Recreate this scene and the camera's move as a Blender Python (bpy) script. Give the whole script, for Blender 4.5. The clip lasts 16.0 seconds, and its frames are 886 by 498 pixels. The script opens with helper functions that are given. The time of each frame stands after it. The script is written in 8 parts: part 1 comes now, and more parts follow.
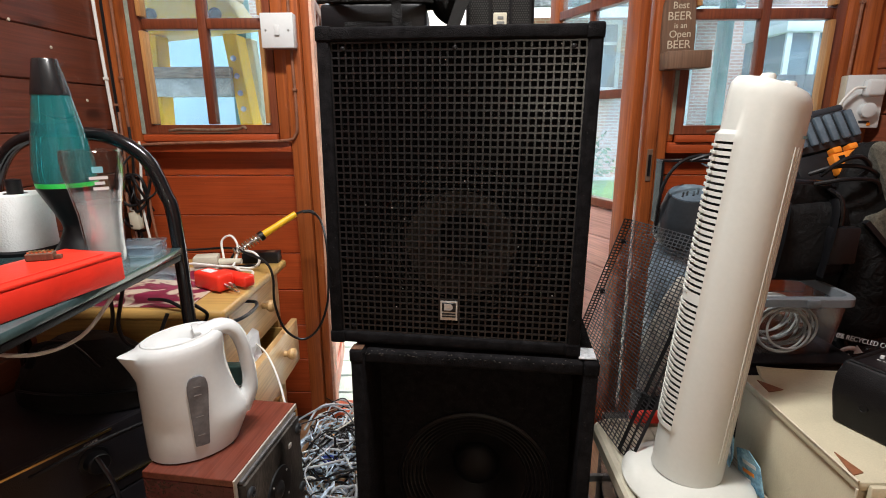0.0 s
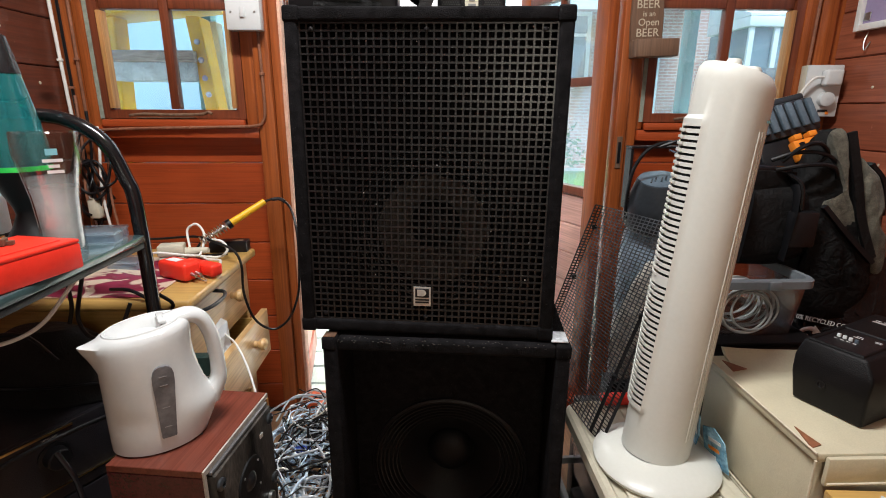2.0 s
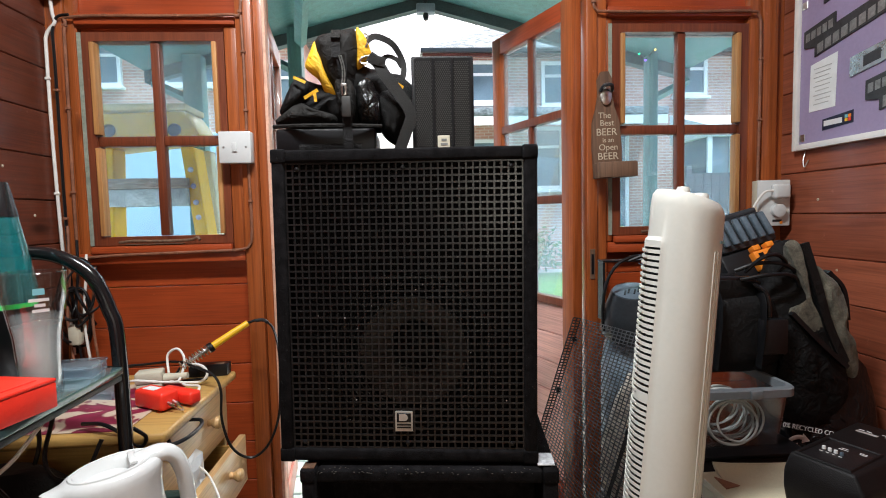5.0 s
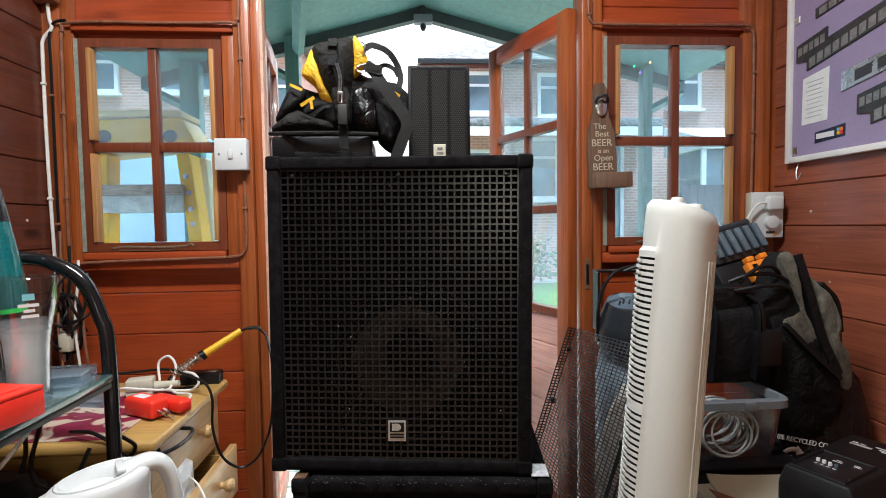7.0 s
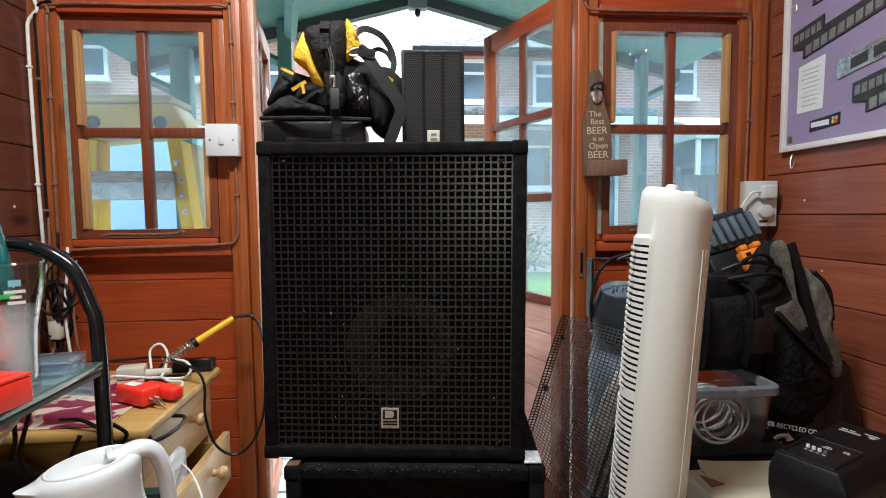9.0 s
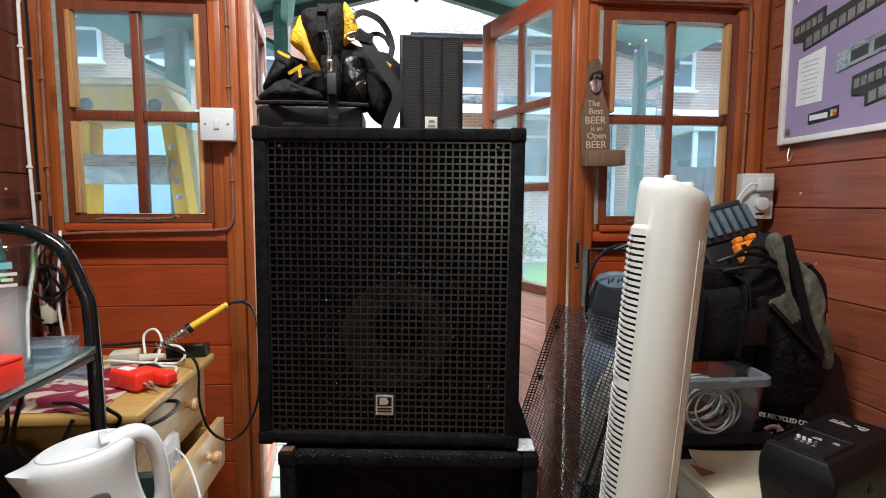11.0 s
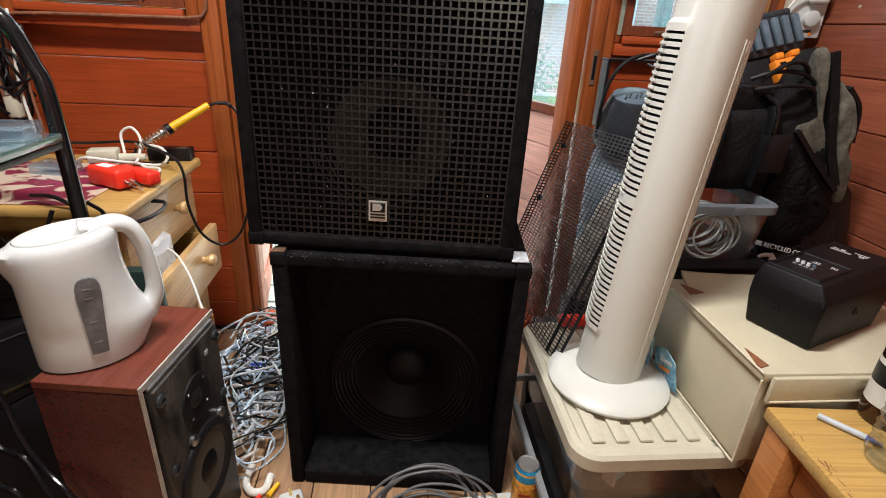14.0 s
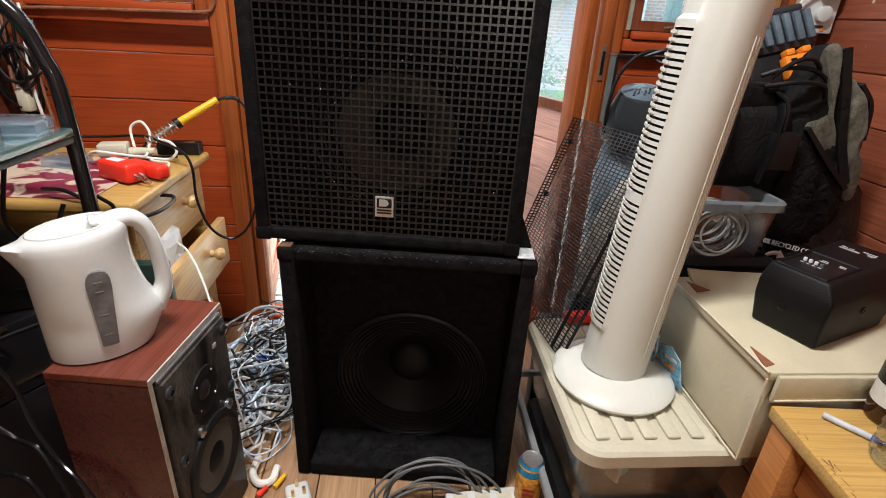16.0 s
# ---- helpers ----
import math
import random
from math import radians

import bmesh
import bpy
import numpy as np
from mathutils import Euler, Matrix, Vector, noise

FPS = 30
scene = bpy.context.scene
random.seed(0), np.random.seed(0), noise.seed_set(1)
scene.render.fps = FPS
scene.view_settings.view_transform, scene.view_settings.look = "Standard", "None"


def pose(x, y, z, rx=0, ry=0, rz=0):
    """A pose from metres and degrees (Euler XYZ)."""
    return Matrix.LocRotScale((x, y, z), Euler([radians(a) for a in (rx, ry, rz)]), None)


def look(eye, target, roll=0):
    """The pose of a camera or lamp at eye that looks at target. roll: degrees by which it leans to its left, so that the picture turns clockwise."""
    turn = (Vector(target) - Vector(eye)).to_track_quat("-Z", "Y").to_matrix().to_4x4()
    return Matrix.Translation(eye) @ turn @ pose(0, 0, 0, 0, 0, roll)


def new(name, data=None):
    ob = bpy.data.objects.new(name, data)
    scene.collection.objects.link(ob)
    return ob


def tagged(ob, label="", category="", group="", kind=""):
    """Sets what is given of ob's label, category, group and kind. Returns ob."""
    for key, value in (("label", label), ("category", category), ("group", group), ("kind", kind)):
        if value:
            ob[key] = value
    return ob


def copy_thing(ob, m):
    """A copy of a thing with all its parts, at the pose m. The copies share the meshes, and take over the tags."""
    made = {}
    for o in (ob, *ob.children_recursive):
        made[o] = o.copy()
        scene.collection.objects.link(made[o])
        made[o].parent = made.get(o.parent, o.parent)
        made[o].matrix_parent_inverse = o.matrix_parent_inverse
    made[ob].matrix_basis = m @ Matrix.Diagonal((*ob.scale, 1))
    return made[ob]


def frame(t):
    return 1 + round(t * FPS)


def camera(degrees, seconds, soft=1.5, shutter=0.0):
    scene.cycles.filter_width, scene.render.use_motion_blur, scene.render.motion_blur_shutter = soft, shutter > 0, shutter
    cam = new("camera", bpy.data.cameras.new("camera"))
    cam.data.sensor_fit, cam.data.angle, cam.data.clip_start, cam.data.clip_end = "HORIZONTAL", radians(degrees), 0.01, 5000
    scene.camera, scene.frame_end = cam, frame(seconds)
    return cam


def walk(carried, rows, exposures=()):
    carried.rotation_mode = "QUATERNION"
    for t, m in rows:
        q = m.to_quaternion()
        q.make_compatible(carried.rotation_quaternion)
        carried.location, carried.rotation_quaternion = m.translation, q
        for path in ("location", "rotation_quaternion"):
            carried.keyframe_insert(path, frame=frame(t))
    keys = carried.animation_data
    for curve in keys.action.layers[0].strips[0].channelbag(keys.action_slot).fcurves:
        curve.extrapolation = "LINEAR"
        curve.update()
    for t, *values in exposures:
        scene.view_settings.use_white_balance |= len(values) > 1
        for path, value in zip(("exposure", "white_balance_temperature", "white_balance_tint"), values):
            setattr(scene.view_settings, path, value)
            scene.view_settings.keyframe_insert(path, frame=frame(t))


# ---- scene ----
cam = camera(82.4, 16.0, soft=1.0)
PATH = [
    (0, (0.019, -0.088, 0.96), (-0.024, 1.848, 0.461), -0.2),
    (0.5, (0.018, -0.093, 0.963), (0.048, 1.851, 0.493), -0.8),
    (1, (0.015, -0.084, 0.943), (0.072, 1.839, 0.396), -0.0),
    (1.5, (0.016, -0.08, 0.938), (0.082, 1.827, 0.339), 0.5),
    (2, (0.019, -0.085, 0.948), (0.083, 1.842, 0.416), 0.2),
    (2.5, (0.022, -0.104, 0.971), (0.094, 1.859, 0.596), -0.0),
    (3, (0.026, -0.108, 0.978), (0.111, 1.872, 0.713), -0.3),
    (3.5, (0.027, -0.106, 0.979), (0.123, 1.88, 0.77), -0.6),
    (4, (0.028, -0.107, 0.98), (0.133, 1.882, 0.8), -0.9),
    (4.5, (0.03, -0.106, 0.98), (0.144, 1.885, 0.818), -1.1),
    (5, (0.033, -0.107, 0.986), (0.154, 1.884, 0.853), -1.3),
    (7.5, (0.034, -0.104, 0.984), (0.177, 1.888, 0.888), -0.7),
    (8, (0.034, -0.102, 0.984), (0.18, 1.89, 0.869), -0.7),
    (8.5, (0.037, -0.1, 0.981), (0.19, 1.89, 0.856), -0.7),
    (9, (0.036, -0.099, 0.98), (0.197, 1.89, 0.841), -0.6),
    (11.5, (0.035, -0.092, 0.975), (0.212, 1.888, 0.757), 0.4),
    (12, (0.035, -0.067, 0.95), (0.207, 1.885, 0.548), 1.1),
    (12.5, (0.038, -0.038, 0.919), (0.224, 1.863, 0.325), 2.0),
    (13, (0.04, -0.035, 0.916), (0.234, 1.822, 0.199), 2.6),
    (13.5, (0.04, -0.037, 0.918), (0.236, 1.794, 0.137), 2.9),
    (14, (0.038, -0.039, 0.914), (0.231, 1.781, 0.107), 3.1),
    (14.5, (0.04, -0.038, 0.913), (0.232, 1.773, 0.088), 3.4),
    (15, (0.038, -0.04, 0.914), (0.227, 1.769, 0.08), 3.4),
    (15.5, (0.039, -0.041, 0.916), (0.218, 1.768, 0.082), 3.3),
    (16, (0.039, -0.041, 0.918), (0.206, 1.772, 0.089), 3.2),
]
walk(cam, [(t, look(eye, target, roll)) for t, eye, target, roll in PATH],
     [(0, 1.98, 6450, 10), (2.5, 1.95, 6300, 9), (5, 1.88, 6150, 8), (9, 1.87, 6050, 7), (11.5, 1.94, 6150, 8), (13, 2.08, 6350, 9), (14.5, 2.17, 6450, 10), (16, 2.17, 6450, 10)])

# ---- world and lights ----
world = bpy.data.worlds.new("overcast_sky")
scene.world = world
world.use_nodes = True
wn = world.node_tree.nodes
sky = wn.new("ShaderNodeTexSky")
sky.sky_type = 'NISHITA'
sky.sun_disc = False
sky.sun_elevation, sky.sun_rotation = radians(58), radians(20)
sky.dust_density, sky.air_density, sky.ozone_density = 9.0, 1.0, 0.4
wn["Background"].inputs["Strength"].default_value = 0.15
world.node_tree.links.new(sky.outputs[0], wn["Background"].inputs["Color"])


def lamp(name, kind, energy, colour, matrix, size=0.1, size_y=0.0):
    data = bpy.data.lights.new(name, kind)
    data.energy, data.color = energy, colour
    if kind == 'AREA':
        data.size = size
        if size_y:
            data.shape, data.size_y = 'RECTANGLE', size_y
    elif kind == 'SUN':
        data.angle = size
    else:
        data.shadow_soft_size = size
    ob = new(name, data)
    ob.matrix_world = matrix
    return ob


lamp("sun", 'SUN', 2.0, (0.92, 0.98, 1.0), look((4, 0, 14), (0, 6, 0)), radians(20))
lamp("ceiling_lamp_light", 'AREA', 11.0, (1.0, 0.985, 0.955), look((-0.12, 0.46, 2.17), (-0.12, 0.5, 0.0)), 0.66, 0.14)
lamp("bulb_light", 'POINT', 2.2, (1.0, 0.91, 0.74), pose(0.16, -0.75, 1.07), 0.03)

# ---- helpers ----
MATS = {}



def mat(name, col, rough=0.6, metal=0.0, var=0.18, scale=6.0, bump=0.15, fine=140.0, stretch=(1, 1, 1),
        coat=0.0, trans=0.0, ior=1.45, alpha=1.0, emit=0.0, sheen=0.0, col2=None, spots=0.0, spec=0.5, wrinkle=0.0):
    """A procedural surface: broad stains, fine grain, relief and uneven gloss."""
    if name in MATS:
        return MATS[name]
    m = bpy.data.materials.new(name)
    m.use_nodes = True
    nt = m.node_tree
    N, L = nt.nodes, nt.links
    b = N["Principled BSDF"]
    tc, info = N.new("ShaderNodeTexCoord"), N.new("ShaderNodeObjectInfo")
    off = N.new("ShaderNodeVectorMath")
    off.operation = 'MULTIPLY_ADD'
    L.new(info.outputs["Random"], off.inputs[0])
    off.inputs[1].default_value = (7.3, 3.1, 5.7)
    L.new(tc.outputs["Object"], off.inputs[2])
    mp = N.new("ShaderNodeMapping")
    mp.inputs["Scale"].default_value = stretch
    L.new(off.outputs[0], mp.inputs["Vector"])

    def tex(s, detail, distort=0.0):
        n = N.new("ShaderNodeTexNoise")
        n.inputs["Scale"].default_value, n.inputs["Detail"].default_value = s, detail
        n.inputs["Distortion"].default_value = distort
        L.new(mp.outputs[0], n.inputs["Vector"])
        return n.outputs["Fac"]
    big, small = tex(scale, 5, 0.6), tex(fine, 3)
    ramp = N.new("ShaderNodeValToRGB")
    lo = tuple(c * (1 - var) for c in col)
    hi = tuple(min(1, c * (1 + var)) for c in (col2 or col))
    ramp.color_ramp.elements[0].color, ramp.color_ramp.elements[1].color = (*lo, 1), (*hi, 1)
    ramp.color_ramp.elements[0].position, ramp.color_ramp.elements[1].position = 0.3, 0.7
    L.new(big, ramp.inputs[0])
    mix = N.new("ShaderNodeMix")
    mix.data_type, mix.blend_type = 'RGBA', 'OVERLAY'
    mix.inputs[0].default_value = min(1.0, var * 1.6)
    L.new(ramp.outputs[0], mix.inputs[6])
    L.new(small, mix.inputs[7])
    out = mix.outputs[2]
    if spots:
        sp = N.new("ShaderNodeValToRGB")
        sp.color_ramp.elements[0].position, sp.color_ramp.elements[1].position = 0.70, 0.74
        L.new(tex(fine * 0.35, 2), sp.inputs[0])
        mx = N.new("ShaderNodeMix")
        mx.data_type = 'RGBA'
        mul = N.new("ShaderNodeMath")
        mul.operation = 'MULTIPLY'
        L.new(sp.outputs[0], mul.inputs[0])
        mul.inputs[1].default_value = spots
        L.new(mul.outputs[0], mx.inputs[0])
        L.new(out, mx.inputs[6])
        mx.inputs[7].default_value = (0.6, 0.58, 0.55, 1)
        out = mx.outputs[2]
    L.new(out, b.inputs["Base Color"])
    rr = N.new("ShaderNodeMapRange")
    rr.inputs["To Min"].default_value, rr.inputs["To Max"].default_value = max(0.02, rough * 0.8), min(1, rough * 1.2)
    L.new(big, rr.inputs["Value"])
    L.new(rr.outputs[0], b.inputs["Roughness"])
    b.inputs["Metallic"].default_value = metal
    b.inputs["Coat Weight"].default_value = coat
    b.inputs["Transmission Weight"].default_value = trans
    b.inputs["IOR"].default_value = ior
    b.inputs["Alpha"].default_value = alpha
    b.inputs["Sheen Weight"].default_value = sheen
    b.inputs["Specular IOR Level"].default_value = spec
    if emit:
        b.inputs["Emission Color"].default_value = (*col, 1)
        b.inputs["Emission Strength"].default_value = emit
    if bump:
        bp = N.new("ShaderNodeBump")
        bp.inputs["Strength"].default_value, bp.inputs["Distance"].default_value = bump, 0.002
        L.new(small, bp.inputs["Height"])
        L.new(bp.outputs[0], b.inputs["Normal"])
        if wrinkle:
            wb = N.new("ShaderNodeBump")
            wb.inputs["Strength"].default_value, wb.inputs["Distance"].default_value = wrinkle, 0.012
            L.new(tex(26, 4, 1.8), wb.inputs["Height"])
            L.new(wb.outputs[0], bp.inputs["Normal"])
    MATS[name] = m
    return m


def timber(name, col, dark, axis=0, rough=0.55, coat=0.0, knots=0.35, grain=0.5, scuff=0.0):
    """Wood with grain along one axis, fine streaks, knots, uneven stain and pale scuffs."""
    m = bpy.data.materials.new(name)
    m.use_nodes = True
    nt = m.node_tree
    N, L = nt.nodes, nt.links
    b = N["Principled BSDF"]
    tc, info = N.new("ShaderNodeTexCoord"), N.new("ShaderNodeObjectInfo")
    off = N.new("ShaderNodeVectorMath")
    off.operation = 'MULTIPLY_ADD'
    L.new(info.outputs["Random"], off.inputs[0])
    off.inputs[1].default_value = (9.1, 4.7, 6.3)
    L.new(tc.outputs["Object"], off.inputs[2])
    st = [19.0, 19.0, 19.0]
    st[axis] = 0.8
    mp = N.new("ShaderNodeMapping")
    mp.inputs["Scale"].default_value = st
    L.new(off.outputs[0], mp.inputs["Vector"])
    g = N.new("ShaderNodeTexNoise")
    g.inputs["Scale"].default_value, g.inputs["Detail"].default_value, g.inputs["Distortion"].default_value = 3.2, 7, 1.4
    L.new(mp.outputs[0], g.inputs["Vector"])
    s = N.new("ShaderNodeTexNoise")
    s.inputs["Scale"].default_value, s.inputs["Detail"].default_value = 2.6, 4
    L.new(off.outputs[0], s.inputs["Vector"])
    r1 = N.new("ShaderNodeValToRGB")
    r1.color_ramp.elements[0].color = (*[d * (1 - grain) + c * grain for c, d in zip(col, dark)], 1)
    r1.color_ramp.elements[1].color = (*col, 1)
    r1.color_ramp.elements[0].position, r1.color_ramp.elements[1].position = 0.34, 0.6
    L.new(g.outputs["Fac"], r1.inputs[0])
    mx = N.new("ShaderNodeMix")
    mx.data_type, mx.blend_type = 'RGBA', 'MULTIPLY'
    mx.inputs[0].default_value = 0.55
    r2 = N.new("ShaderNodeValToRGB")
    r2.color_ramp.elements[0].color, r2.color_ramp.elements[1].color = (0.55, 0.5, 0.5, 1), (1.1, 1.1, 1.1, 1)
    r2.color_ramp.elements[0].position, r2.color_ramp.elements[1].position = 0.32, 0.62
    L.new(s.outputs["Fac"], r2.inputs[0])
    L.new(r1.outputs[0], mx.inputs[6])
    L.new(r2.outputs[0], mx.inputs[7])
    out = mx.outputs[2]
    if knots:
        kst = [5.0, 5.0, 5.0]
        kst[axis] = 1.7
        kmp = N.new("ShaderNodeMapping")
        kmp.inputs["Scale"].default_value = kst
        L.new(off.outputs[0], kmp.inputs["Vector"])
        v = N.new("ShaderNodeTexVoronoi")
        v.inputs["Scale"].default_value = 1.6
        L.new(kmp.outputs[0], v.inputs["Vector"])
        r3 = N.new("ShaderNodeValToRGB")
        r3.color_ramp.elements[0].color, r3.color_ramp.elements[1].color = (knots, knots, knots, 1), (0, 0, 0, 1)
        r3.color_ramp.elements[0].position, r3.color_ramp.elements[1].position = 0.05, 0.13
        L.new(v.outputs["Distance"], r3.inputs[0])
        mk = N.new("ShaderNodeMix")
        mk.data_type = 'RGBA'
        L.new(r3.outputs[0], mk.inputs[0])
        L.new(out, mk.inputs[6])
        mk.inputs[7].default_value = (*[d * 0.5 for d in dark], 1)
        out = mk.outputs[2]
    fst = [150.0, 150.0, 150.0]
    fst[axis] = 4.0
    fmp = N.new("ShaderNodeMapping")
    fmp.inputs["Scale"].default_value = fst
    L.new(off.outputs[0], fmp.inputs["Vector"])
    f = N.new("ShaderNodeTexNoise")
    f.inputs["Scale"].default_value, f.inputs["Detail"].default_value = 1.6, 4
    L.new(fmp.outputs[0], f.inputs["Vector"])
    r4 = N.new("ShaderNodeValToRGB")
    r4.color_ramp.elements[0].color, r4.color_ramp.elements[1].color = (0.62, 0.58, 0.58, 1), (1.08, 1.08, 1.08, 1)
    r4.color_ramp.elements[0].position, r4.color_ramp.elements[1].position = 0.36, 0.56
    L.new(f.outputs["Fac"], r4.inputs[0])
    mf = N.new("ShaderNodeMix")
    mf.data_type, mf.blend_type = 'RGBA', 'MULTIPLY'
    mf.inputs[0].default_value = 0.45
    L.new(out, mf.inputs[6])
    L.new(r4.outputs[0], mf.inputs[7])
    out = mf.outputs[2]
    if scuff:
        w = N.new("ShaderNodeTexNoise")
        w.inputs["Scale"].default_value, w.inputs["Detail"].default_value, w.inputs["Distortion"].default_value = 34, 5, 0.8
        L.new(off.outputs[0], w.inputs["Vector"])
        r5 = N.new("ShaderNodeValToRGB")
        r5.color_ramp.elements[0].color, r5.color_ramp.elements[1].color = (0, 0, 0, 1), (scuff, scuff, scuff, 1)
        r5.color_ramp.elements[0].position, r5.color_ramp.elements[1].position = 0.70, 0.76
        L.new(w.outputs["Fac"], r5.inputs[0])
        mw = N.new("ShaderNodeMix")
        mw.data_type = 'RGBA'
        L.new(r5.outputs[0], mw.inputs[0])
        L.new(out, mw.inputs[6])
        mw.inputs[7].default_value = (*[min(1, c * 1.5 + 0.12) for c in col], 1)
        out = mw.outputs[2]
    L.new(out, b.inputs["Base Color"])
    rr = N.new("ShaderNodeMapRange")
    rr.inputs["To Min"].default_value, rr.inputs["To Max"].default_value = rough * 0.75, min(1, rough * 1.25)
    L.new(s.outputs["Fac"], rr.inputs["Value"])
    L.new(rr.outputs[0], b.inputs["Roughness"])
    b.inputs["Coat Weight"].default_value = coat
    bp = N.new("ShaderNodeBump")
    bp.inputs["Strength"].default_value, bp.inputs["Distance"].default_value = 0.25, 0.002
    L.new(g.outputs["Fac"], bp.inputs["Height"])
    L.new(bp.outputs[0], b.inputs["Normal"])
    MATS[name] = m
    return m


def glass_mat(name, tint=(0.95, 0.98, 0.97), rough=0.02, gloss=0.14, film=0.0):
    """Thin sheet glass: mostly clear, with a mirror share that grows at a slant and a pale film put in as haze or
    frosting.
    """
    m = bpy.data.materials.new(name)
    m.use_nodes = True
    nt = m.node_tree
    N, L = nt.nodes, nt.links
    tr, gl, mx = N.new("ShaderNodeBsdfTransparent"), N.new("ShaderNodeBsdfGlossy"), N.new("ShaderNodeMixShader")
    tr.inputs[0].default_value = (*tint, 1)
    gl.inputs["Roughness"].default_value = rough
    lw, pw = N.new("ShaderNodeLayerWeight"), N.new("ShaderNodeMath")
    lw.inputs[0].default_value = gloss
    pw.operation = 'MULTIPLY_ADD'
    L.new(lw.outputs["Facing"], pw.inputs[0])
    pw.inputs[1].default_value, pw.inputs[2].default_value = 0.5, 0.03
    L.new(pw.outputs[0], mx.inputs[0])
    L.new(tr.outputs[0], mx.inputs[1])
    L.new(gl.outputs[0], mx.inputs[2])
    last = mx.outputs[0]
    if film:
        tl, m2 = N.new("ShaderNodeBsdfTranslucent"), N.new("ShaderNodeMixShader")
        tl.inputs[0].default_value = (0.80, 0.91, 1.0, 1)
        tc, n, r = N.new("ShaderNodeTexCoord"), N.new("ShaderNodeTexNoise"), N.new("ShaderNodeMapRange")
        n.inputs["Scale"].default_value, n.inputs["Detail"].default_value = 7, 6
        L.new(tc.outputs["Object"], n.inputs["Vector"])
        r.inputs["From Min"].default_value, r.inputs["From Max"].default_value = 0.3, 0.7
        r.inputs["To Min"].default_value, r.inputs["To Max"].default_value = film * 0.6, film * 1.4
        L.new(n.outputs["Fac"], r.inputs["Value"])
        L.new(r.outputs[0], m2.inputs[0])
        L.new(last, m2.inputs[1])
        L.new(tl.outputs[0], m2.inputs[2])
        last = m2.outputs[0]
    L.new(last, N["Material Output"].inputs["Surface"])
    MATS[name] = m
    return m


def box(bm, x0, x1, y0, y1, z0, z1, m=None):
    vs = [bm.verts.new((x, y, z)) for x in (x0, x1) for y in (y0, y1) for z in (z0, z1)]
    if m is not None:
        for v in vs:
            v.co = m @ v.co
    for f in ((0, 1, 3, 2), (4, 6, 7, 5), (0, 4, 5, 1), (2, 3, 7, 6), (0, 2, 6, 4), (1, 5, 7, 3)):
        bm.faces.new([vs[i] for i in f])
    return vs


def hexa(bm, pts):
    """A solid from eight corners: bottom four, then top four, both anticlockwise from above."""
    vs = [bm.verts.new(p) for p in pts]
    for f in ((3, 2, 1, 0), (4, 5, 6, 7), (0, 1, 5, 4), (1, 2, 6, 5), (2, 3, 7, 6), (3, 0, 4, 7)):
        bm.faces.new([vs[i] for i in f])
    return vs


def rings(bm, loops, cap0=True, cap1=True, closed=False):
    """Skins equal loops of points one after another."""
    vs = [[bm.verts.new(p) for p in loop] for loop in loops]
    n = len(vs[0])
    pairs = list(zip(vs, vs[1:])) + ([(vs[-1], vs[0])] if closed else [])
    for a, b in pairs:
        for i in range(n):
            bm.faces.new((a[i], a[(i + 1) % n], b[(i + 1) % n], b[i]))
    if cap0 and not closed:
        bm.faces.new(vs[0][::-1])
    if cap1 and not closed:
        bm.faces.new(vs[-1])


def lathe(bm, prof, n=32, m=None, sx=1.0, sy=1.0, cap0=True, cap1=True):
    loops = []
    for r, z in prof:
        pts = [Vector((r * sx * math.cos(2 * math.pi * i / n), r * sy * math.sin(2 * math.pi * i / n), z)) for i in range(n)]
        loops.append([m @ p for p in pts] if m is not None else pts)
    rings(bm, loops, cap0, cap1)


def rod(bm, p0, p1, r0, r1=None, n=16):
    p0, p1 = Vector(p0), Vector(p1)
    m = Matrix.Translation(p0) @ (p1 - p0).to_track_quat("Z", "Y").to_matrix().to_4x4()
    lathe(bm, [(r0, 0), (r0 if r1 is None else r1, (p1 - p0).length)], n, m)


def smooth_path(pts, steps=6, closed=False):
    """A Catmull-Rom curve through the points."""
    P = [Vector(p) for p in pts]
    if len(P) < 3:
        return P
    if closed:
        P = [P[-1]] + P + [P[0], P[1]]
    else:
        P = [2 * P[0] - P[1]] + P + [2 * P[-1] - P[-2]]
    out = []
    for a, b, c, d in zip(P, P[1:], P[2:], P[3:]):
        for k in range(steps):
            t = k / steps
            out.append(0.5 * ((2 * b) + (c - a) * t + (2 * a - 5 * b + 4 * c - d) * t * t + (3 * b - a - 3 * c + d) * t ** 3))
    if not closed:
        out.append(P[-2])
    return out


def sweep(bm, pts, r, n=8, flat=1.0, steps=6, closed=False, up=(0.3, 0.2, 1), flare=0.0):
    P = smooth_path(pts, steps, closed)
    loops, last = [], Vector(up)
    for i, p in enumerate(P):
        if closed:
            d = (P[(i + 1) % len(P)] - P[i - 1]).normalized()
        else:
            d = (P[min(i + 1, len(P) - 1)] - P[max(i - 1, 0)]).normalized()
        s = d.cross(last)
        if s.length < 1e-4:
            s = d.orthogonal()
        s.normalize()
        u = s.cross(d).normalized()
        last = u
        q = r * (1 + flare * abs(2 * i / (len(P) - 1) - 1) ** 3)
        loops.append([p + s * q * math.cos(2 * math.pi * k / n) + u * q * flat * math.sin(2 * math.pi * k / n) for k in range(n)])
    rings(bm, loops, closed=closed)


def bev(bm, w, seg=2):
    bmesh.ops.bevel(bm, geom=bm.edges[:], offset=w, segments=seg, profile=0.5, affect='EDGES')


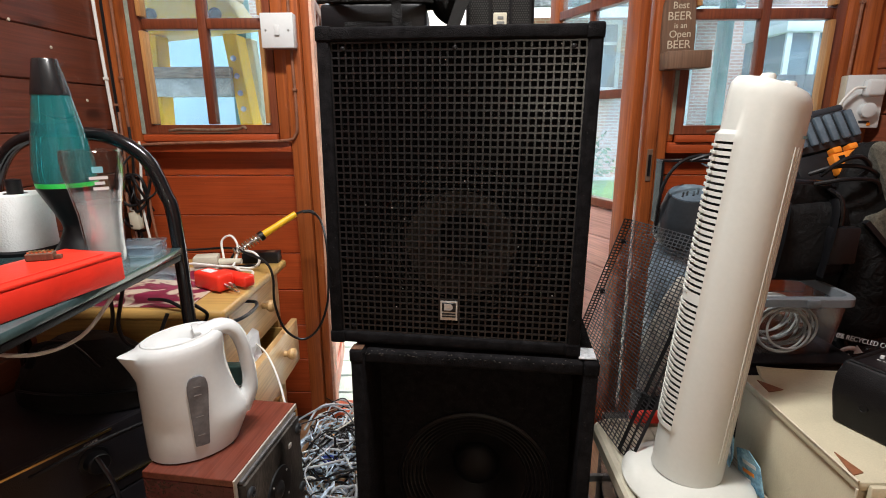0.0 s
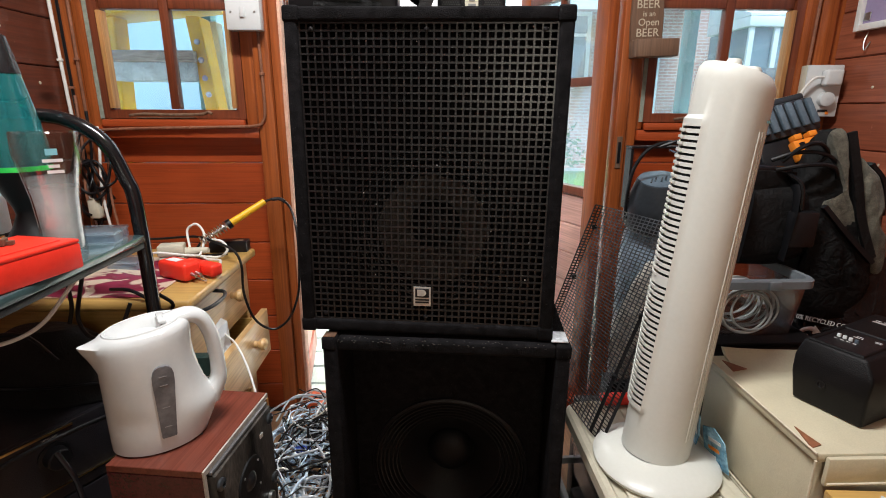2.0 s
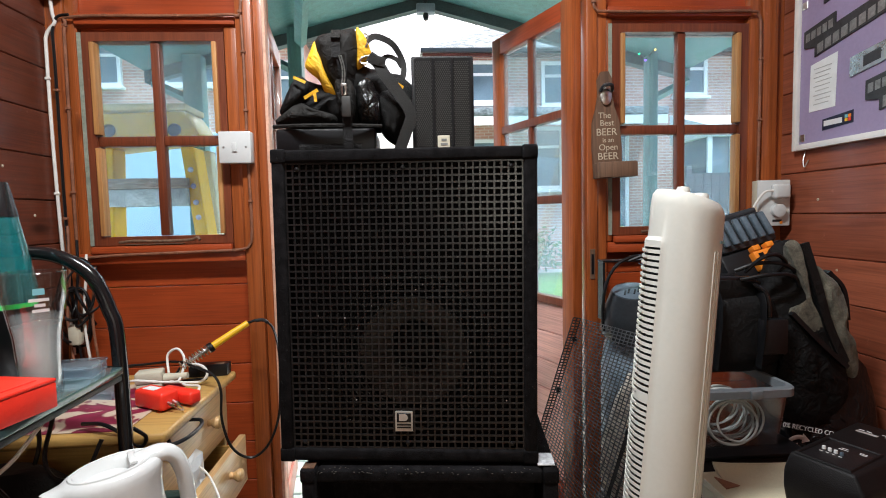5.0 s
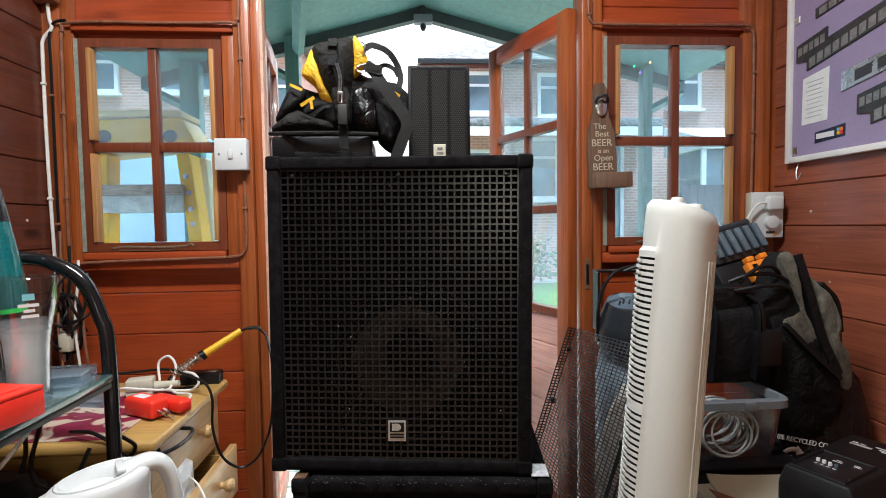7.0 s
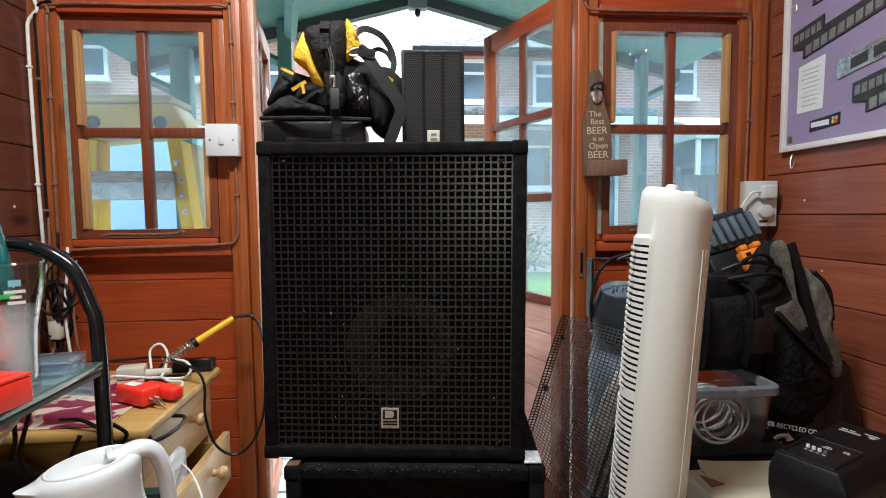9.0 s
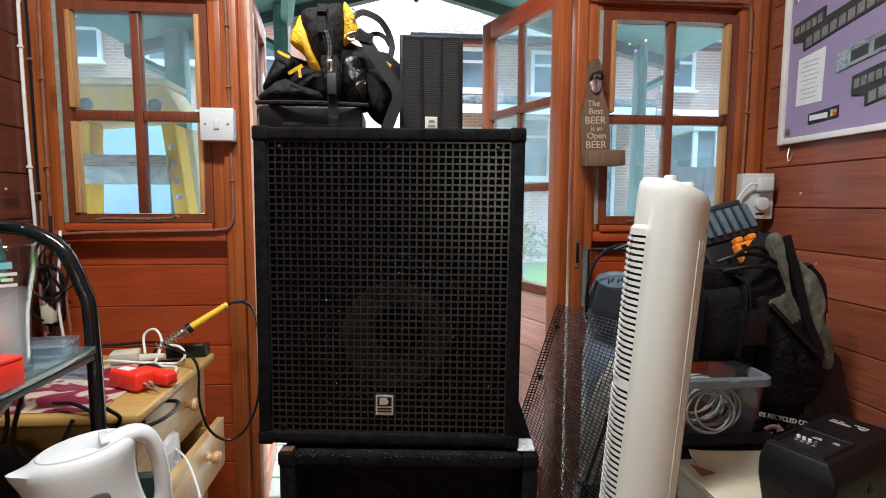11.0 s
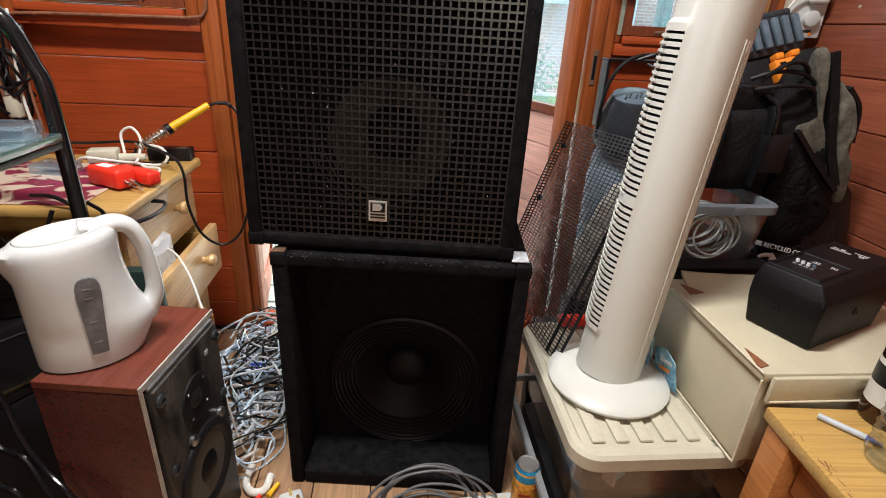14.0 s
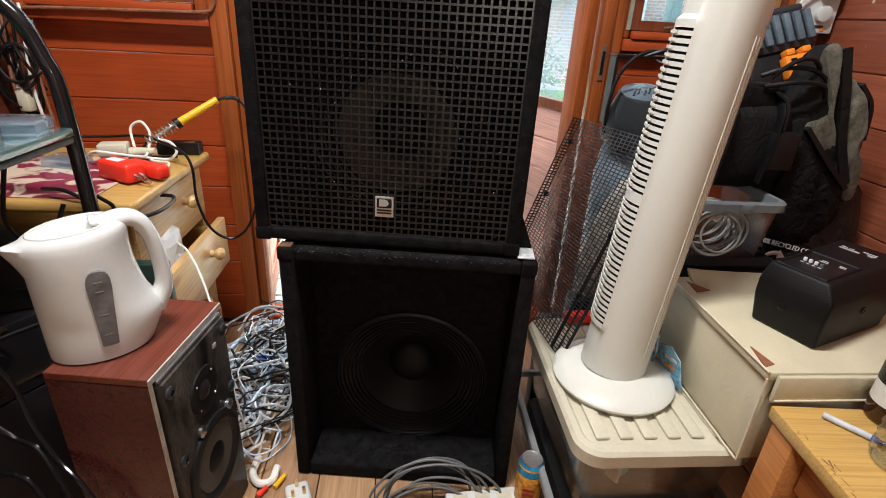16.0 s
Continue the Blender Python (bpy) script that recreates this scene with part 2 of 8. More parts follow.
def bmnew():
    return bmesh.new()


def finish(name, bm, material, smooth=True, angle=0.6):
    bmesh.ops.recalc_face_normals(bm, faces=bm.faces)
    if smooth:
        for f in bm.faces:
            f.smooth = True
        for e in bm.edges:
            if len(e.link_faces) == 2 and e.calc_face_angle(0) > angle:
                e.smooth = False
    me = bpy.data.meshes.new(name)
    bm.to_mesh(me)
    bm.free()
    me.materials.append(material)
    return new(name, me)


def part(name, bm, material, parent, label="", smooth=True, m=None):
    """One mesh object under a thing or a part."""
    ob = finish(name, bm, material, smooth)
    ob.parent = parent
    if m is not None:
        ob.matrix_basis = m
    return tagged(ob, label)


def thing(name, label, category, m=None, group="", kind=""):
    """An Empty at a thing's base that carries its parts."""
    ob = new(name)
    ob.empty_display_size = 0.05
    if m is not None:
        ob.matrix_basis = m
    return tagged(ob, label, category, group, kind)


def solid(name, bm, material, label, category, m=None, group="", kind="", smooth=True):
    """A thing that is a single mesh."""
    ob = finish(name, bm, material, smooth)
    if m is not None:
        ob.matrix_basis = m
    return tagged(ob, label, category, group, kind)


def block(x0, x1, y0, y1, z0, z1, w=0.0, seg=2, m=None):
    bm = bmnew()
    box(bm, x0, x1, y0, y1, z0, z1, m)
    if w:
        bev(bm, w, seg)
    return bm


def text(name, body, size, m, material, parent, depth=0.0006, spacing=1.0, align='CENTER'):
    """Raised lettering as a mesh part."""
    cu = bpy.data.curves.new(name, 'FONT')
    cu.body, cu.size, cu.extrude, cu.align_x, cu.align_y = body, size, depth, align, 'CENTER'
    cu.space_character = spacing
    tmp = bpy.data.objects.new(name, cu)
    me = bpy.data.meshes.new_from_object(tmp)
    bpy.data.objects.remove(tmp)
    me.materials.clear()
    me.materials.append(material)
    ob = new(name, me)
    ob.parent = parent
    ob.matrix_basis = m
    return ob


# ---- materials ----
STAIN = timber("red_stained_boards", (0.42, 0.072, 0.018), (0.17, 0.022, 0.007), 0, 0.34, 0.15, 0.5, 0.8, 0.25)
STAIN_Y = timber("red_stained_side_boards", (0.33, 0.098, 0.050), (0.11, 0.029, 0.015), 0, 0.42, 0.1, 0.7, 0.65, 0.35)
STAIN_Z = timber("red_stained_uprights", (0.385, 0.100, 0.024), (0.13, 0.027, 0.009), 2, 0.34, 0.15, 0.6, 0.6, 0.3)
# Left wall's boards: under half as bright a colour as the right wall's.
STAIN_L = timber("darker_red_side_boards", (0.14, 0.035, 0.016), (0.04, 0.010, 0.006), 0, 0.42, 0.1, 0.8, 0.5, 0.3)
SASH = timber("brown_stained_sash", (0.205, 0.052, 0.020), (0.08, 0.018, 0.009), 2, 0.40, 0.1, 0.4, 0.5, 0.2)
BEAD = timber("bare_pine_bead", (0.52, 0.26, 0.085), (0.3, 0.12, 0.035), 2, 0.55)
PINE = timber("varnished_pine", (0.66, 0.43, 0.19), (0.42, 0.21, 0.07), 1, 0.36, 0.25, 0.5, 0.75)
PINE_T = timber("worn_pine_top", (0.50, 0.305, 0.09), (0.25, 0.12, 0.035), 0, 0.40, 0.15, 0.3, 0.84, 0.5)
FLOORW = timber("pale_worn_floor_boards", (0.46, 0.275, 0.145), (0.22, 0.115, 0.055), 1, 0.5)
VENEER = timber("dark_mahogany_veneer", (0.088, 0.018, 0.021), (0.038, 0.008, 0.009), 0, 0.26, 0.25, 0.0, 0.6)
# Top panel's veneer is brightened to carry the light falling on it.
VENEER_T = timber("lit_mahogany_veneer", (0.165, 0.044, 0.028), (0.08, 0.018, 0.012), 0, 0.24, 0.3, 0.0, 0.7)
DRIFT = timber("dark_reclaimed_wood", (0.17, 0.095, 0.055), (0.06, 0.03, 0.018), 2, 0.7)
CARPET = mat("black_speaker_carpet", (0.0085, 0.0080, 0.0088), 0.9, var=0.6, scale=60, bump=1.0, fine=700, spots=0.05, spec=0.08)
GRILLE = mat("black_painted_steel", (0.0125, 0.0118, 0.0122), 0.30, 0.0, var=0.3, scale=30, bump=0.08, fine=500, spec=0.6, spots=0.05)
CONE = mat("black_paper_cone", (0.005, 0.005, 0.0058), 0.5, spec=0.22, var=0.25, scale=25, bump=0.3, fine=300)
RUBBER = mat("black_rubber", (0.009, 0.009, 0.0100), 0.5, var=0.2, scale=40, bump=0.15, spec=0.35)
BLACKP = mat("black_plastic", (0.0075, 0.0073, 0.0085), 0.36, spec=0.35, var=0.25, scale=12, bump=0.25, fine=600)
BLACKT = mat("black_textured_paint", (0.0080, 0.0076, 0.0090), 0.45, var=0.25, scale=20, bump=0.6, fine=650, spec=0.35)
GREYP = mat("dark_grey_plastic", (0.024, 0.027, 0.031), 0.30, var=0.2, scale=15, bump=0.15)
BLUEGREY = mat("blue_grey_plastic", (0.09, 0.12, 0.15), 0.33, var=0.2, scale=15, bump=0.1)
FABRIC = mat("black_nylon_fabric", (0.0045, 0.0043, 0.0046), 0.55, var=0.35, scale=18, bump=0.8, fine=900, spec=0.25, wrinkle=0.45)
HEATHER = mat("grey_heather_fabric", (0.105, 0.098, 0.075), 0.9, var=0.45, scale=60, bump=0.9, fine=420, sheen=0.1, wrinkle=0.12)
YELLOWF = mat("yellow_nylon_fabric", (0.78, 0.44, 0.015), 0.6, var=0.2, scale=20, bump=0.5, fine=700, wrinkle=0.7)
WHITEP = mat("white_gloss_plastic", (0.62, 0.635, 0.635), 0.22, var=0.04, scale=8, bump=0.03, coat=0.15)
FANP = mat("white_fan_plastic", (0.63, 0.635, 0.59), 0.34, var=0.04, scale=5, bump=0.03, coat=0.1)
CREAMP = mat("cream_plastic", (0.55, 0.515, 0.41), 0.36, var=0.07, scale=10, bump=0.06)
VINYL = mat("cream_leatherette", (0.52, 0.47, 0.34), 0.38, var=0.08, scale=9, bump=0.06, fine=420, wrinkle=0.09)
WHITEW = mat("white_painted_frame", (0.78, 0.77, 0.74), 0.45, var=0.07, scale=14)
REDP = mat("red_plastic", (0.80, 0.035, 0.018), 0.36, var=0.10, scale=14, bump=0.1)
YELP = mat("yellow_plastic", (0.82, 0.46, 0.02), 0.35, var=0.08, scale=20)
ORANGE = mat("orange_plastic", (0.82, 0.24, 0.02), 0.4, var=0.1, scale=20)
STEEL = mat("bright_steel", (0.62, 0.61, 0.59), 0.28, 1.0, var=0.12, scale=30, bump=0.05)
ALU = mat("brushed_aluminium", (0.66, 0.66, 0.66), 0.36, 1.0, var=0.1, scale=20, stretch=(1, 12, 12))
CHROME = mat("grey_zinc", (0.45, 0.46, 0.46), 0.35, 1.0, var=0.2, scale=30)
CLEAR = glass_mat("clear_polypropylene", (0.91, 0.92, 0.93), 0.18, 0.3)
# Last value sets how much bluish haze is put into each pane.
PANE = glass_mat("window_glass", (0.82, 0.95, 1.0), 0.01, 0.18, 0.14)
PANE_MID = glass_mat("mid_haze_window_glass", (0.82, 0.95, 1.0), 0.01, 0.18, 0.09)
PANE_LOW = glass_mat("low_haze_window_glass", (0.82, 0.95, 1.0), 0.01, 0.18, 0.05)
CABLEG = mat("grey_cable", (0.46, 0.50, 0.55), 0.42, var=0.15, scale=30)
CABLEW = mat("white_cable", (0.74, 0.72, 0.68), 0.42, var=0.08, scale=30)
CABLEK = mat("black_cable", (0.006, 0.006, 0.007), 0.36, var=0.2, scale=30, spec=0.35)
CABLEB = mat("pale_blue_cable", (0.54, 0.68, 0.84), 0.40, var=0.12, scale=30)
CABLEBR = mat("brown_painted_cable", (0.22, 0.09, 0.05), 0.5, var=0.25, scale=30)
TEAL = mat("teal_painted_timber", (0.085, 0.21, 0.20), 0.5, var=0.2, scale=10, stretch=(3, 3, 0.4), bump=0.3)
LILAC = mat("lilac_painted_board", (0.30, 0.245, 0.39), 0.55, var=0.06, scale=4, bump=0.08)


def brick_mat():
    m = bpy.data.materials.new("weathered_red_brick")
    m.use_nodes = True
    nt = m.node_tree
    N, L = nt.nodes, nt.links
    b = N["Principled BSDF"]
    tc, sep, com = N.new("ShaderNodeTexCoord"), N.new("ShaderNodeSeparateXYZ"), N.new("ShaderNodeCombineXYZ")
    L.new(tc.outputs["Object"], sep.inputs[0])
    add = N.new("ShaderNodeMath")
    L.new(sep.outputs[0], add.inputs[0])
    L.new(sep.outputs[1], add.inputs[1])
    L.new(add.outputs[0], com.inputs[0])
    L.new(sep.outputs[2], com.inputs[1])
    br = N.new("ShaderNodeTexBrick")
    br.inputs["Color1"].default_value = (0.60, 0.34, 0.28, 1)
    br.inputs["Color2"].default_value = (0.52, 0.27, 0.22, 1)
    br.inputs["Mortar"].default_value = (0.62, 0.50, 0.44, 1)
    for key, value in (("Scale", 1.0), ("Mortar Size", 0.012), ("Brick Width", 0.225), ("Row Height", 0.075), ("Bias", 0.0)):
        br.inputs[key].default_value = value
    L.new(com.outputs[0], br.inputs["Vector"])
    n = N.new("ShaderNodeTexNoise")
    n.inputs["Scale"].default_value, n.inputs["Detail"].default_value = 1.3, 6
    L.new(tc.outputs["Object"], n.inputs["Vector"])
    mx = N.new("ShaderNodeMix")
    mx.data_type, mx.blend_type = 'RGBA', 'SOFT_LIGHT'
    mx.inputs[0].default_value = 0.6
    L.new(br.outputs["Color"], mx.inputs[6])
    L.new(n.outputs["Fac"], mx.inputs[7])
    L.new(mx.outputs[2], b.inputs["Base Color"])
    b.inputs["Roughness"].default_value = 0.85
    return m


BRICK = brick_mat()
UPVC = mat("white_window_plastic", (0.82, 0.83, 0.84), 0.35, var=0.03)
SLATE = mat("grey_roof_slate", (0.20, 0.215, 0.225), 0.9, var=0.6, scale=5, stretch=(1, 2, 2), bump=0.3, fine=12, spec=0.08)
GRASS = mat("lawn_grass", (0.07, 0.17, 0.03), 0.9, var=0.4, scale=3, bump=1.0, fine=60)
PAVE = mat("concrete_paving", (0.33, 0.32, 0.30), 0.85, var=0.2, scale=2, bump=0.4, fine=80)
DARKPANE = mat("dark_room_glass", (0.16, 0.22, 0.26), 0.08, var=0.3, scale=0.8, bump=0)
FENCE = mat("dark_grey_fence_paint", (0.075, 0.085, 0.10), 0.75, var=0.2, scale=4, stretch=(8, 8, 0.6))
LEAF = mat("garden_leaves", (0.07, 0.13, 0.035), 0.8, var=0.5, scale=30, bump=0.4)
PALEBLUE = mat("pale_blue_grey_cladding", (0.33, 0.45, 0.53), 0.6, var=0.07, scale=3)
LADY = mat("yellow_fibreglass", (0.80, 0.46, 0.008), 0.42, var=0.1, scale=8)
DECK = mat("pale_teal_deck_paint", (0.36, 0.46, 0.45), 0.6, var=0.15, scale=8, stretch=(6, 0.6, 6))
# Daylight on the door's lower boards is put into this paler pink.
PINKB = timber("daylit_red_boards", (0.84, 0.50, 0.42), (0.60, 0.28, 0.22), 0, 0.45, 0.1, 0.3, 0.7)
SEAM = mat("shadow_gap_tar", (0.02, 0.012, 0.01), 0.9, var=0.1)

YW = 1.379            # inner face of the front wall's frame
XL, XR = -0.952, 1.168  # side walls
ZC = 2.25

# ---- shed shell ----
floor = solid("floor", block(XL - 0.06, XR + 0.06, -2.0, YW + 0.03, -0.06, -0.004), SEAM, "wooden shed floor under the boards", "floor", kind="structure", smooth=False)
solid("foundation", block(XL - 0.05, XR + 0.05, -2.04, YW + 0.06, -0.5, -0.061), mat("concrete_base", (0.3, 0.29, 0.27), 0.9, var=0.2), "concrete shed base", "foundation", kind="structure", smooth=False)
# Out of view; white is chosen so that it bounces neutral fill light.
ceiling = solid("ceiling", block(XL - 0.06, XR + 0.06, -2.0, YW + 0.07, ZC, ZC + 0.04), WHITEW, "unseen ceiling, made white to bounce neutral light", "ceiling", kind="structure", smooth=False)
wall_front = thing("wall_front", "red stained timber shed wall with studs round two windows and a doorway", "wall", kind="structure")
wall_left = thing("wall_left", "red stained horizontal shiplap boards of the side wall, in a darker colour", "wall", kind="structure")
wall_right = thing("wall_right", "red stained horizontal boards of the side wall", "wall", kind="structure")
# Also unseen, and white only to reflect untinted light into the room.
wall_rear = solid("wall_rear", block(XL - 0.06, XR + 0.06, -2.06, -2.0, -0.06, ZC), WHITEW, "unseen rear wall, made white to bounce neutral light", "wall", kind="structure", smooth=False)


def board(parent, m, length, height, thick, material, slack=0.0):
    """A shiplap board: flat face with a chamfered lip along its lower edge. Local x along, y into the wall."""
    bm = bmnew()
    prof = [(0.0, 0.003), (0.0, height - 0.0015), (0.0015, height), (thick, height), (thick, 0.0), (0.003, 0.0)]
    rings(bm, [[Vector((x, y, z)) for y, z in prof] for x in (0.0, length)])
    return part("board", bm, material, parent, "", False, m @ pose(0, slack, 0))


part("backing", block(XL - 0.06, XL - 0.031, -2.0, YW + 0.075, -0.06, ZC), SEAM, wall_left, "", False)
part("backing", block(XR + 0.031, XR + 0.06, -2.0, YW + 0.075, -0.06, ZC), SEAM, wall_right, "", False)
part("corner_fillet", block(1.141, XR + 0.03, YW + 0.011, YW + 0.05, 0, ZC), STAIN_Z, wall_front)
part("corner_fillet", block(XL - 0.03, -0.946, YW - 0.002, YW + 0.05, 0, ZC), STAIN_Z, wall_front)
PITCH = 0.119
rnd = random.Random(4)
for k in range(19):
    z = -0.02 + k * PITCH
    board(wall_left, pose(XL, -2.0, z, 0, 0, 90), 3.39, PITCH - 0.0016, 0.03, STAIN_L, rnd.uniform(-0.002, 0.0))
    board(wall_right, pose(XR, YW + 0.01, z + 0.035, 0, 0, -90), 3.39, PITCH - 0.0016, 0.03, STAIN_Y, rnd.uniform(-0.002, 0.0))

# boards between the uprights of the front wall
YB = YW + 0.028
LWX, LWZ = (-0.864, -0.480), (0.921, 1.512)
RWX, RWZ = (0.636, 1.052), (0.915, 1.536)
for k in range(19):
    z = -0.035 + k * PITCH
    top = z + PITCH
    for (xa, xb, za, zb) in ((-0.95, -0.44, LWZ[0] - 0.02, LWZ[1] + 0.02), (0.61, 1.17, RWZ[0] - 0.02, RWZ[1] + 0.02)):
        if z > za - 0.03 and top < zb + 0.03:
            continue
        board(wall_front, pose(xa, YB, z), xb - xa, PITCH - 0.0014, 0.025, STAIN)


def stud(x0, x1, y0, y1, z0, z1, material=STAIN_Z, name="stud", parent=None, w=0.003):
    return part(name, block(x0, x1, y0, y1, z0, z1, w), material, parent or wall_front)


DTOP = 1.72
stud(-0.442, -0.398, YW - 0.012, YW + 0.06, 0, ZC)
stud(-0.3975, -0.372, YW + 0.004, YW + 0.075, 0, ZC)
stud(0.554, 0.586, YW - 0.008, YW + 0.075, 0, ZC)
stud(0.587, 0.618, YW + 0.002, YW + 0.06, 0, ZC)
stud(-0.371, 0.553, YW, YW + 0.06, DTOP, ZC, STAIN, "lintel")
stud(-0.945, -0.905, YW - 0.005, YW + 0.027, 0, ZC)
stud(-0.903, -0.878, YW + 0.003, YW + 0.027, LWZ[0] - 0.05, ZC)
stud(1.056, 1.092, YW + 0.003, YW + 0.045, 0.6, ZC)
stud(1.094, 1.140, YW - 0.004, YW + 0.027, 0, ZC)
stud(-0.876, -0.444, YW - 0.006, YW + 0.027, LWZ[1] + 0.018, LWZ[1] + 0.047, STAIN, "rail")
stud(-0.903, -0.444, YW - 0.010, YW + 0.027, LWZ[0] - 0.052, LWZ[0] - 0.022, STAIN, "rail")
stud(0.620, 1.054, YW - 0.006, YW + 0.027, RWZ[1] + 0.018, RWZ[1] + 0.047, STAIN, "rail")
stud(0.620, 1.054, YW - 0.008, YW + 0.027, RWZ[0] - 0.052, RWZ[0] - 0.022, STAIN, "rail")
stud(-0.4795, -0.4425, YW + 0.006, YW + 0.04, LWZ[0] - 0.02, LWZ[1] + 0.017)
stud(-0.8775, -0.8765, YW + 0.006, YW + 0.04, LWZ[0] - 0.02, LWZ[1] + 0.017)
stud(0.6185, 0.6355, YW + 0.006, YW + 0.04, RWZ[0] - 0.02, RWZ[1] + 0.017)
stud(1.0525, 1.0555, YW + 0.006, YW + 0.04, RWZ[0] - 0.02, RWZ[1] + 0.017)
for xa, xb, za in ((-0.9, -0.443, LWZ[1]), (0.62, 1.055, RWZ[1])):
    stud(xa, xb, YW + 0.0275, YW + 0.05, za + 0.0005, za + 0.06, STAIN, "packer")
for xa, xb, za in ((-0.9, -0.443, LWZ[0]), (0.62, 1.055, RWZ[0])):
    stud(xa, xb, YW + 0.0275, YW + 0.05, za - 0.075, za - 0.0005, STAIN, "packer")
PALESTOP = mat("pale_pink_paint_edge", (0.62, 0.36, 0.26), 0.6, var=0.2, scale=20)
stud(-0.3712, -0.363, YW - 0.006, YW + 0.024, 0.03, DTOP, PALESTOP, "door_stop", None, 0.001)
GREENSEAL = mat("grey_green_sealant", (0.25, 0.27, 0.22), 0.8, var=0.2, scale=30)


def window(name, X, Z, split, beads, label):
    """A fixed four-pane sash with glazing beads, sill and panes."""
    w = thing(name, label, "window", kind="structure")
    (x0, x1), (z0, z1) = X, Z
    y0, y1 = YW + 0.004, YW + 0.042
    fr = part("window_frame", bmnew_frame(x0, x1, y0, y1, z0, z1, 0.024), SASH, w)
    xm, zm = split
    part("glazing_bar", block(xm - 0.012, xm + 0.012, y0 + 0.006, y1 - 0.004, z0 + 0.025, z1 - 0.025, 0.003), SASH, w)
    part("glazing_bar", block(x0 + 0.025, xm - 0.0125, y0 + 0.008, y1 - 0.004, zm - 0.014, zm + 0.014, 0.003), SASH, w)
    part("glazing_bar", block(xm + 0.0125, x1 - 0.025, y0 + 0.008, y1 - 0.004, zm - 0.014, zm + 0.014, 0.003), SASH, w)
    for xa, xb in ((x0 + 0.025, xm - 0.0125), (xm + 0.0125, x1 - 0.025)):
        for za, zb in ((z0 + 0.025, zm - 0.0145), (zm + 0.0145, z1 - 0.025)):
            p = part("pane", block(xa, xb, y0 + 0.024, y0 + 0.028, za, zb), (PANE if za > zm else PANE_LOW) if x0 < 0 else PANE_MID, w, "", False)
            p.visible_shadow = False
    for xa, za, zb in beads:
        part("glazing_bead", block(xa, xa + 0.013, y0 - 0.007, y0 + 0.022, za, zb, 0.002), BEAD, w)
    part("window_sill", block(x0, x1, YW - 0.014, YW + 0.003, z0 - 0.022, z0 - 0.002, 0.003), STAIN, w)
    part("sealant", block(x0 - 0.012, x0 - 0.001, YW + 0.004, YW + 0.02, z0, z1), GREENSEAL, w)
    return w


def bmnew_frame(x0, x1, y0, y1, z0, z1, t):
    bm = bmnew()
    box(bm, x0, x0 + t, y0, y1, z0, z1)
    box(bm, x1 - t, x1, y0, y1, z0, z1)
    box(bm, x0 + t, x1 - t, y0, y1, z0, z0 + t)
    box(bm, x0 + t, x1 - t, y0, y1, z1 - t, z1)
    return bm


window("window_1", LWX, LWZ, (-0.672, 1.214), ((-0.842, 0.948, 1.195), (-0.842, 1.232, 1.485), (-0.513, 0.948, 1.195), (-0.513, 1.232, 1.485)),
       "four-pane brown stained shed window with pale pine beads")
window("window_2", RWX, RWZ, (0.850, 1.228), ((1.014, 0.942, 1.21), (1.014, 1.246, 1.508), (0.660, 1.246, 1.508)),
       "four-pane brown stained shed window beside the doorway")


def door_leaf(name, hinge, angle, W, H, side, label):
    """A glazed leaf of the double door, local x from the hinge towards its free edge."""
    d = thing(name, label, "door", pose(hinge[0], hinge[1], 0.03, 0, 0, angle), kind="structure")
    t, s = 0.036, 0.052
    rails = [0.66, 0.985, 1.245]
    for xa in (0, W - s):
        part("stile", block(xa, xa + s, 0, t, 0, H, 0.003), STAIN_Z, d)
    part("top_rail", block(s, W - s, 0, t, H - 0.06, H, 0.003), STAIN, d)
    part("bottom_rail", block(s, W - s, 0, t, 0, 0.08, 0.003), STAIN, d)
    for z in rails:
        part("rail", block(s, W - s, 0.002, t - 0.002, z, z + 0.026, 0.002), SASH, d)
    xm = W / 2
    edges = rails + [H - 0.086]
    for za, zb in zip(edges, edges[1:]):
        part("glazing_bar", block(xm - 0.009, xm + 0.009, 0.006, t - 0.006, za + 0.026, zb + (0.026 if zb > 1.3 else 0), 0.002), SASH, d)
        for xa, xb in ((s, xm - 0.0095), (xm + 0.0095, W - s)):
            p = part("pane", block(xa, xb, 0.016, 0.02, za + 0.026, zb + (0.026 if zb > 1.3 else 0)), PANE, d, "", False)
            p.visible_shadow = False
    n = 6
    h = (rails[0] - 0.08) / n
    for k in range(n):
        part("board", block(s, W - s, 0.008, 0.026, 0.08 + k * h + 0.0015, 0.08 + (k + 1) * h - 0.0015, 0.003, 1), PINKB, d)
    return d


door_leaf("door_2", (0.550, YW + 0.024), 113.0, 0.437, 1.59, 1, "glazed red stained double door leaf standing open outwards")
door_leaf("door_1", (-0.372, YW + 0.03), 98.0, 0.415, 1.555, -1, "glazed red stained double door leaf swung wide open")
solid("threshold", block(-0.371, 0.553, YW - 0.01, YW + 0.075, -0.004, 0.03, 0.004), STAIN, "worn red timber door threshold", "threshold", kind="structure")

# ---- outside ----
GZ = -0.5
gr = solid("ground", block(-60, 60, -60, 90, GZ - 0.2, GZ), PAVE, "grey paved yard", "ground", kind="structure", smooth=False)
solid("lawn", block(-14, 14, 7.5, 12.0, GZ, GZ + 0.03, 0.01), GRASS, "short green garden lawn", "lawn", kind="structure")
deck = thing("porch_deck", "pale teal painted porch decking outside the doorway", "decking", kind="structure")
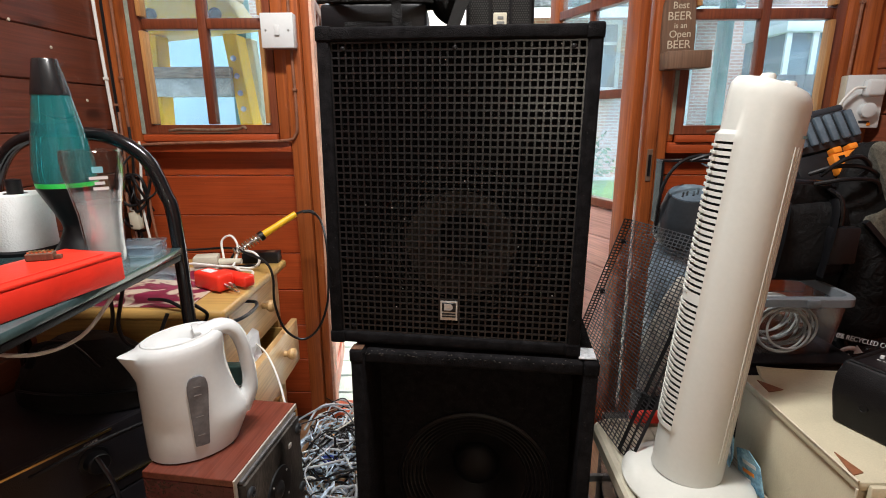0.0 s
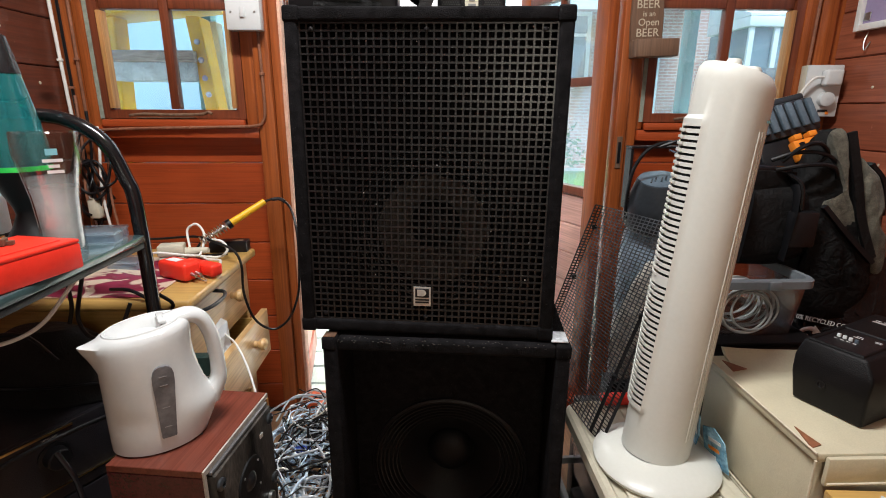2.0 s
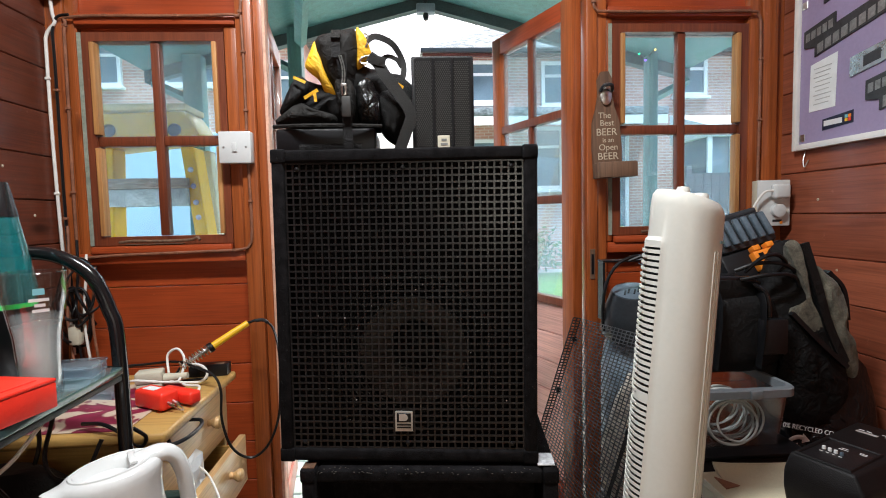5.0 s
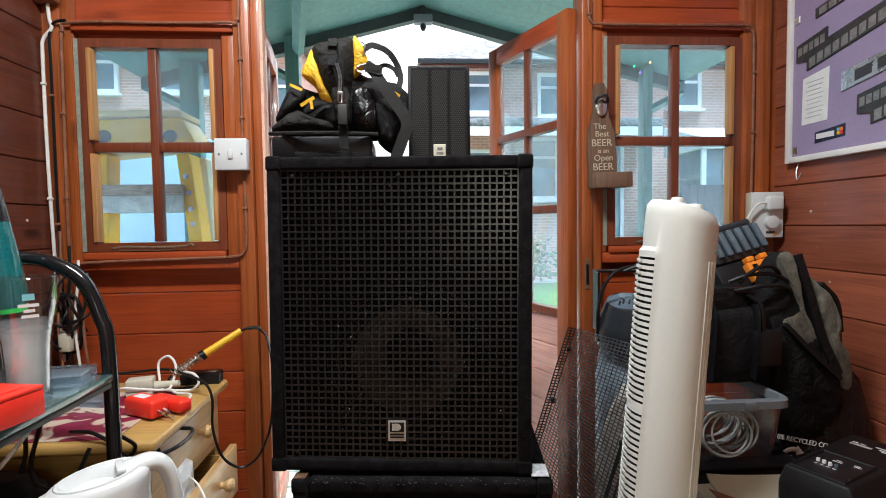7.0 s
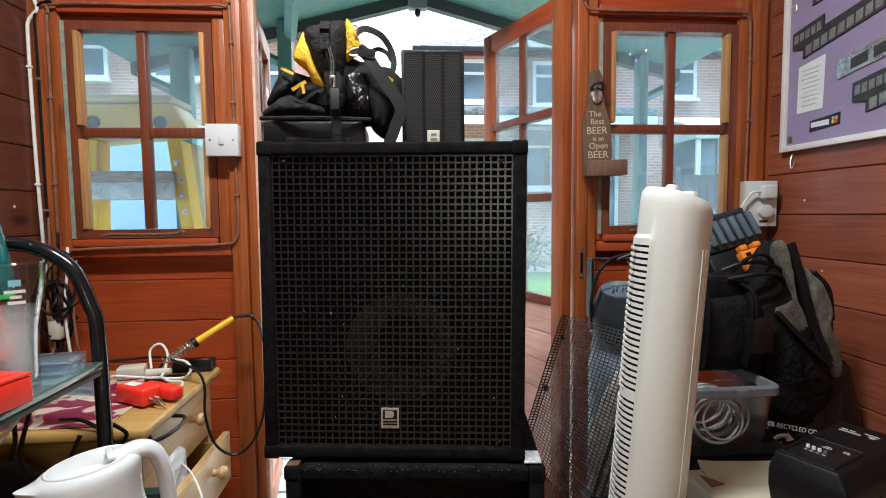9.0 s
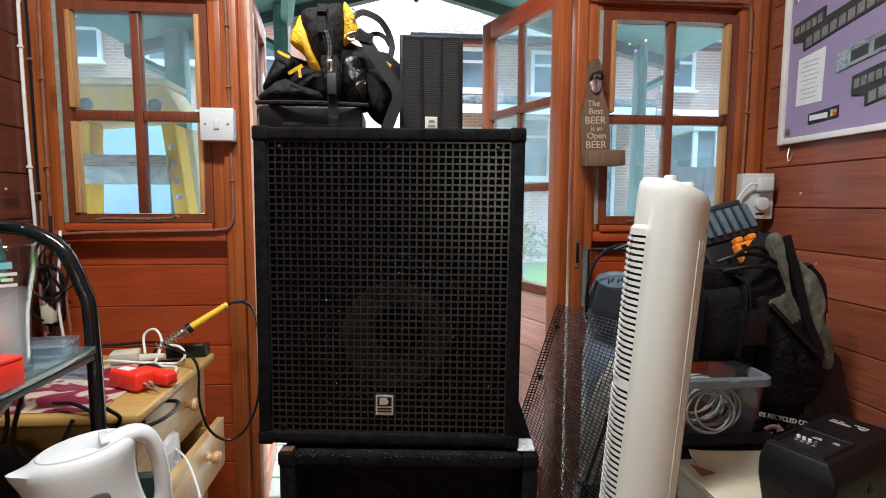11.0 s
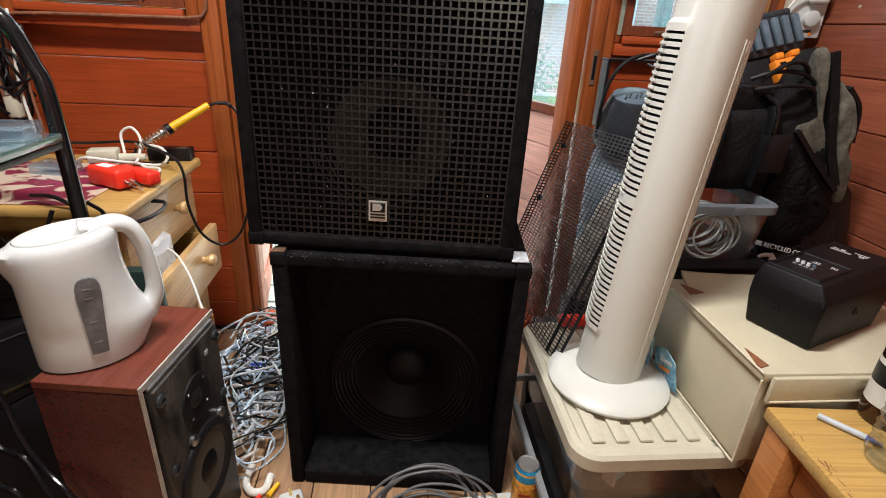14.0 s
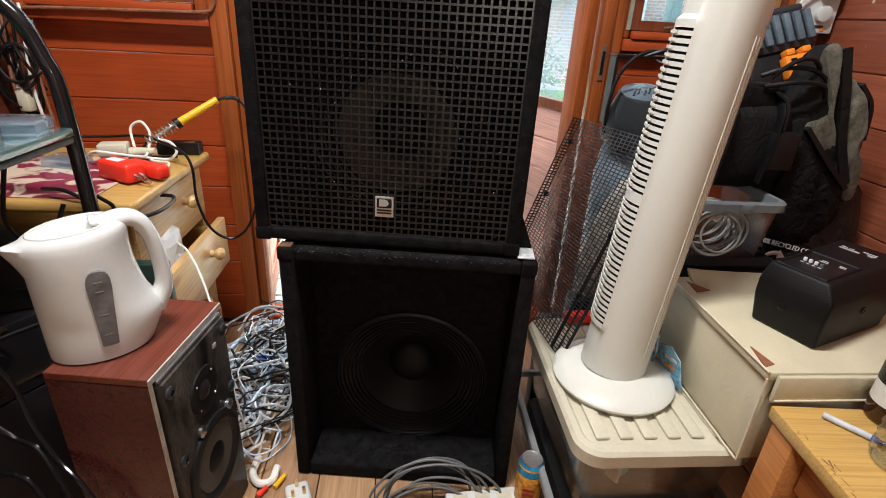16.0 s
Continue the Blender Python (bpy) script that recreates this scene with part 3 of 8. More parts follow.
for k in range(9):
    part("board", block(-1.3, 1.55, YW + 0.1 + k * 0.128, YW + 0.1 + k * 0.128 + 0.122, -0.06, -0.03, 0.004, 1), DECK, deck)
part("joist", block(-1.3, 1.55, YW + 0.1, 2.55, GZ, -0.062), TEAL, deck)

porch = thing("porch", "teal painted timber porch with a low gabled roof", "porch", kind="structure")
AX, AZ, SL = 0.13, 2.125, 0.262
for sgn, xe in ((-1, -1.30), (1, 1.56)):
    dz = abs(xe - AX) * SL
    for k in range(8):
        f0, f1 = k / 8, (k + 1) / 8 - 0.0004
        xa, xb = AX + (xe - AX) * f0, AX + (xe - AX) * f1
        za, zb = AZ - dz * f0, AZ - dz * f1
        q = sorted([(xa, za), (xb, zb)])
        bm = bmnew()
        hexa(bm, [(q[0][0], 1.47, q[0][1]), (q[1][0], 1.47, q[1][1]), (q[1][0], 2.72, q[1][1]), (q[0][0], 2.72, q[0][1]),
                  (q[0][0], 1.47, q[0][1] + 0.018), (q[1][0], 1.47, q[1][1] + 0.018), (q[1][0], 2.72, q[1][1] + 0.018), (q[0][0], 2.72, q[0][1] + 0.018)])
        part("roof_board", bm, TEAL, porch, "", False)
    for y in (2.60,):
        bm = bmnew()
        a, b = sorted([(AX, AZ), (xe, AZ - dz)])
        hexa(bm, [(a[0], y, a[1] - 0.058), (b[0], y, b[1] - 0.058), (b[0], y + 0.05, b[1] - 0.058), (a[0], y + 0.05, a[1] - 0.058),
                  (a[0], y, a[1] - 0.002), (b[0], y, b[1] - 0.002), (b[0], y + 0.05, b[1] - 0.002), (a[0], y + 0.05, a[1] - 0.002)])
        part("rafter", bm, mat("dark_teal_barge_board", (0.035, 0.060, 0.062), 0.55, var=0.25, scale=10), porch)
for x in (-1.026, -0.525, 1.308):
    w = 0.046 if x < -1 else 0.034 if x < 0 else 0.024
    part("post", block(x - w, x + w, 2.50, 2.57, -0.03, AZ - 0.02 - abs(x - AX) * SL, 0.004), TEAL, porch)
for x, s in ((-1.026, -1), (1.308, 1), (-0.50, -1)):
    bm = bmnew()
    z1 = AZ - abs(x - AX) * SL - 0.09
    rod(bm, (x, 2.53, z1 - 0.16), (x + s * 0.2, 2.53, z1 + (0.04 if s * x < 0 else -0.06)), 0.022, n=4)
    part("brace", bm, TEAL, porch)
bm = bmnew()
rod(bm, (-0.5, 2.53, 1.86), (-0.28, 1.6, 1.93), 0.03, n=4)
part("brace", bm, TEAL, porch)

flood = thing("floodlight", "small grey floodlight with a motion sensor hanging from the gable", "floodlight", pose(0.135, 2.58, 2.060))
part("bracket", block(-0.012, 0.012, -0.006, 0.006, 0.0, 0.06, 0.002), GREYP, flood)
part("housing", block(-0.048, 0.048, -0.02, 0.03, -0.032, 0.014, 0.006), mat("pale_grey_alloy", (0.16, 0.20, 0.23), 0.4, var=0.1), flood)
bm = bmnew()
lathe(bm, [(0.012, 0), (0.017, -0.012), (0.013, -0.03), (0.005, -0.036)], 12, pose(0, 0, -0.033))
part("sensor", bm, GREYP, flood)


fairy = thing("fairy_lights", "string of tiny coloured fairy lights along the porch rafter", "fairy lights")
bm = bmnew()
sweep(bm, [(1.22, 2.49, 1.80), (1.255, 2.49, 1.765), (1.307, 2.49, 1.815), (1.353, 2.49, 1.855), (1.40, 2.49, 1.86), (1.446, 2.49, 1.878)], 0.002, 6)
part("wire", bm, CABLEK, fairy)
for k, (x, z) in enumerate(((1.222, 1.790), (1.255, 1.758), (1.307, 1.810), (1.353, 1.850), (1.40, 1.856), (1.446, 1.874))):
    bm = bmnew()
    lathe(bm, [(0.001, -0.006), (0.005, -0.003), (0.005, 0.003), (0.001, 0.006)], 10, pose(x, 2.483, z))
    part("bulb", bm, mat(("green_bulb", "violet_bulb", "amber_bulb")[k % 3], ((0.05, 0.9, 0.3), (0.3, 0.1, 1.0), (1.0, 0.5, 0.1))[k % 3], 0.3, var=0, bump=0, emit=1.2), fairy)


def house(name, x0, x1, y, zb, ze, depth, label):
    h = thing(name, label, "house")
    bm = bmnew()
    box(bm, x0, x1, y, y + depth, zb, ze)
    part("wall", bm, BRICK, h, "", False)
    return h


def house_window(h, x0, x1, z0, z1, y, bars=1):
    w = part("window", bmnew_frame(x0, x1, y - 0.08, y + 0.02, z0, z1, 0.09), UPVC, h, "white plastic window")
    part("pane", block(x0 + 0.09, x1 - 0.09, y - 0.04, y - 0.02, z0 + 0.09, z1 - 0.09), DARKPANE, w, "", False)
    part("sill", block(x0 - 0.06, x1 + 0.06, y - 0.16, y - 0.001, z0 - 0.08, z0 - 0.004, 0.01), UPVC, w)
    zt = z1 - (z1 - z0) * 0.32
    part("transom", block(x0 + 0.09, x1 - 0.09, y - 0.07, y - 0.041, zt - 0.035, zt + 0.035), UPVC, w)
    for k in range(bars):
        xm = x0 + (x1 - x0) * (k + 1) / (bars + 1)
        part("mullion", block(xm - 0.035, xm + 0.035, y - 0.075, y - 0.041, z0 + 0.09, zt - 0.036), UPVC, w)


def pitched_roof(h, x0, x1, y, depth, ze, zr, hip0, hip1):
    bm = bmnew()
    o = 0.35
    ym = y + depth / 2
    a, b, c, d = [bm.verts.new(p) for p in ((x0 - o, y - o, ze), (x1 + o, y - o, ze), (x1 + o, y + depth + o, ze), (x0 - o, y + depth + o, ze))]
    e, f = bm.verts.new((x0 + hip0, ym, zr)), bm.verts.new((x1 - hip1, ym, zr))
    for q in ((a, b, f, e), (b, c, f), (c, d, e, f), (d, a, e), (d, c, b, a)):
        bm.faces.new(q)
    r = part("roof", bm, SLATE, h, "grey slate hipped roof", False)
    part("gutter", block(x0 - o, x1 + o, y - o - 0.1, y - o - 0.001, ze - 0.1, ze + 0.02, 0.02), GREYP, r)
    part("fascia", block(x0 - o + 0.05, x1 + o - 0.05, y - o + 0.05, y - o + 0.1, ze - 0.16, ze - 0.005), mat("dark_red_fascia_paint", (0.12, 0.035, 0.03), 0.5, var=0.2), r)


HY = 13.0
h1 = house("house", -9.5, -2.55, HY, GZ, 5.45, 8, "two-storey red brick house with white windows and slate roof")
house_window(h1, -8.0, -6.93, 4.3, 5.4, HY, 0)
house_window(h1, -5.95, -4.3, 4.3, 5.25, HY, 1)
house_window(h1, -5.6, -4.4, 1.2, 2.6, HY, 1)
house_window(h1, -3.4, -2.75, 3.6, 4.9, HY, 0)
pitched_roof(h1, -9.5, -2.55, HY, 8, 5.45, 6.2, 3, 3)
h2 = house("house", 0.71, 14.0, HY, GZ, 5.07, 8, "red brick semi-detached house with white windows and hipped slate roof")
for x0, x1, z0, z1, b in ((1.25, 2.3, 3.8, 4.88, 0), (3.45, 4.35, 3.72, 4.85, 0), (1.2, 2.3, 0.6, 2.9, 1), (3.2, 4.0, 1.6, 3.2, 0),
                          (6.95, 7.85, 3.95, 4.98, 0), (4.9, 5.75, 0.4, 3.1, 0), (9.3, 10.5, 3.9, 4.98, 1)):
    house_window(h2, x0, x1, z0, z1, HY, b)
pitched_roof(h2, 0.71, 14.0, HY, 8, 5.07, 8.1, 5.34, 3)
part("lean_to_roof", block(0.9, 6.4, HY - 0.9, HY - 0.001, 3.34, 3.54, 0.03), SLATE, h2, "low grey lean-to roof")
part("lean_to_fascia", block(0.92, 6.38, HY - 0.88, HY - 0.85, 3.12, 3.338), UPVC, h2, "white fascia board", False)
cons = thing("conservatory", "white framed conservatory with obscured glass", "conservatory")
part("body", block(6.5, 9.6, HY - 2.4, HY - 0.9, GZ, 2.55), DARKPANE, cons, "", False)
for k in range(7):
    x = 6.5 + k * 0.51
    part("mullion", block(x - 0.05, x + 0.05, HY - 2.46, HY - 2.401, GZ, 2.55), UPVC, cons)
part("eaves", block(6.4, 9.7, HY - 2.5, HY - 0.9, 2.55, 2.75, 0.02), UPVC, cons)
bm = bmnew()
hexa(bm, [(6.4, HY - 2.5, 2.752), (9.7, HY - 2.5, 2.752), (9.7, HY - 0.92, 2.752), (6.4, HY - 0.92, 2.752),
          (6.4, HY - 2.5, 2.80), (9.7, HY - 2.5, 2.80), (9.7, HY - 0.92, 3.29), (6.4, HY - 0.92, 3.29)])
part("roof", bm, UPVC, cons, "", False)

fence = thing("fence", "dark grey painted close-boarded garden fence", "fence")
for k in range(30):
    x = 4.9 + k * 0.152
    part("slat", block(x, x + 0.146, 8.6, 8.62, GZ, 1.62 + (0.35 if k > 8 else 0) + 0.004 * (k % 3), 0.0), FENCE, fence, "", False)
for k in range(4):
    x = 4.9 + k * 1.5
    part("post", block(x - 0.05, x + 0.05, 8.52, 8.598, GZ, 1.75 + (0.3 if k > 0 else 0)), FENCE, fence, "", False)

outbuilding = solid("outbuilding", block(-3.6, -0.86, 3.3, 4.6, GZ, 1.56, 0.02), PALEBLUE, "low pale blue-grey clad outbuilding", "outbuilding")


def bush(name, x, y, z, r, label, seed):
    R = random.Random(seed)
    bm = bmnew()
    for k in range(420):
        a, e, d = R.uniform(0, 6.28), R.uniform(-0.2, 1.5), r * (0.45 + 0.55 * R.random()) * (1 + 0.25 * math.sin(5 * k))
        c = Vector((math.cos(a) * math.cos(e) * d, math.sin(a) * math.cos(e) * d, math.sin(e) * d * 1.1 + r * 0.3))
        u = Vector((R.gauss(0, 1), R.gauss(0, 1), R.gauss(0, 1))).normalized() * 0.09
        v = u.orthogonal().normalized() * 0.045
        bm.faces.new([bm.verts.new(c + q) for q in (-u, v, u, -v)])
    b = thing(name, label, "shrub", pose(x, y, z))
    part("foliage", bm, LEAF, b, "", False)
    bm = bmnew()
    rod(bm, (0, 0, 0), (0, 0, r * 0.6), 0.04, 0.02, 8)
    part("stem", bm, DRIFT, b)


bush("shrub", 3.0, 12.2, GZ, 0.8, "leafy green garden shrub against the house", 2)
bush("shrub", 4.6, 10.5, GZ, 0.7, "small green shrub beside the path", 3)
bush("shrub", 6.0, 8.2, GZ, 0.6, "green shrub in front of the fence", 5)
bush("shrub", 7.6, 8.0, GZ, 0.8, "green shrub in front of the fence", 6)

# stepladder outside the window
lad = thing("stepladder", "yellow fibreglass stepladder with a worn alloy tread", "ladder", pose(-1.02, 2.02, -0.03))
def leg(p0, p1, w, d, material=LADY, name="leg"):
    bm = bmnew()
    p0, p1 = Vector(p0), Vector(p1)
    hexa(bm, [p0 + Vector(q) for q in ((-w, -d, 0), (w, -d, 0), (w, d, 0), (-w, d, 0))] + [p1 + Vector(q) for q in ((-w, -d, 0), (w, -d, 0), (w, d, 0), (-w, d, 0))])
    bev(bm, 0.004, 1)
    return part(name, bm, material, lad)
leg((-0.19, 0.0, 0), (-0.142, 0.02, 1.31), 0.024, 0.045)
fl = leg((0.322, 0.0, 0), (0.168, 0.02, 1.31), 0.026, 0.05)
PALEFIB = mat("faded_cream_fibreglass", (0.66, 0.62, 0.46), 0.5, var=0.15)
leg((-0.45, 0.60, 0), (-0.21, 0.12, 1.31), 0.018, 0.03, PALEFIB)
leg((0.10, 0.60, 0), (0.19, 0.12, 1.31), 0.022, 0.03, PALEFIB)
for zz in (1.03, 1.09, 1.155, 1.22):
    bm = bmnew()
    lathe(bm, [(0.011, 0), (0.011, 0.003), (0.006, 0.006)], 10, pose(0.322 - 0.154 * zz / 1.31, 0.02 * zz / 1.31 - 0.05, zz, 90, 0, 0))
    part("rivet", bm, CHROME, fl)
bm = bmnew()
hexa(bm, [(-0.19, -0.05, 1.305), (0.235, -0.05, 1.345), (0.235, 0.16, 1.345), (-0.19, 0.16, 1.305), (-0.185, -0.03, 1.445), (0.165, -0.03, 1.455), (0.165, 0.15, 1.455), (-0.185, 0.15, 1.445)])
bev(bm, 0.012, 2)
part("top_cap", bm, LADY, lad, "moulded yellow top cap")
for x in (-0.12, 0.13):
    bm = bmnew()
    lathe(bm, [(0.026, 0), (0.026, 0.004), (0.020, 0.006), (0.019, 0.001)], 18, pose(x, -0.043, 1.375, 82, 0, 0))
    part("tool_hole", bm, GREYP, lad, "round grey tool hole")
# Sunlight on top of the cap is painted as a paler tray.
part("cap_tray", block(-0.192, 0.172, -0.037, 0.157, 1.4555, 1.482, 0.008), mat("sunlit_cream_yellow", (0.66, 0.52, 0.26), 0.5, var=0.1), lad, "yellow tool tray with sunlight put into its pale colour")
part("tread", block(-0.162, 0.170, -0.06, 0.05, 1.078, 1.145, 0.004), mat("oxidised_alloy", (0.50, 0.54, 0.52), 0.55, 0.0, var=0.35, scale=14), lad, "paint-splashed alloy tread")
part("tread_top", block(-0.164, 0.172, -0.064, 0.052, 1.1455, 1.187, 0.004), mat("weathered_tread_wood", (0.36, 0.29, 0.23), 0.7, var=0.45, scale=16, stretch=(1, 6, 6)), lad, "worn wooden tread top")
part("tread", block(-0.15, 0.225, -0.06, 0.05, 0.74, 0.785, 0.006), ALU, lad, "alloy tread")
part("tread", block(-0.17, 0.265, -0.06, 0.05, 0.40, 0.445, 0.006), ALU, lad, "alloy tread")

# ---- stacked loudspeaker cabinets ----
sub = thing("bass_cabinet", "black carpeted open-fronted bass loudspeaker cabinet on the floor", "loudspeaker", pose(0.0495, 0.7505, 0, 0, 0, -6.4))
W, H, D = 0.453, 0.541, 0.36
part("side_panel", block(-W / 2, -W / 2 + 0.028, 0, D, 0.0, H, 0.006, 3), CARPET, sub)
part("side_panel", block(W / 2 - 0.026, W / 2, 0, D, 0.0, H, 0.006, 3), CARPET, sub)
part("top_panel", block(-W / 2 + 0.028, W / 2 - 0.026, 0.001, D, H - 0.024, H, 0.005, 3), CARPET, sub)
part("bottom_panel", block(-W / 2 + 0.028, W / 2 - 0.026, 0.001, D, 0.0, 0.036, 0.005, 3), CARPET, sub)
bm = bmnew()
n = 48
hole, outer = [], []
DX, DZ, DR = 0.004, 0.196, 0.168
for i in range(n):
    a = 2 * math.pi * i / n
    c, s = math.cos(a), math.sin(a)
    hole.append((DX + DR * c, 0.105, DZ + DR * s))
    k = 1 / max(abs(c), abs(s))
    x = max(-W / 2 + 0.029, min(W / 2 - 0.027, DX + 0.35 * c * k))
    z = max(0.037, min(H - 0.025, DZ + 0.35 * s * k))
    outer.append((x, 0.105, z))
rings(bm, [outer, hole, [(x, 0.12, z) for x, y, z in hole]], False, False)
part("baffle", bm, CARPET, sub)
part("back_panel", block(-W / 2 + 0.028, W / 2 - 0.026, D - 0.02, D - 0.001, 0.037, H - 0.025), CARPET, sub)
drv = pose(DX, 0.105, DZ, 90, 0, 0)


def driver(parent, m, R, cone=CONE, name="driver", cap=CONE):
    """Bass driver: rolled and ribbed surround, ribbed cone and domed dust cap. Local z towards the listener."""
    bm = bmnew()
    prof = [(R, -0.002), (R, 0.004), (R * 0.965, 0.006), (R * 0.955, 0.001)]
    lathe(bm, prof, 56, m, cap0=False, cap1=False)
    d = part(name, bm, BLACKP, parent, "black basket rim")
    bm = bmnew()
    prof = []
    for k in range(37):
        f = k / 36
        prof.append((R * (0.955 - 0.30 * f), 0.0 + 0.004 * math.sin(f * math.pi * 12) - 0.016 * f))
    lathe(bm, prof, 56, m, cap0=False, cap1=False)
    part("surround", bm, RUBBER, d, "ribbed black surround")
    bm = bmnew()
    prof = [(R * (0.655 - 0.36 * k / 8), -0.016 - 0.05 * (k / 8) ** 1.1) for k in range(9)]
    lathe(bm, prof, 56, m, cap0=False, cap1=False)
    part("cone", bm, cone, d)
    bm = bmnew()
    prof = [(R * 0.32 * math.cos(a), -0.066 + R * 0.2 * math.sin(a)) for a in [k * math.pi / 2 / 8 for k in range(8)]] + [(0.001, -0.066 + R * 0.2)]
    lathe(bm, prof, 40, m, cap0=False)
    part("dust_cap", bm, cap, d)
    return d


driver(sub, drv, DR)


def corner(parent, x, z, sx, sz, label="chipped black corner protector", material=CARPET):
    """A moulded cap over a front corner; sx, sz point into the cabinet."""
    bm = bmnew()
    xs, zs = sorted((x - sx * 0.0015, x + sx * 0.026)), sorted((z - sz * 0.0015, z + sz * 0.024))
    box(bm, *xs, -0.0015, 0.03, *zs)
    bev(bm, 0.0045, 3)
    return part("corner_protector", bm, material, parent, label)


TAPE = mat("torn_silver_tape", (0.55, 0.55, 0.56), 0.35, 0.4, var=0.4, scale=60, bump=0.4)
corner(sub, -W / 2, H, 1, -1)
corner(sub, W / 2, H, -1, -1)
# Pale flecks stand for scuffed fibres and for light caught by the lip.
R = random.Random(61)
bm = bmnew()
for k in range(70):
    x, w = R.uniform(-W / 2 + 0.03, W / 2 - 0.04), R.uniform(0.0005, 0.0016)
    y, z = R.choice(((R.uniform(-0.0006, 0.001), H - R.uniform(0.001, 0.007)), (R.uniform(0.002, 0.012), H + 0.0004)))
    box(bm, x - w, x + w, y - 0.0004, y + 0.0004, z - 0.0004, z + 0.0004)
we = part("worn_edge", bm, mat("pale_fibres_glint", (0.10, 0.09, 0.08), 0.9, var=0.4, scale=80), sub, "pale worn fibres and painted glint along the edge", False)
we["kind"] = "stuff"
part("worn_corner", block(-W / 2 + 0.002, -W / 2 + 0.024, 0.002, 0.024, H + 0.0018, H + 0.004, 0.0008, 1), mat("chipped_brown_board", (0.11, 0.055, 0.03), 0.8, var=0.7, scale=90), sub, "chipped brown corner")
part("tape_patch", block(W / 2 - 0.034, W / 2 - 0.004, 0.01, 0.055, H + 0.0045, H + 0.006), TAPE, sub, "torn silver tape patch")

top = thing("grille_cabinet", "black carpeted loudspeaker cabinet with a square-hole steel grille, stacked on another", "loudspeaker", pose(0.0150, 0.7710, 0.5475, 0, 0.5, -6.4))
W, H, D = 0.460, 0.556, 0.40
for x0, x1, z0, z1 in ((-W / 2, -W / 2 + 0.023, 0, H), (W / 2 - 0.023, W / 2, 0, H), (-W / 2 + 0.0235, W / 2 - 0.0235, 0.0005, 0.023), (-W / 2 + 0.0235, W / 2 - 0.0235, H - 0.023, H - 0.0005)):
    part("panel", block(x0, x1, 0, D - 0.03, z0, z1, 0.005, 3), CARPET, top)
part("back_panel", block(-W / 2 + 0.005, W / 2 - 0.005, D - 0.029, D, 0.005, H - 0.005, 0.004), CARPET, top)
bm = bmnew()
hole, outer = [], []
DX, DZ, DR = 0.008, 0.188, 0.152
for i in range(n):
    a = 2 * math.pi * i / n
    c, s = math.cos(a), math.sin(a)
    hole.append((DX + DR * c, 0.034, DZ + DR * s))
    k = 1 / max(abs(c), abs(s))
    outer.append((max(-W / 2 + 0.025, min(W / 2 - 0.025, DX + 0.4 * c * k)), 0.034, max(0.025, min(H - 0.025, DZ + 0.4 * s * k))))
rings(bm, [outer, hole, [(x, 0.05, z) for x, y, z in hole]], False, False)
part("baffle", bm, CARPET, top)
# Cone colour is raised above CONE to paint in light through the grille.
driver(top, pose(DX, 0.034, DZ, 90, 0, 0), DR, mat("lit_paper_cone", (0.075, 0.070, 0.067), 0.7, var=0.3, scale=20))
bm = bmnew()
gx0, gx1, gz0, gz1 = -W / 2 + 0.024, W / 2 - 0.024, 0.024, H - 0.024
nx, nz = 34, 43
for i in range(nx + 1):
    x = gx0 + (gx1 - gx0) * i / nx
    box(bm, x - 0.0015, x + 0.0015, 0.006, 0.0085, gz0, gz1)
for k in range(nz + 1):
    z = gz0 + (gz1 - gz0) * k / nz
    box(bm, gx0, gx1, 0.0056, 0.0087, z - 0.0015, z + 0.0015)
g = part("grille", bm, GRILLE, top, "black square-hole steel grille", False)
for x in (gx0 + 0.02, 0, gx1 - 0.02):
    for z in (gz0 + 0.01, gz1 - 0.01):
        bm = bmnew()
        lathe(bm, [(0.004, 0), (0.004, 0.002), (0.002, 0.003)], 10, pose(x, 0.0057, z, 90))
        part("screw", bm, BLACKP, g)
R = random.Random(62)
bm = bmnew()
for k in range(15):
    x, z, w = R.uniform(gx0, gx1), R.uniform(gz0, gz1), R.uniform(0.0004, 0.0011)
    box(bm, x - w, x + w, 0.0048, 0.0056, z - w, z + w)
fk = part("paint_fleck", bm, mat("pale_paint_fleck", (0.32, 0.31, 0.30), 0.7, var=0.1), g, "pale paint flecks", False)
fk["kind"] = "stuff"
for sx in (-1, 1):
    for z, sz in ((0, 1), (H, -1)):
        corner(top, sx * W / 2, z, -sx, sz)
SILVER = mat("silver_badge", (0.62, 0.62, 0.60), 0.35, 0.6, var=0.1, scale=40)
lx, lz = -0.006, 0.074
bm = bmnew()
box(bm, lx - 0.0155, lx + 0.0155, 0.003, 0.0055, lz - 0.018, lz + 0.018)
badge = part("badge", bm, SILVER, top, "square silver badge", False)
part("badge_mark", block(lx - 0.0125, lx + 0.0125, 0.0018, 0.0029, lz - 0.0015, lz + 0.0155, 0.0008, 1), BLACKP, badge)
bm = bmnew()
prof = [(-0.0085, 0.0015)] + [(0.001 + 0.0065 * math.sin(a), 0.0075 - 0.006 * math.cos(a)) for a in [k * math.pi / 8 for k in range(9)]] + [(-0.0085, 0.0135)]
rings(bm, [[Vector((lx + x, y, lz + z)) for x, z in prof] for y in (0.0017, 0.0008)])
part("badge_mark", bm, SILVER, badge, "", False)
for dz in (-0.006, -0.011):
    part("badge_bar", block(lx - 0.0125, lx + 0.0125, 0.0018, 0.0029, lz + dz - 0.0013, lz + dz + 0.0013), BLACKP, badge, "", False)

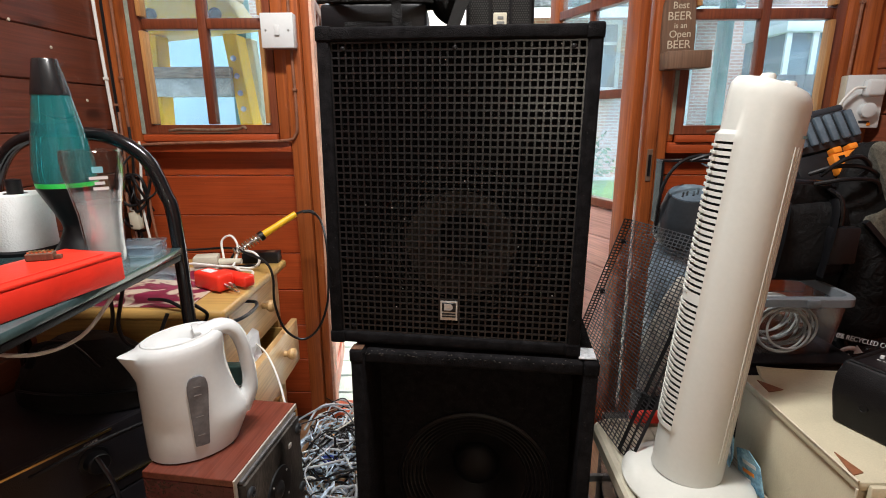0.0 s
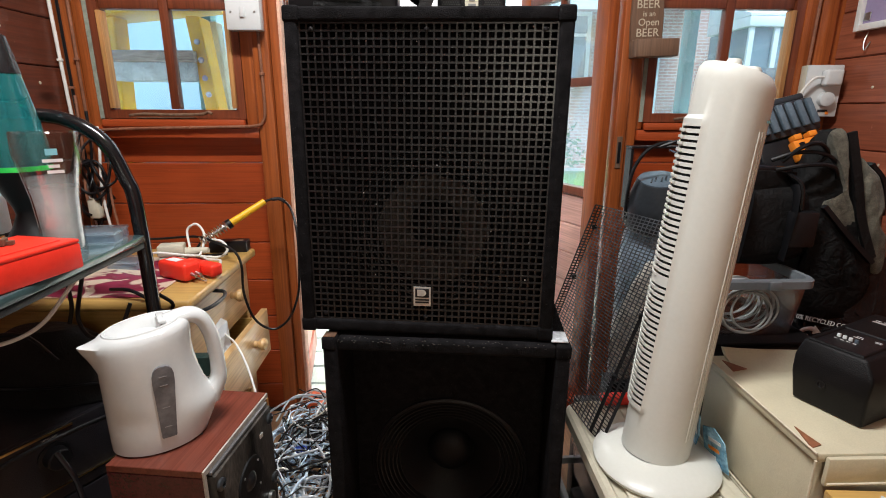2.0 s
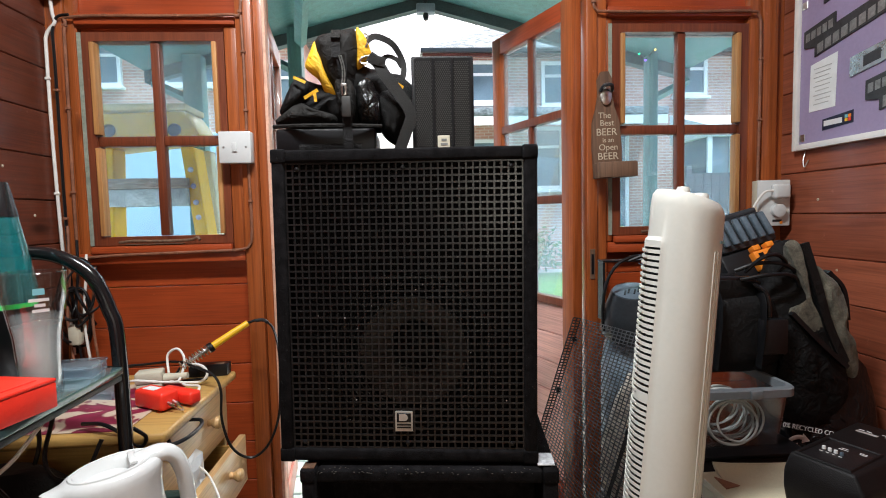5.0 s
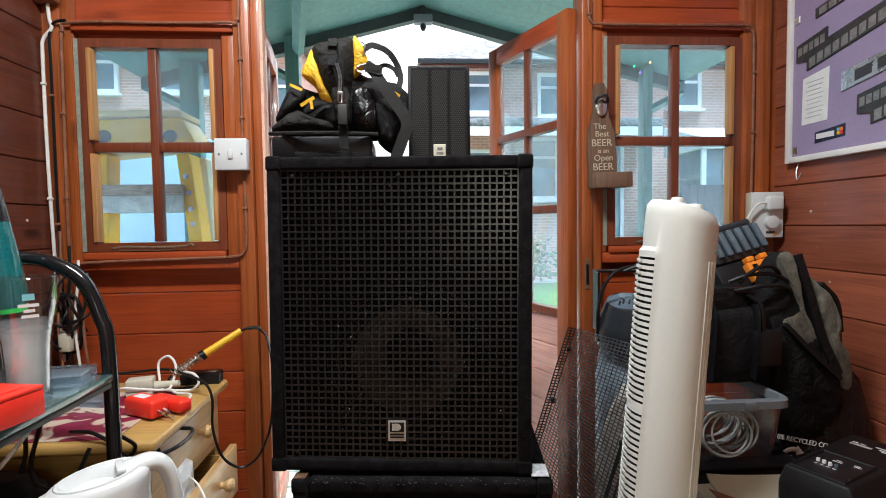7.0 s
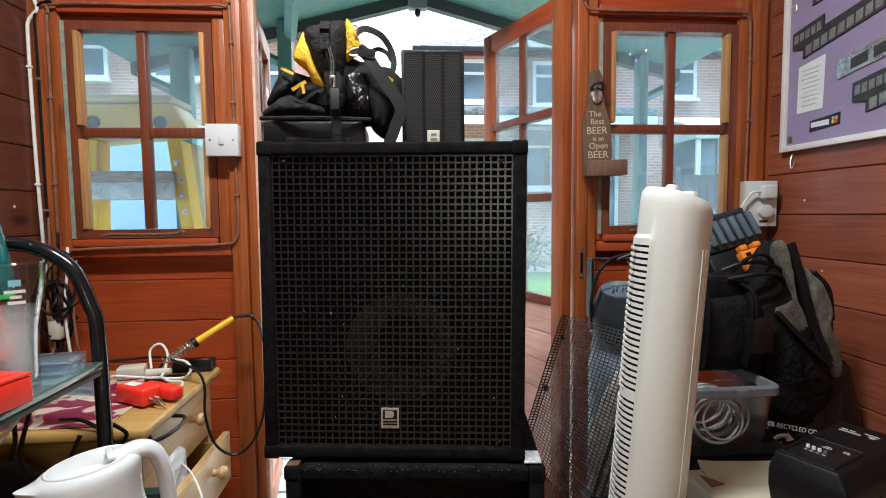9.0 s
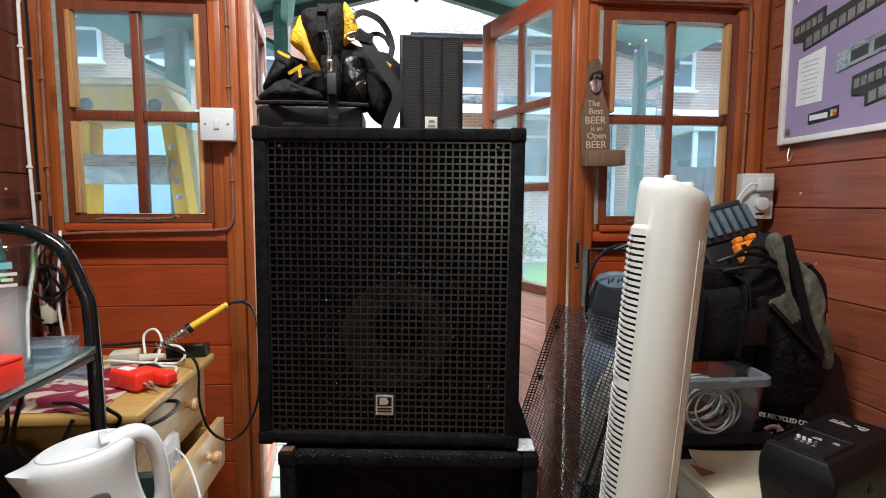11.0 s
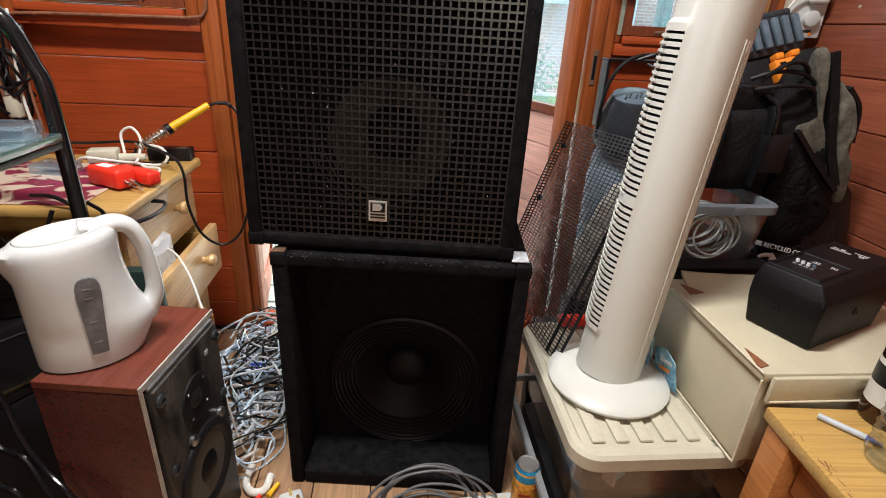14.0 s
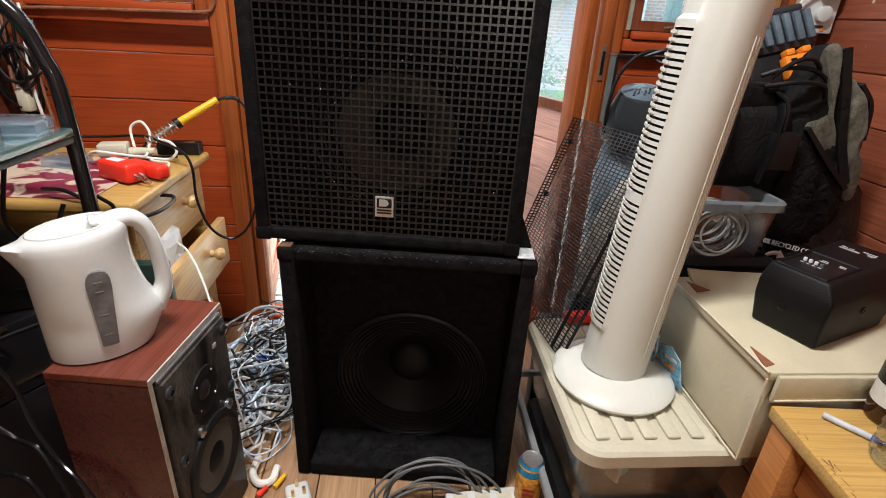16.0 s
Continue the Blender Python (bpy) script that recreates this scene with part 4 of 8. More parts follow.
# ---- tower fan ----
fan = thing("tower_fan", "tall white plastic tower fan on a round base, on a tub", "fan", pose(0.456, 0.734, 0.2935))
bm = bmnew()
lathe(bm, [(0.095, 0.0), (0.113, 0.004), (0.115, 0.010), (0.108, 0.017), (0.082, 0.024), (0.058, 0.028)], 56)
part("base", bm, FANP, fan, "round glossy white base")
lean = pose(0.002, 0.010, 0.027, 0, 4.4, 0)
bm = bmnew()
zs, slot = [0.0, 0.05, 0.086, 0.093], []
z = 0.103
for g, cnt in enumerate((22, 24)):
    for k in range(cnt):
        zs += [z, z + 0.0040]
        slot.append(z)
        z += 0.0107
    z += 0.012
zs += [0.612, 0.619, 0.655]
n, rx, ry = 64, 0.059, 0.058
lo, hi = int(n * 0.472), int(n * 0.58)
PROUD = 0.005


def girth(i, v):
    """The slotted strip stands proud of the round body."""
    return PROUD if int(n * 0.40) <= i <= hi and 0.09 < v < 0.615 else 0.0


loops = [[bm.verts.new(((rx + girth(i, v) + 0.003 * (1 - v / 0.67)) * math.cos(2 * math.pi * i / n), (ry + girth(i, v)) * math.sin(2 * math.pi * i / n), v)) for i in range(n)] for v in zs]
for rf, z in ((0.995, 0.667), (0.965, 0.679), (0.88, 0.687), (0.62, 0.691), (0.2, 0.692)):
    zs.append(z)
    loops.append([bm.verts.new((rx * rf * math.cos(2 * math.pi * i / n), ry * rf * math.sin(2 * math.pi * i / n), z - 0.26 * rx * math.cos(2 * math.pi * i / n) * min(1, (z - 0.655) * 50) * rf)) for i in range(n)])
bm.faces.new(loops[-1])
starts = set(round(v, 5) for v in slot)
for a, b, v in zip(loops, loops[1:], zs):
    for i in range(n):
        if round(v, 5) in starts and lo <= i < hi:
            continue
        bm.faces.new((a[i], a[(i + 1) % n], b[(i + 1) % n], b[i]))
body = part("body", bm, FANP, fan, "", True, lean)
bm = bmnew()
lathe(bm, [(0.050, 0.03), (0.050, 0.645)], 40, sx=1.0, sy=0.94)
part("inner_drum", bm, BLACKP, body, "dark inside behind the slots")
bm = bmnew()
for v in [q - 0.0045 for q in slot]:
    loop = []
    for i in range(9):
        a = 2 * math.pi * (0.405 + 0.10 * i / 8)
        loop.append((a,))
    pts0 = [Vector(((rx + PROUD) * math.cos(a[0]), (ry + PROUD) * math.sin(a[0]), v)) for a in loop]
    pts1 = [Vector(((rx + PROUD + 0.003) * math.cos(a[0]), (ry + PROUD + 0.003) * math.sin(a[0]), v)) for a in loop]
    for p0, p1, q0, q1 in zip(pts0, pts1, pts0[1:], pts1[1:]):
        up = Vector((0, 0, 0.0045))
        vs = [bm.verts.new(p) for p in (p0, p1, q1, q0, p0 + up, p1 + up, q1 + up, q0 + up)]
        for f in ((0, 1, 2, 3), (7, 6, 5, 4), (1, 5, 6, 2), (0, 4, 5, 1), (3, 2, 6, 7)):
            bm.faces.new([vs[i] for i in f])
fins = part("louvre_edge", bm, FANP, body, "row of small projecting fins", False)
fins["kind"] = "stuff"
for a in (-66, -58, -50):
    c, s = math.cos(radians(a)), math.sin(radians(a))
    part("rear_rib", block(-0.0014, 0.0014, -0.001, 0.0014, 0.05, 0.60, 0.0006, 1), FANP, body, "", True, pose(rx * c, ry * s, 0, 0, 0, a + 90 + 180))
for x, y, r in ((-0.016, -0.012, 0.011), (0.018, -0.008, 0.013), (0.0, 0.026, 0.012)):
    bm = bmnew()
    lathe(bm, [(r, 0), (r, 0.007), (r * 0.8, 0.011), (0.001, 0.012)], 20, pose(x, y, 0.690 - 0.26 * x), cap1=False)
    part("knob", bm, FANP, body, "round control knob")
PALETEAL = mat("pale_teal_print", (0.20, 0.48, 0.55), 0.5, var=0.05)
part("printed_mark", block(-0.012, 0.012, -0.0006, 0.0, -0.002, 0.002), PALETEAL, body, "small teal printed mark", False, pose(0.042, -0.042, 0.615, 0, 0, 45))

# ---- white kettle on a bookshelf loudspeaker ----
hifi = thing("bookshelf_loudspeaker", "dark mahogany veneered bookshelf loudspeaker with bare black baffle", "loudspeaker", pose(-0.296, 0.655, 0.0, 0, 0, 82.6))
# local x runs along the front face, y into the box (away from the front), front at y = 0
HW, HD, HH = 0.216, 0.150, 0.439
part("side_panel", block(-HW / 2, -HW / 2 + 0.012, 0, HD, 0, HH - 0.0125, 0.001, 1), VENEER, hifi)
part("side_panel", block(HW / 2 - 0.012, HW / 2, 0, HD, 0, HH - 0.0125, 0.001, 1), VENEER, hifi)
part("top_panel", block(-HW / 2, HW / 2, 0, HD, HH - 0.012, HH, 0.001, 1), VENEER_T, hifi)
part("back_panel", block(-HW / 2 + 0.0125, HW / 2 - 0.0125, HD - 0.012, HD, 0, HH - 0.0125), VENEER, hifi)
STRIP = mat("pale_worn_edge_strip", (0.52, 0.50, 0.46), 0.4, 0.3, var=0.2, scale=30)
part("edge_strip", block(-HW / 2, HW / 2, -0.003, -0.0002, HH - 0.010, HH - 0.001), STRIP, hifi, "pale worn metal edge strip")
part("edge_strip", block(-HW / 2, -HW / 2 + 0.006, -0.003, -0.0002, 0, HH - 0.0105), STRIP, hifi, "pale worn metal edge strip")
part("edge_strip", block(HW / 2 - 0.006, HW / 2, -0.004, -0.0002, 0, HH - 0.0105), BEAD, hifi, "bare wooden edge strip")
part("bevel", block(-HW / 2 + 0.0125, HW / 2 - 0.0125, -0.0075, -0.0005, HH - 0.0178, HH - 0.0105, 0.002), mat("grey_satin_trim", (0.10, 0.10, 0.105), 0.35, var=0.2), hifi, "grey bevelled trim")
DUSTY = mat("dusty_black_baffle", (0.014, 0.0125, 0.011), 0.48, spec=0.3, var=0.85, scale=11, bump=0.3, spots=0.05, stretch=(1.6, 1, 0.6), col2=(0.032, 0.028, 0.024))
baf = part("baffle", block(-HW / 2 + 0.0125, HW / 2 - 0.0125, -0.012, 0.004, 0, HH - 0.018, 0.002), DUSTY, hifi, "dusty black baffle")


def flat_ring(prof, x, z, y=-0.0122):
    bm = bmnew()
    lathe(bm, prof, 40, pose(x, y, z, 90))
    return bm


tw = part("tweeter", flat_ring([(0.042, 0), (0.042, 0.003), (0.038, 0.004), (0.017, 0.001), (0.012, 0.005), (0.001, 0.007)], 0.0, 0.335), RUBBER, hifi, "round black tweeter")
for a in range(4):
    part("screw", flat_ring([(0.0022, 0), (0.002, 0.001)], 0.034 * math.cos(a * 1.57 + 0.8), 0.335 + 0.034 * math.sin(a * 1.57 + 0.8), -0.0165), CHROME, tw)
GREYC = mat("grey_paper_cone", (0.085, 0.085, 0.076), 0.75, var=0.15, scale=20)
wf = part("woofer", flat_ring([(0.085, 0), (0.085, 0.005), (0.08, 0.008), (0.072, 0.009), (0.064, 0.005), (0.060, 0.0)], 0.0, 0.185), RUBBER, hifi, "black rubber woofer surround")
part("cone", flat_ring([(0.060, 0.002), (0.045, 0.0016), (0.03, 0.0013), (0.028, 0.0015)], 0.0, 0.185, -0.0123), GREYC, wf)
part("dust_cap", flat_ring([(0.0279, 0.0018), (0.022, 0.006), (0.012, 0.0095), (0.001, 0.0105)], 0.0, 0.185, -0.0123), CONE, wf)
for x, z in ((-0.085, 0.40), (0.085, 0.40), (-0.085, 0.265), (0.083, 0.275)):
    part("grille_socket", flat_ring([(0.010, 0), (0.010, 0.004), (0.005, 0.006), (0.004, 0.002), (0.001, 0.002)], x, z), GREYP, hifi, "round grille socket")
for x, z in ((-0.03, 0.272), (0.062, 0.25), (-0.075, 0.12)):
    part("clip", flat_ring([(0.010, 0), (0.010, 0.006), (0.005, 0.009)], x, z), CHROME, hifi, "bright metal driver clip")
part("badge", block(0.045, 0.055, -0.0145, -0.0122, 0.385, 0.393, 0.0005, 1), SILVER, hifi, "small silver badge")

ket = thing("kettle", "white plastic jug kettle with grey water gauge standing on a loudspeaker", "kettle", pose(-0.406, 0.640, 0.4395, 0, 0, 33))
bm = bmnew()
loops = []
n = 48
for z, xl, xr, ay in ((0, -0.068, 0.060, 0.050), (0.003, -0.072, 0.064, 0.054), (0.02, -0.0725, 0.072, 0.056), (0.040, -0.0725, 0.081, 0.0565), (0.052, -0.0725, 0.085, 0.0565), (0.062, -0.0725, 0.083, 0.0565), (0.073, -0.0725, 0.075, 0.0565),
                      (0.086, -0.0725, 0.068, 0.056), (0.108, -0.0725, 0.062, 0.0555), (0.135, -0.0725, 0.057, 0.055), (0.155, -0.0725, 0.056, 0.0545), (0.170, -0.0725, 0.057, 0.0535), (0.180, -0.0725, 0.058, 0.052), (0.186, -0.070, 0.057, 0.0495), (0.190, -0.066, 0.053, 0.045), (0.192, -0.061, 0.046, 0.041)):
    loop = []
    beak = 0.019 * max(0.0, min(1.0, (z - 0.138) / 0.040)) * (1 if z < 0.184 else 0)
    for i in range(n):
        a = 2 * math.pi * i / n
        x, y = (xl + xr) / 2 + (xr - xl) / 2 * math.cos(a), ay * math.sin(a)
        tilt = (x + 0.02) * 0.11 * max(0, z - 0.12) / 0.08
        spout = max(0.0, math.cos(a - math.pi)) ** 22 * beak
        loop.append((x - spout, y, z + tilt + spout * 0.1))
    loops.append(loop)
rings(bm, loops, True, False)
kb = part("body", bm, WHITEP, ket)
bm = bmnew()
loops = []
for z, xl, xr, ay in ((0.1905, -0.0615, 0.0465, 0.0415), (0.1938, -0.0595, 0.0445, 0.0398), (0.1938, -0.0555, 0.038, 0.0362), (0.1870, -0.052, 0.018, 0.0325), (0.1770, -0.046, 0.013, 0.026), (0.1740, -0.030, 0.000, 0.012)):
    loops.append([((xl + xr) / 2 + (xr - xl) / 2 * math.cos(a), ay * math.sin(a), z + ((xl + xr) / 2 + (xr - xl) / 2 * math.cos(a) + 0.02) * 0.104) for a in [2 * math.pi * i / n for i in range(n)]])
rings(bm, loops, False, True)
lid = part("lid", bm, WHITEP, ket, "dished white lid")
part("thumb_tab", block(0.013, 0.024, -0.022, 0.022, 0.1955, 0.2012, 0.0025, 2), WHITEP, lid)
bm = bmnew()
sweep(bm, [(0.026, 0, 0.187), (0.054, 0, 0.195), (0.073, 0, 0.186), (0.084, 0, 0.160), (0.0885, 0, 0.130), (0.0905, 0, 0.100), (0.088, 0, 0.074), (0.072, 0, 0.046)], 0.0115, 16, 1.35, 6, False, (0, 1, 0), 0.45)
part("handle", bm, WHITEP, ket, "moulded loop handle")
GAUGE = mat("smoky_grey_gauge", (0.14, 0.14, 0.15), 0.25, var=0.25, scale=25, bump=0.02)
bm = bmnew()
loops = []
for z, hw in ((0.028, 0.0092), (0.030, 0.0102), (0.06, 0.0116), (0.10, 0.0136), (0.120, 0.0148), (0.130, 0.0145), (0.137, 0.0128), (0.142, 0.0095), (0.1445, 0.0043)):
    yy = -(0.0573 - 0.00025 * max(0, (z - 0.1)) * 100 * 0.1)
    cx = 0.003 + 0.030 * max(0, z - 0.03)
    loops.append([(cx - hw, yy + 0.004, z), (cx - hw, yy - 0.001, z), (cx, yy - 0.0018, z), (cx + hw, yy - 0.001, z), (cx + hw, yy + 0.004, z)])
rings(bm, loops)
gz = part("water_gauge", bm, GAUGE, ket, "grey translucent water gauge")
for z in (0.046, 0.078, 0.114, 0.128):
    cx = 0.003 + 0.030 * (z - 0.03)
    part("gauge_mark", block(cx - 0.0055, cx + 0.0045, -0.0593, -0.0589, z, z + 0.0012), mat("faint_grey_print", (0.26, 0.26, 0.27), 0.4), gz, "", False)
part("foot_ring", block(-0.05, 0.05, -0.035, 0.035, -0.0003, 0.002), GREYP, ket)

# ---- black hi-fi units beside it ----
HIFIBLACK = mat("black_hifi_enamel", (0.017, 0.0155, 0.019), 0.38, var=0.25, scale=20, bump=0.4, fine=600, spec=0.4)
amp = thing("amplifier", "black hi-fi amplifier with a gold trim line and volume knob", "amplifier", pose(-0.632, 0.624, 0.0, 0, 0, 60))
part("case", block(-0.21, 0.21, 0.012, 0.30, 0.305, 0.43, 0.003), HIFIBLACK, amp)
part("front_panel", block(-0.215, 0.215, 0.0, 0.0115, 0.30, 0.432, 0.002), HIFIBLACK, amp)
GOLD = mat("gold_trim", (0.72, 0.52, 0.22), 0.3, 1.0, var=0.1)
part("trim_line", block(-0.213, 0.08, -0.0022, -0.0002, 0.425, 0.4285), GOLD, amp, "thin gold trim line", False)
bm = bmnew()
lathe(bm, [(0.024, 0), (0.024, 0.004), (0.019, 0.005), (0.018, 0.022), (0.016, 0.024), (0.001, 0.024)], 36, pose(0.045, -0.0003, 0.385, 90), cap1=False)
part("volume_knob", bm, BLACKP, amp, "round black volume knob")
bm = bmnew()
lathe(bm, [(0.009, 0), (0.008, 0.012), (0.001, 0.013)], 20, pose(-0.07, -0.0003, 0.335, 90), cap1=False)
part("knob", bm, GREYP, amp)
WHITEINK = mat("white_print", (0.7, 0.7, 0.7), 0.5, var=0.03)
text("volume_text", "VOLUME", 0.006, pose(0.045, -0.0004, 0.418, 90), WHITEINK, amp, 0.0002)
part("lower_line", block(-0.213, 0.19, -0.0022, -0.0002, 0.3215, 0.3235), GOLD, amp, "", False)
deck2 = thing("cassette_deck", "black hi-fi deck under the amplifier", "hi-fi unit", pose(-0.632, 0.624, 0.0, 0, 0, 60))
part("case", block(-0.21, 0.21, 0.013, 0.30, 0.0, 0.298, 0.003), HIFIBLACK, deck2)
part("front_panel", block(-0.213, 0.213, 0.0, 0.0125, 0.01, 0.296, 0.002), HIFIBLACK, deck2)
for k in range(4):
    part("button", block(-0.16 + 0.05 * k, -0.135 + 0.05 * k, -0.003, -0.0002, 0.25, 0.258, 0.001, 1), SILVER, deck2)

# ---- rack with glass shelf ----
rack = thing("rack", "black tubular metal rack with a smoked glass shelf", "rack")
for y in (0.835, 0.30):
    bm = bmnew()
    sweep(bm, [(-0.503, y, 0.0), (-0.503, y, 0.45), (-0.505, y, 0.76), (-0.517, y, 0.83), (-0.545, y, 0.893), (-0.60, y, 0.928), (-0.66, y, 0.936), (-0.73, y, 0.934), (-0.79, y, 0.91), (-0.83, y, 0.85), (-0.845, y, 0.76), (-0.848, y, 0.4), (-0.848, y, 0.0)], 0.0125, 14, 1.0, 6)
    part("hoop", bm, mat("black_gloss_tube", (0.008, 0.008, 0.009), 0.16, var=0.1, bump=0, coat=0.3), rack, "glossy black bent tube")
SMOKED = mat("smoked_glass_shelf", (0.055, 0.095, 0.10), 0.12, var=0.2, scale=8, bump=0.05, coat=0.4)
part("shelf", block(-0.835, -0.492, 0.31, 0.822, 0.714, 0.727, 0.002), SMOKED, rack, "smoked glass shelf with a green edge")
for x in (-0.503, -0.848):
    part("shelf_bar", block(x - 0.008, x + 0.008, 0.312, 0.823, 0.702, 0.7125, 0.002), BLACKP, rack)

red = thing("red_box", "bright red plastic box lying on the glass shelf", "box", pose(-0.545, 0.535, 0.7275, 0, 0, -12))
part("body", block(-0.055, 0.050, -0.14, 0.106, 0, 0.0365, 0.003), REDP, red)
part("lid", block(-0.055, 0.050, -0.14, 0.106, 0.0366, 0.042, 0.002), REDP, red)
part("raised_panel", block(-0.04, 0.035, -0.12, 0.09, 0.0422, 0.0436, 0.0006, 1), REDP, red)
conn = thing("edge_connector", "small brown edge connector lying on a red box", "connector", pose(-0.553, 0.580, 0.7712, 0, 0, 20))
part("body", block(-0.019, 0.014, -0.008, 0.008, 0, 0.011, 0.0015, 1), DRIFT, conn)
for k in range(6):
    part("pin", block(-0.016 + 0.005 * k, -0.0135 + 0.005 * k, -0.006, 0.006, 0.0112, 0.013), GOLD, conn, "", False)
part("tab", block(0.0145, 0.022, -0.004, 0.004, 0.001, 0.006), DRIFT, conn)

TEALGL = mat("teal_lamp_liquid", (0.07, 0.66, 0.72), 0.03, var=0.05, scale=6, bump=0, trans=0.86, ior=1.2, coat=1.0)
GREENW = mat("bright_green_wax", (0.05, 0.75, 0.12), 0.3, var=0.1, scale=10, bump=0, emit=0.05)
lava = thing("lava_lamp", "lava lamp with teal liquid and green wax in a black base", "lava lamp", pose(-0.648, 0.772, 0.7275))
bm = bmnew()
lathe(bm, [(0.040, 0), (0.041, 0.004), (0.026, 0.028), (0.0175, 0.050), (0.020, 0.062), (0.044, 0.118), (0.046, 0.122)], 40)
part("base", bm, BLACKP, lava, "black waisted base")
bm = bmnew()
lathe(bm, [(0.0445, 0.1225), (0.0455, 0.130)], 40)
part("wax", bm, GREENW, lava, "bright green wax")
bm = bmnew()
lathe(bm, [(0.0455, 0.1303), (0.047, 0.145), (0.046, 0.158), (0.039, 0.205), (0.0275, 0.272)], 40)
part("globe", bm, TEALGL, lava, "tapered glass of teal liquid")
bm = bmnew()
lathe(bm, [(0.0285, 0.2722), (0.0180, 0.327), (0.0165, 0.329), (0.001, 0.329)], 32, cap1=False)
part("cap", bm, mat("satin_black_metal", (0.012, 0.012, 0.013), 0.25, var=0.15, bump=0.03, spec=0.6), lava, "black tapered cap")

roll = thing("paper_roll", "white paper roll standing on a black tray", "paper roll", pose(-0.768, 0.800, 0.7275))
PAPER = mat("white_tissue", (0.72, 0.74, 0.74), 0.9, var=0.05, scale=30, bump=0.5, fine=300)
bm = bmnew()
lathe(bm, [(0.018, 0.105), (0.048, 0.105), (0.050, 0.102), (0.050, 0.009), (0.018, 0.009)], 40, cap0=False, cap1=False)
part("paper", bm, PAPER, roll)
bm = bmnew()
lathe(bm, [(0.055, 0), (0.056, 0.006), (0.05, 0.008), (0.012, 0.0085), (0.012, 0.13), (0.001, 0.132)], 36, cap1=False)
part("holder", bm, BLACKP, roll, "black holder")

GLASS = glass_mat("pint_glass", (0.93, 0.95, 0.95), 0.04, 0.4)
FROST = mat("milky_residue", (0.90, 0.93, 0.93), 0.6, var=0.08, scale=18, bump=0.1)
N_, L_ = FROST.node_tree.nodes, FROST.node_tree.links
tc_, sp_, mr_ = N_.new("ShaderNodeTexCoord"), N_.new("ShaderNodeSeparateXYZ"), N_.new("ShaderNodeMapRange")
L_.new(tc_.outputs["Object"], sp_.inputs[0])
L_.new(sp_.outputs[2], mr_.inputs["Value"])
for key, value in (("From Min", 0.045), ("From Max", 0.135), ("To Min", 0.85), ("To Max", 0.0)):
    mr_.inputs[key].default_value = value
L_.new(mr_.outputs[0], N_["Principled BSDF"].inputs["Alpha"])
pint = thing("pint_glass", "tall pint glass with milky residue and white print", "glass", pose(-0.541, 0.692, 0.7275))
bm = bmnew()
lathe(bm, [(0.027, 0.0), (0.0285, 0.003), (0.0285, 0.05), (0.031, 0.09), (0.037, 0.125), (0.0425, 0.155), (0.0420, 0.186), (0.0405, 0.188), (0.0400, 0.155), (0.034, 0.122), (0.0285, 0.09), (0.026, 0.05), (0.0255, 0.010), (0.001, 0.009)], 40, cap1=False)
part("tumbler", bm, GLASS, pint)
bm = bmnew()
lathe(bm, [(0.0250, 0.012), (0.0255, 0.05), (0.0275, 0.085), (0.0300, 0.105), (0.033, 0.122)], 32, cap0=False, cap1=False)
part("residue", bm, FROST, pint, "milky residue inside")
for z, w in ((0.146, 0.024), (0.138, 0.013), (0.130, 0.02)):
    part("printed_bar", block(-w / 2, w / 2, -0.0008, 0, z, z + 0.0045), WHITEINK, pint, "white printed bar", False, pose(0.028, -0.0315 + (0.146 - z) * 0.16, 0, 0, 0, 40))
part("printed_mark", block(-0.007, 0.007, -0.0008, 0, 0.156, 0.165), PALETEAL, pint, "", False, pose(0.029, -0.0325, 0, 0, 0, 40))

PARTBOX = glass_mat("frosted_parts_box", (0.93, 0.96, 0.98), 0.1, 0.3, 0.3)
tray = thing("parts_box", "small clear plastic parts box", "box", pose(-0.548, 0.785, 0.7275, 0, 0, 8), "parts boxes")
part("body", block(-0.042, 0.036, -0.028, 0.03, 0, 0.014, 0.003), PARTBOX, tray)
part("lid", block(-0.043, 0.037, -0.029, 0.031, 0.0145, 0.02, 0.002), PARTBOX, tray)
part("clip", block(-0.02, 0.015, -0.012, 0.012, 0.002, 0.011, 0.002), GREYP, tray)
coil = thing("coiled_lead", "black coiled lead on the glass shelf", "cable", pose(-0.775, 0.62, 0.7275))
bm = bmnew()
sweep(bm, [(0.022 * math.cos(k * 1.05), 0.022 * math.sin(k * 1.05), 0.005 + k * 0.0011) for k in range(44)], 0.0035, 8, 1, 3)
part("lead", bm, CABLEK, coil)

# ---- pine chest of drawers ----
chest = thing("chest_of_drawers", "pine chest of drawers with worn top and second drawer pulled out", "chest of drawers")
bm = bmnew()
box(bm, -0.90, -0.452, 0.872, 1.275, 0.556, 0.579)
bev(bm, 0.008, 3)
part("top", bm, PINE_T, chest, "worn, varnish-stained pine top")
part("side_panel", block(-0.88, -0.482, 0.900, 0.918, 0, 0.555, 0.002), PINE_T, chest)
part("side_panel", block(-0.88, -0.482, 1.245, 1.263, 0, 0.555, 0.002), PINE_T, chest)
part("back_panel", block(-0.88, -0.868, 0.919, 1.244, 0, 0.555), PINE_T, chest)
for z in (0.405, 0.268, 0.12):
    part("divider", block(-0.86, -0.486, 0.919, 1.244, z, z + 0.012), PINE_T, chest)


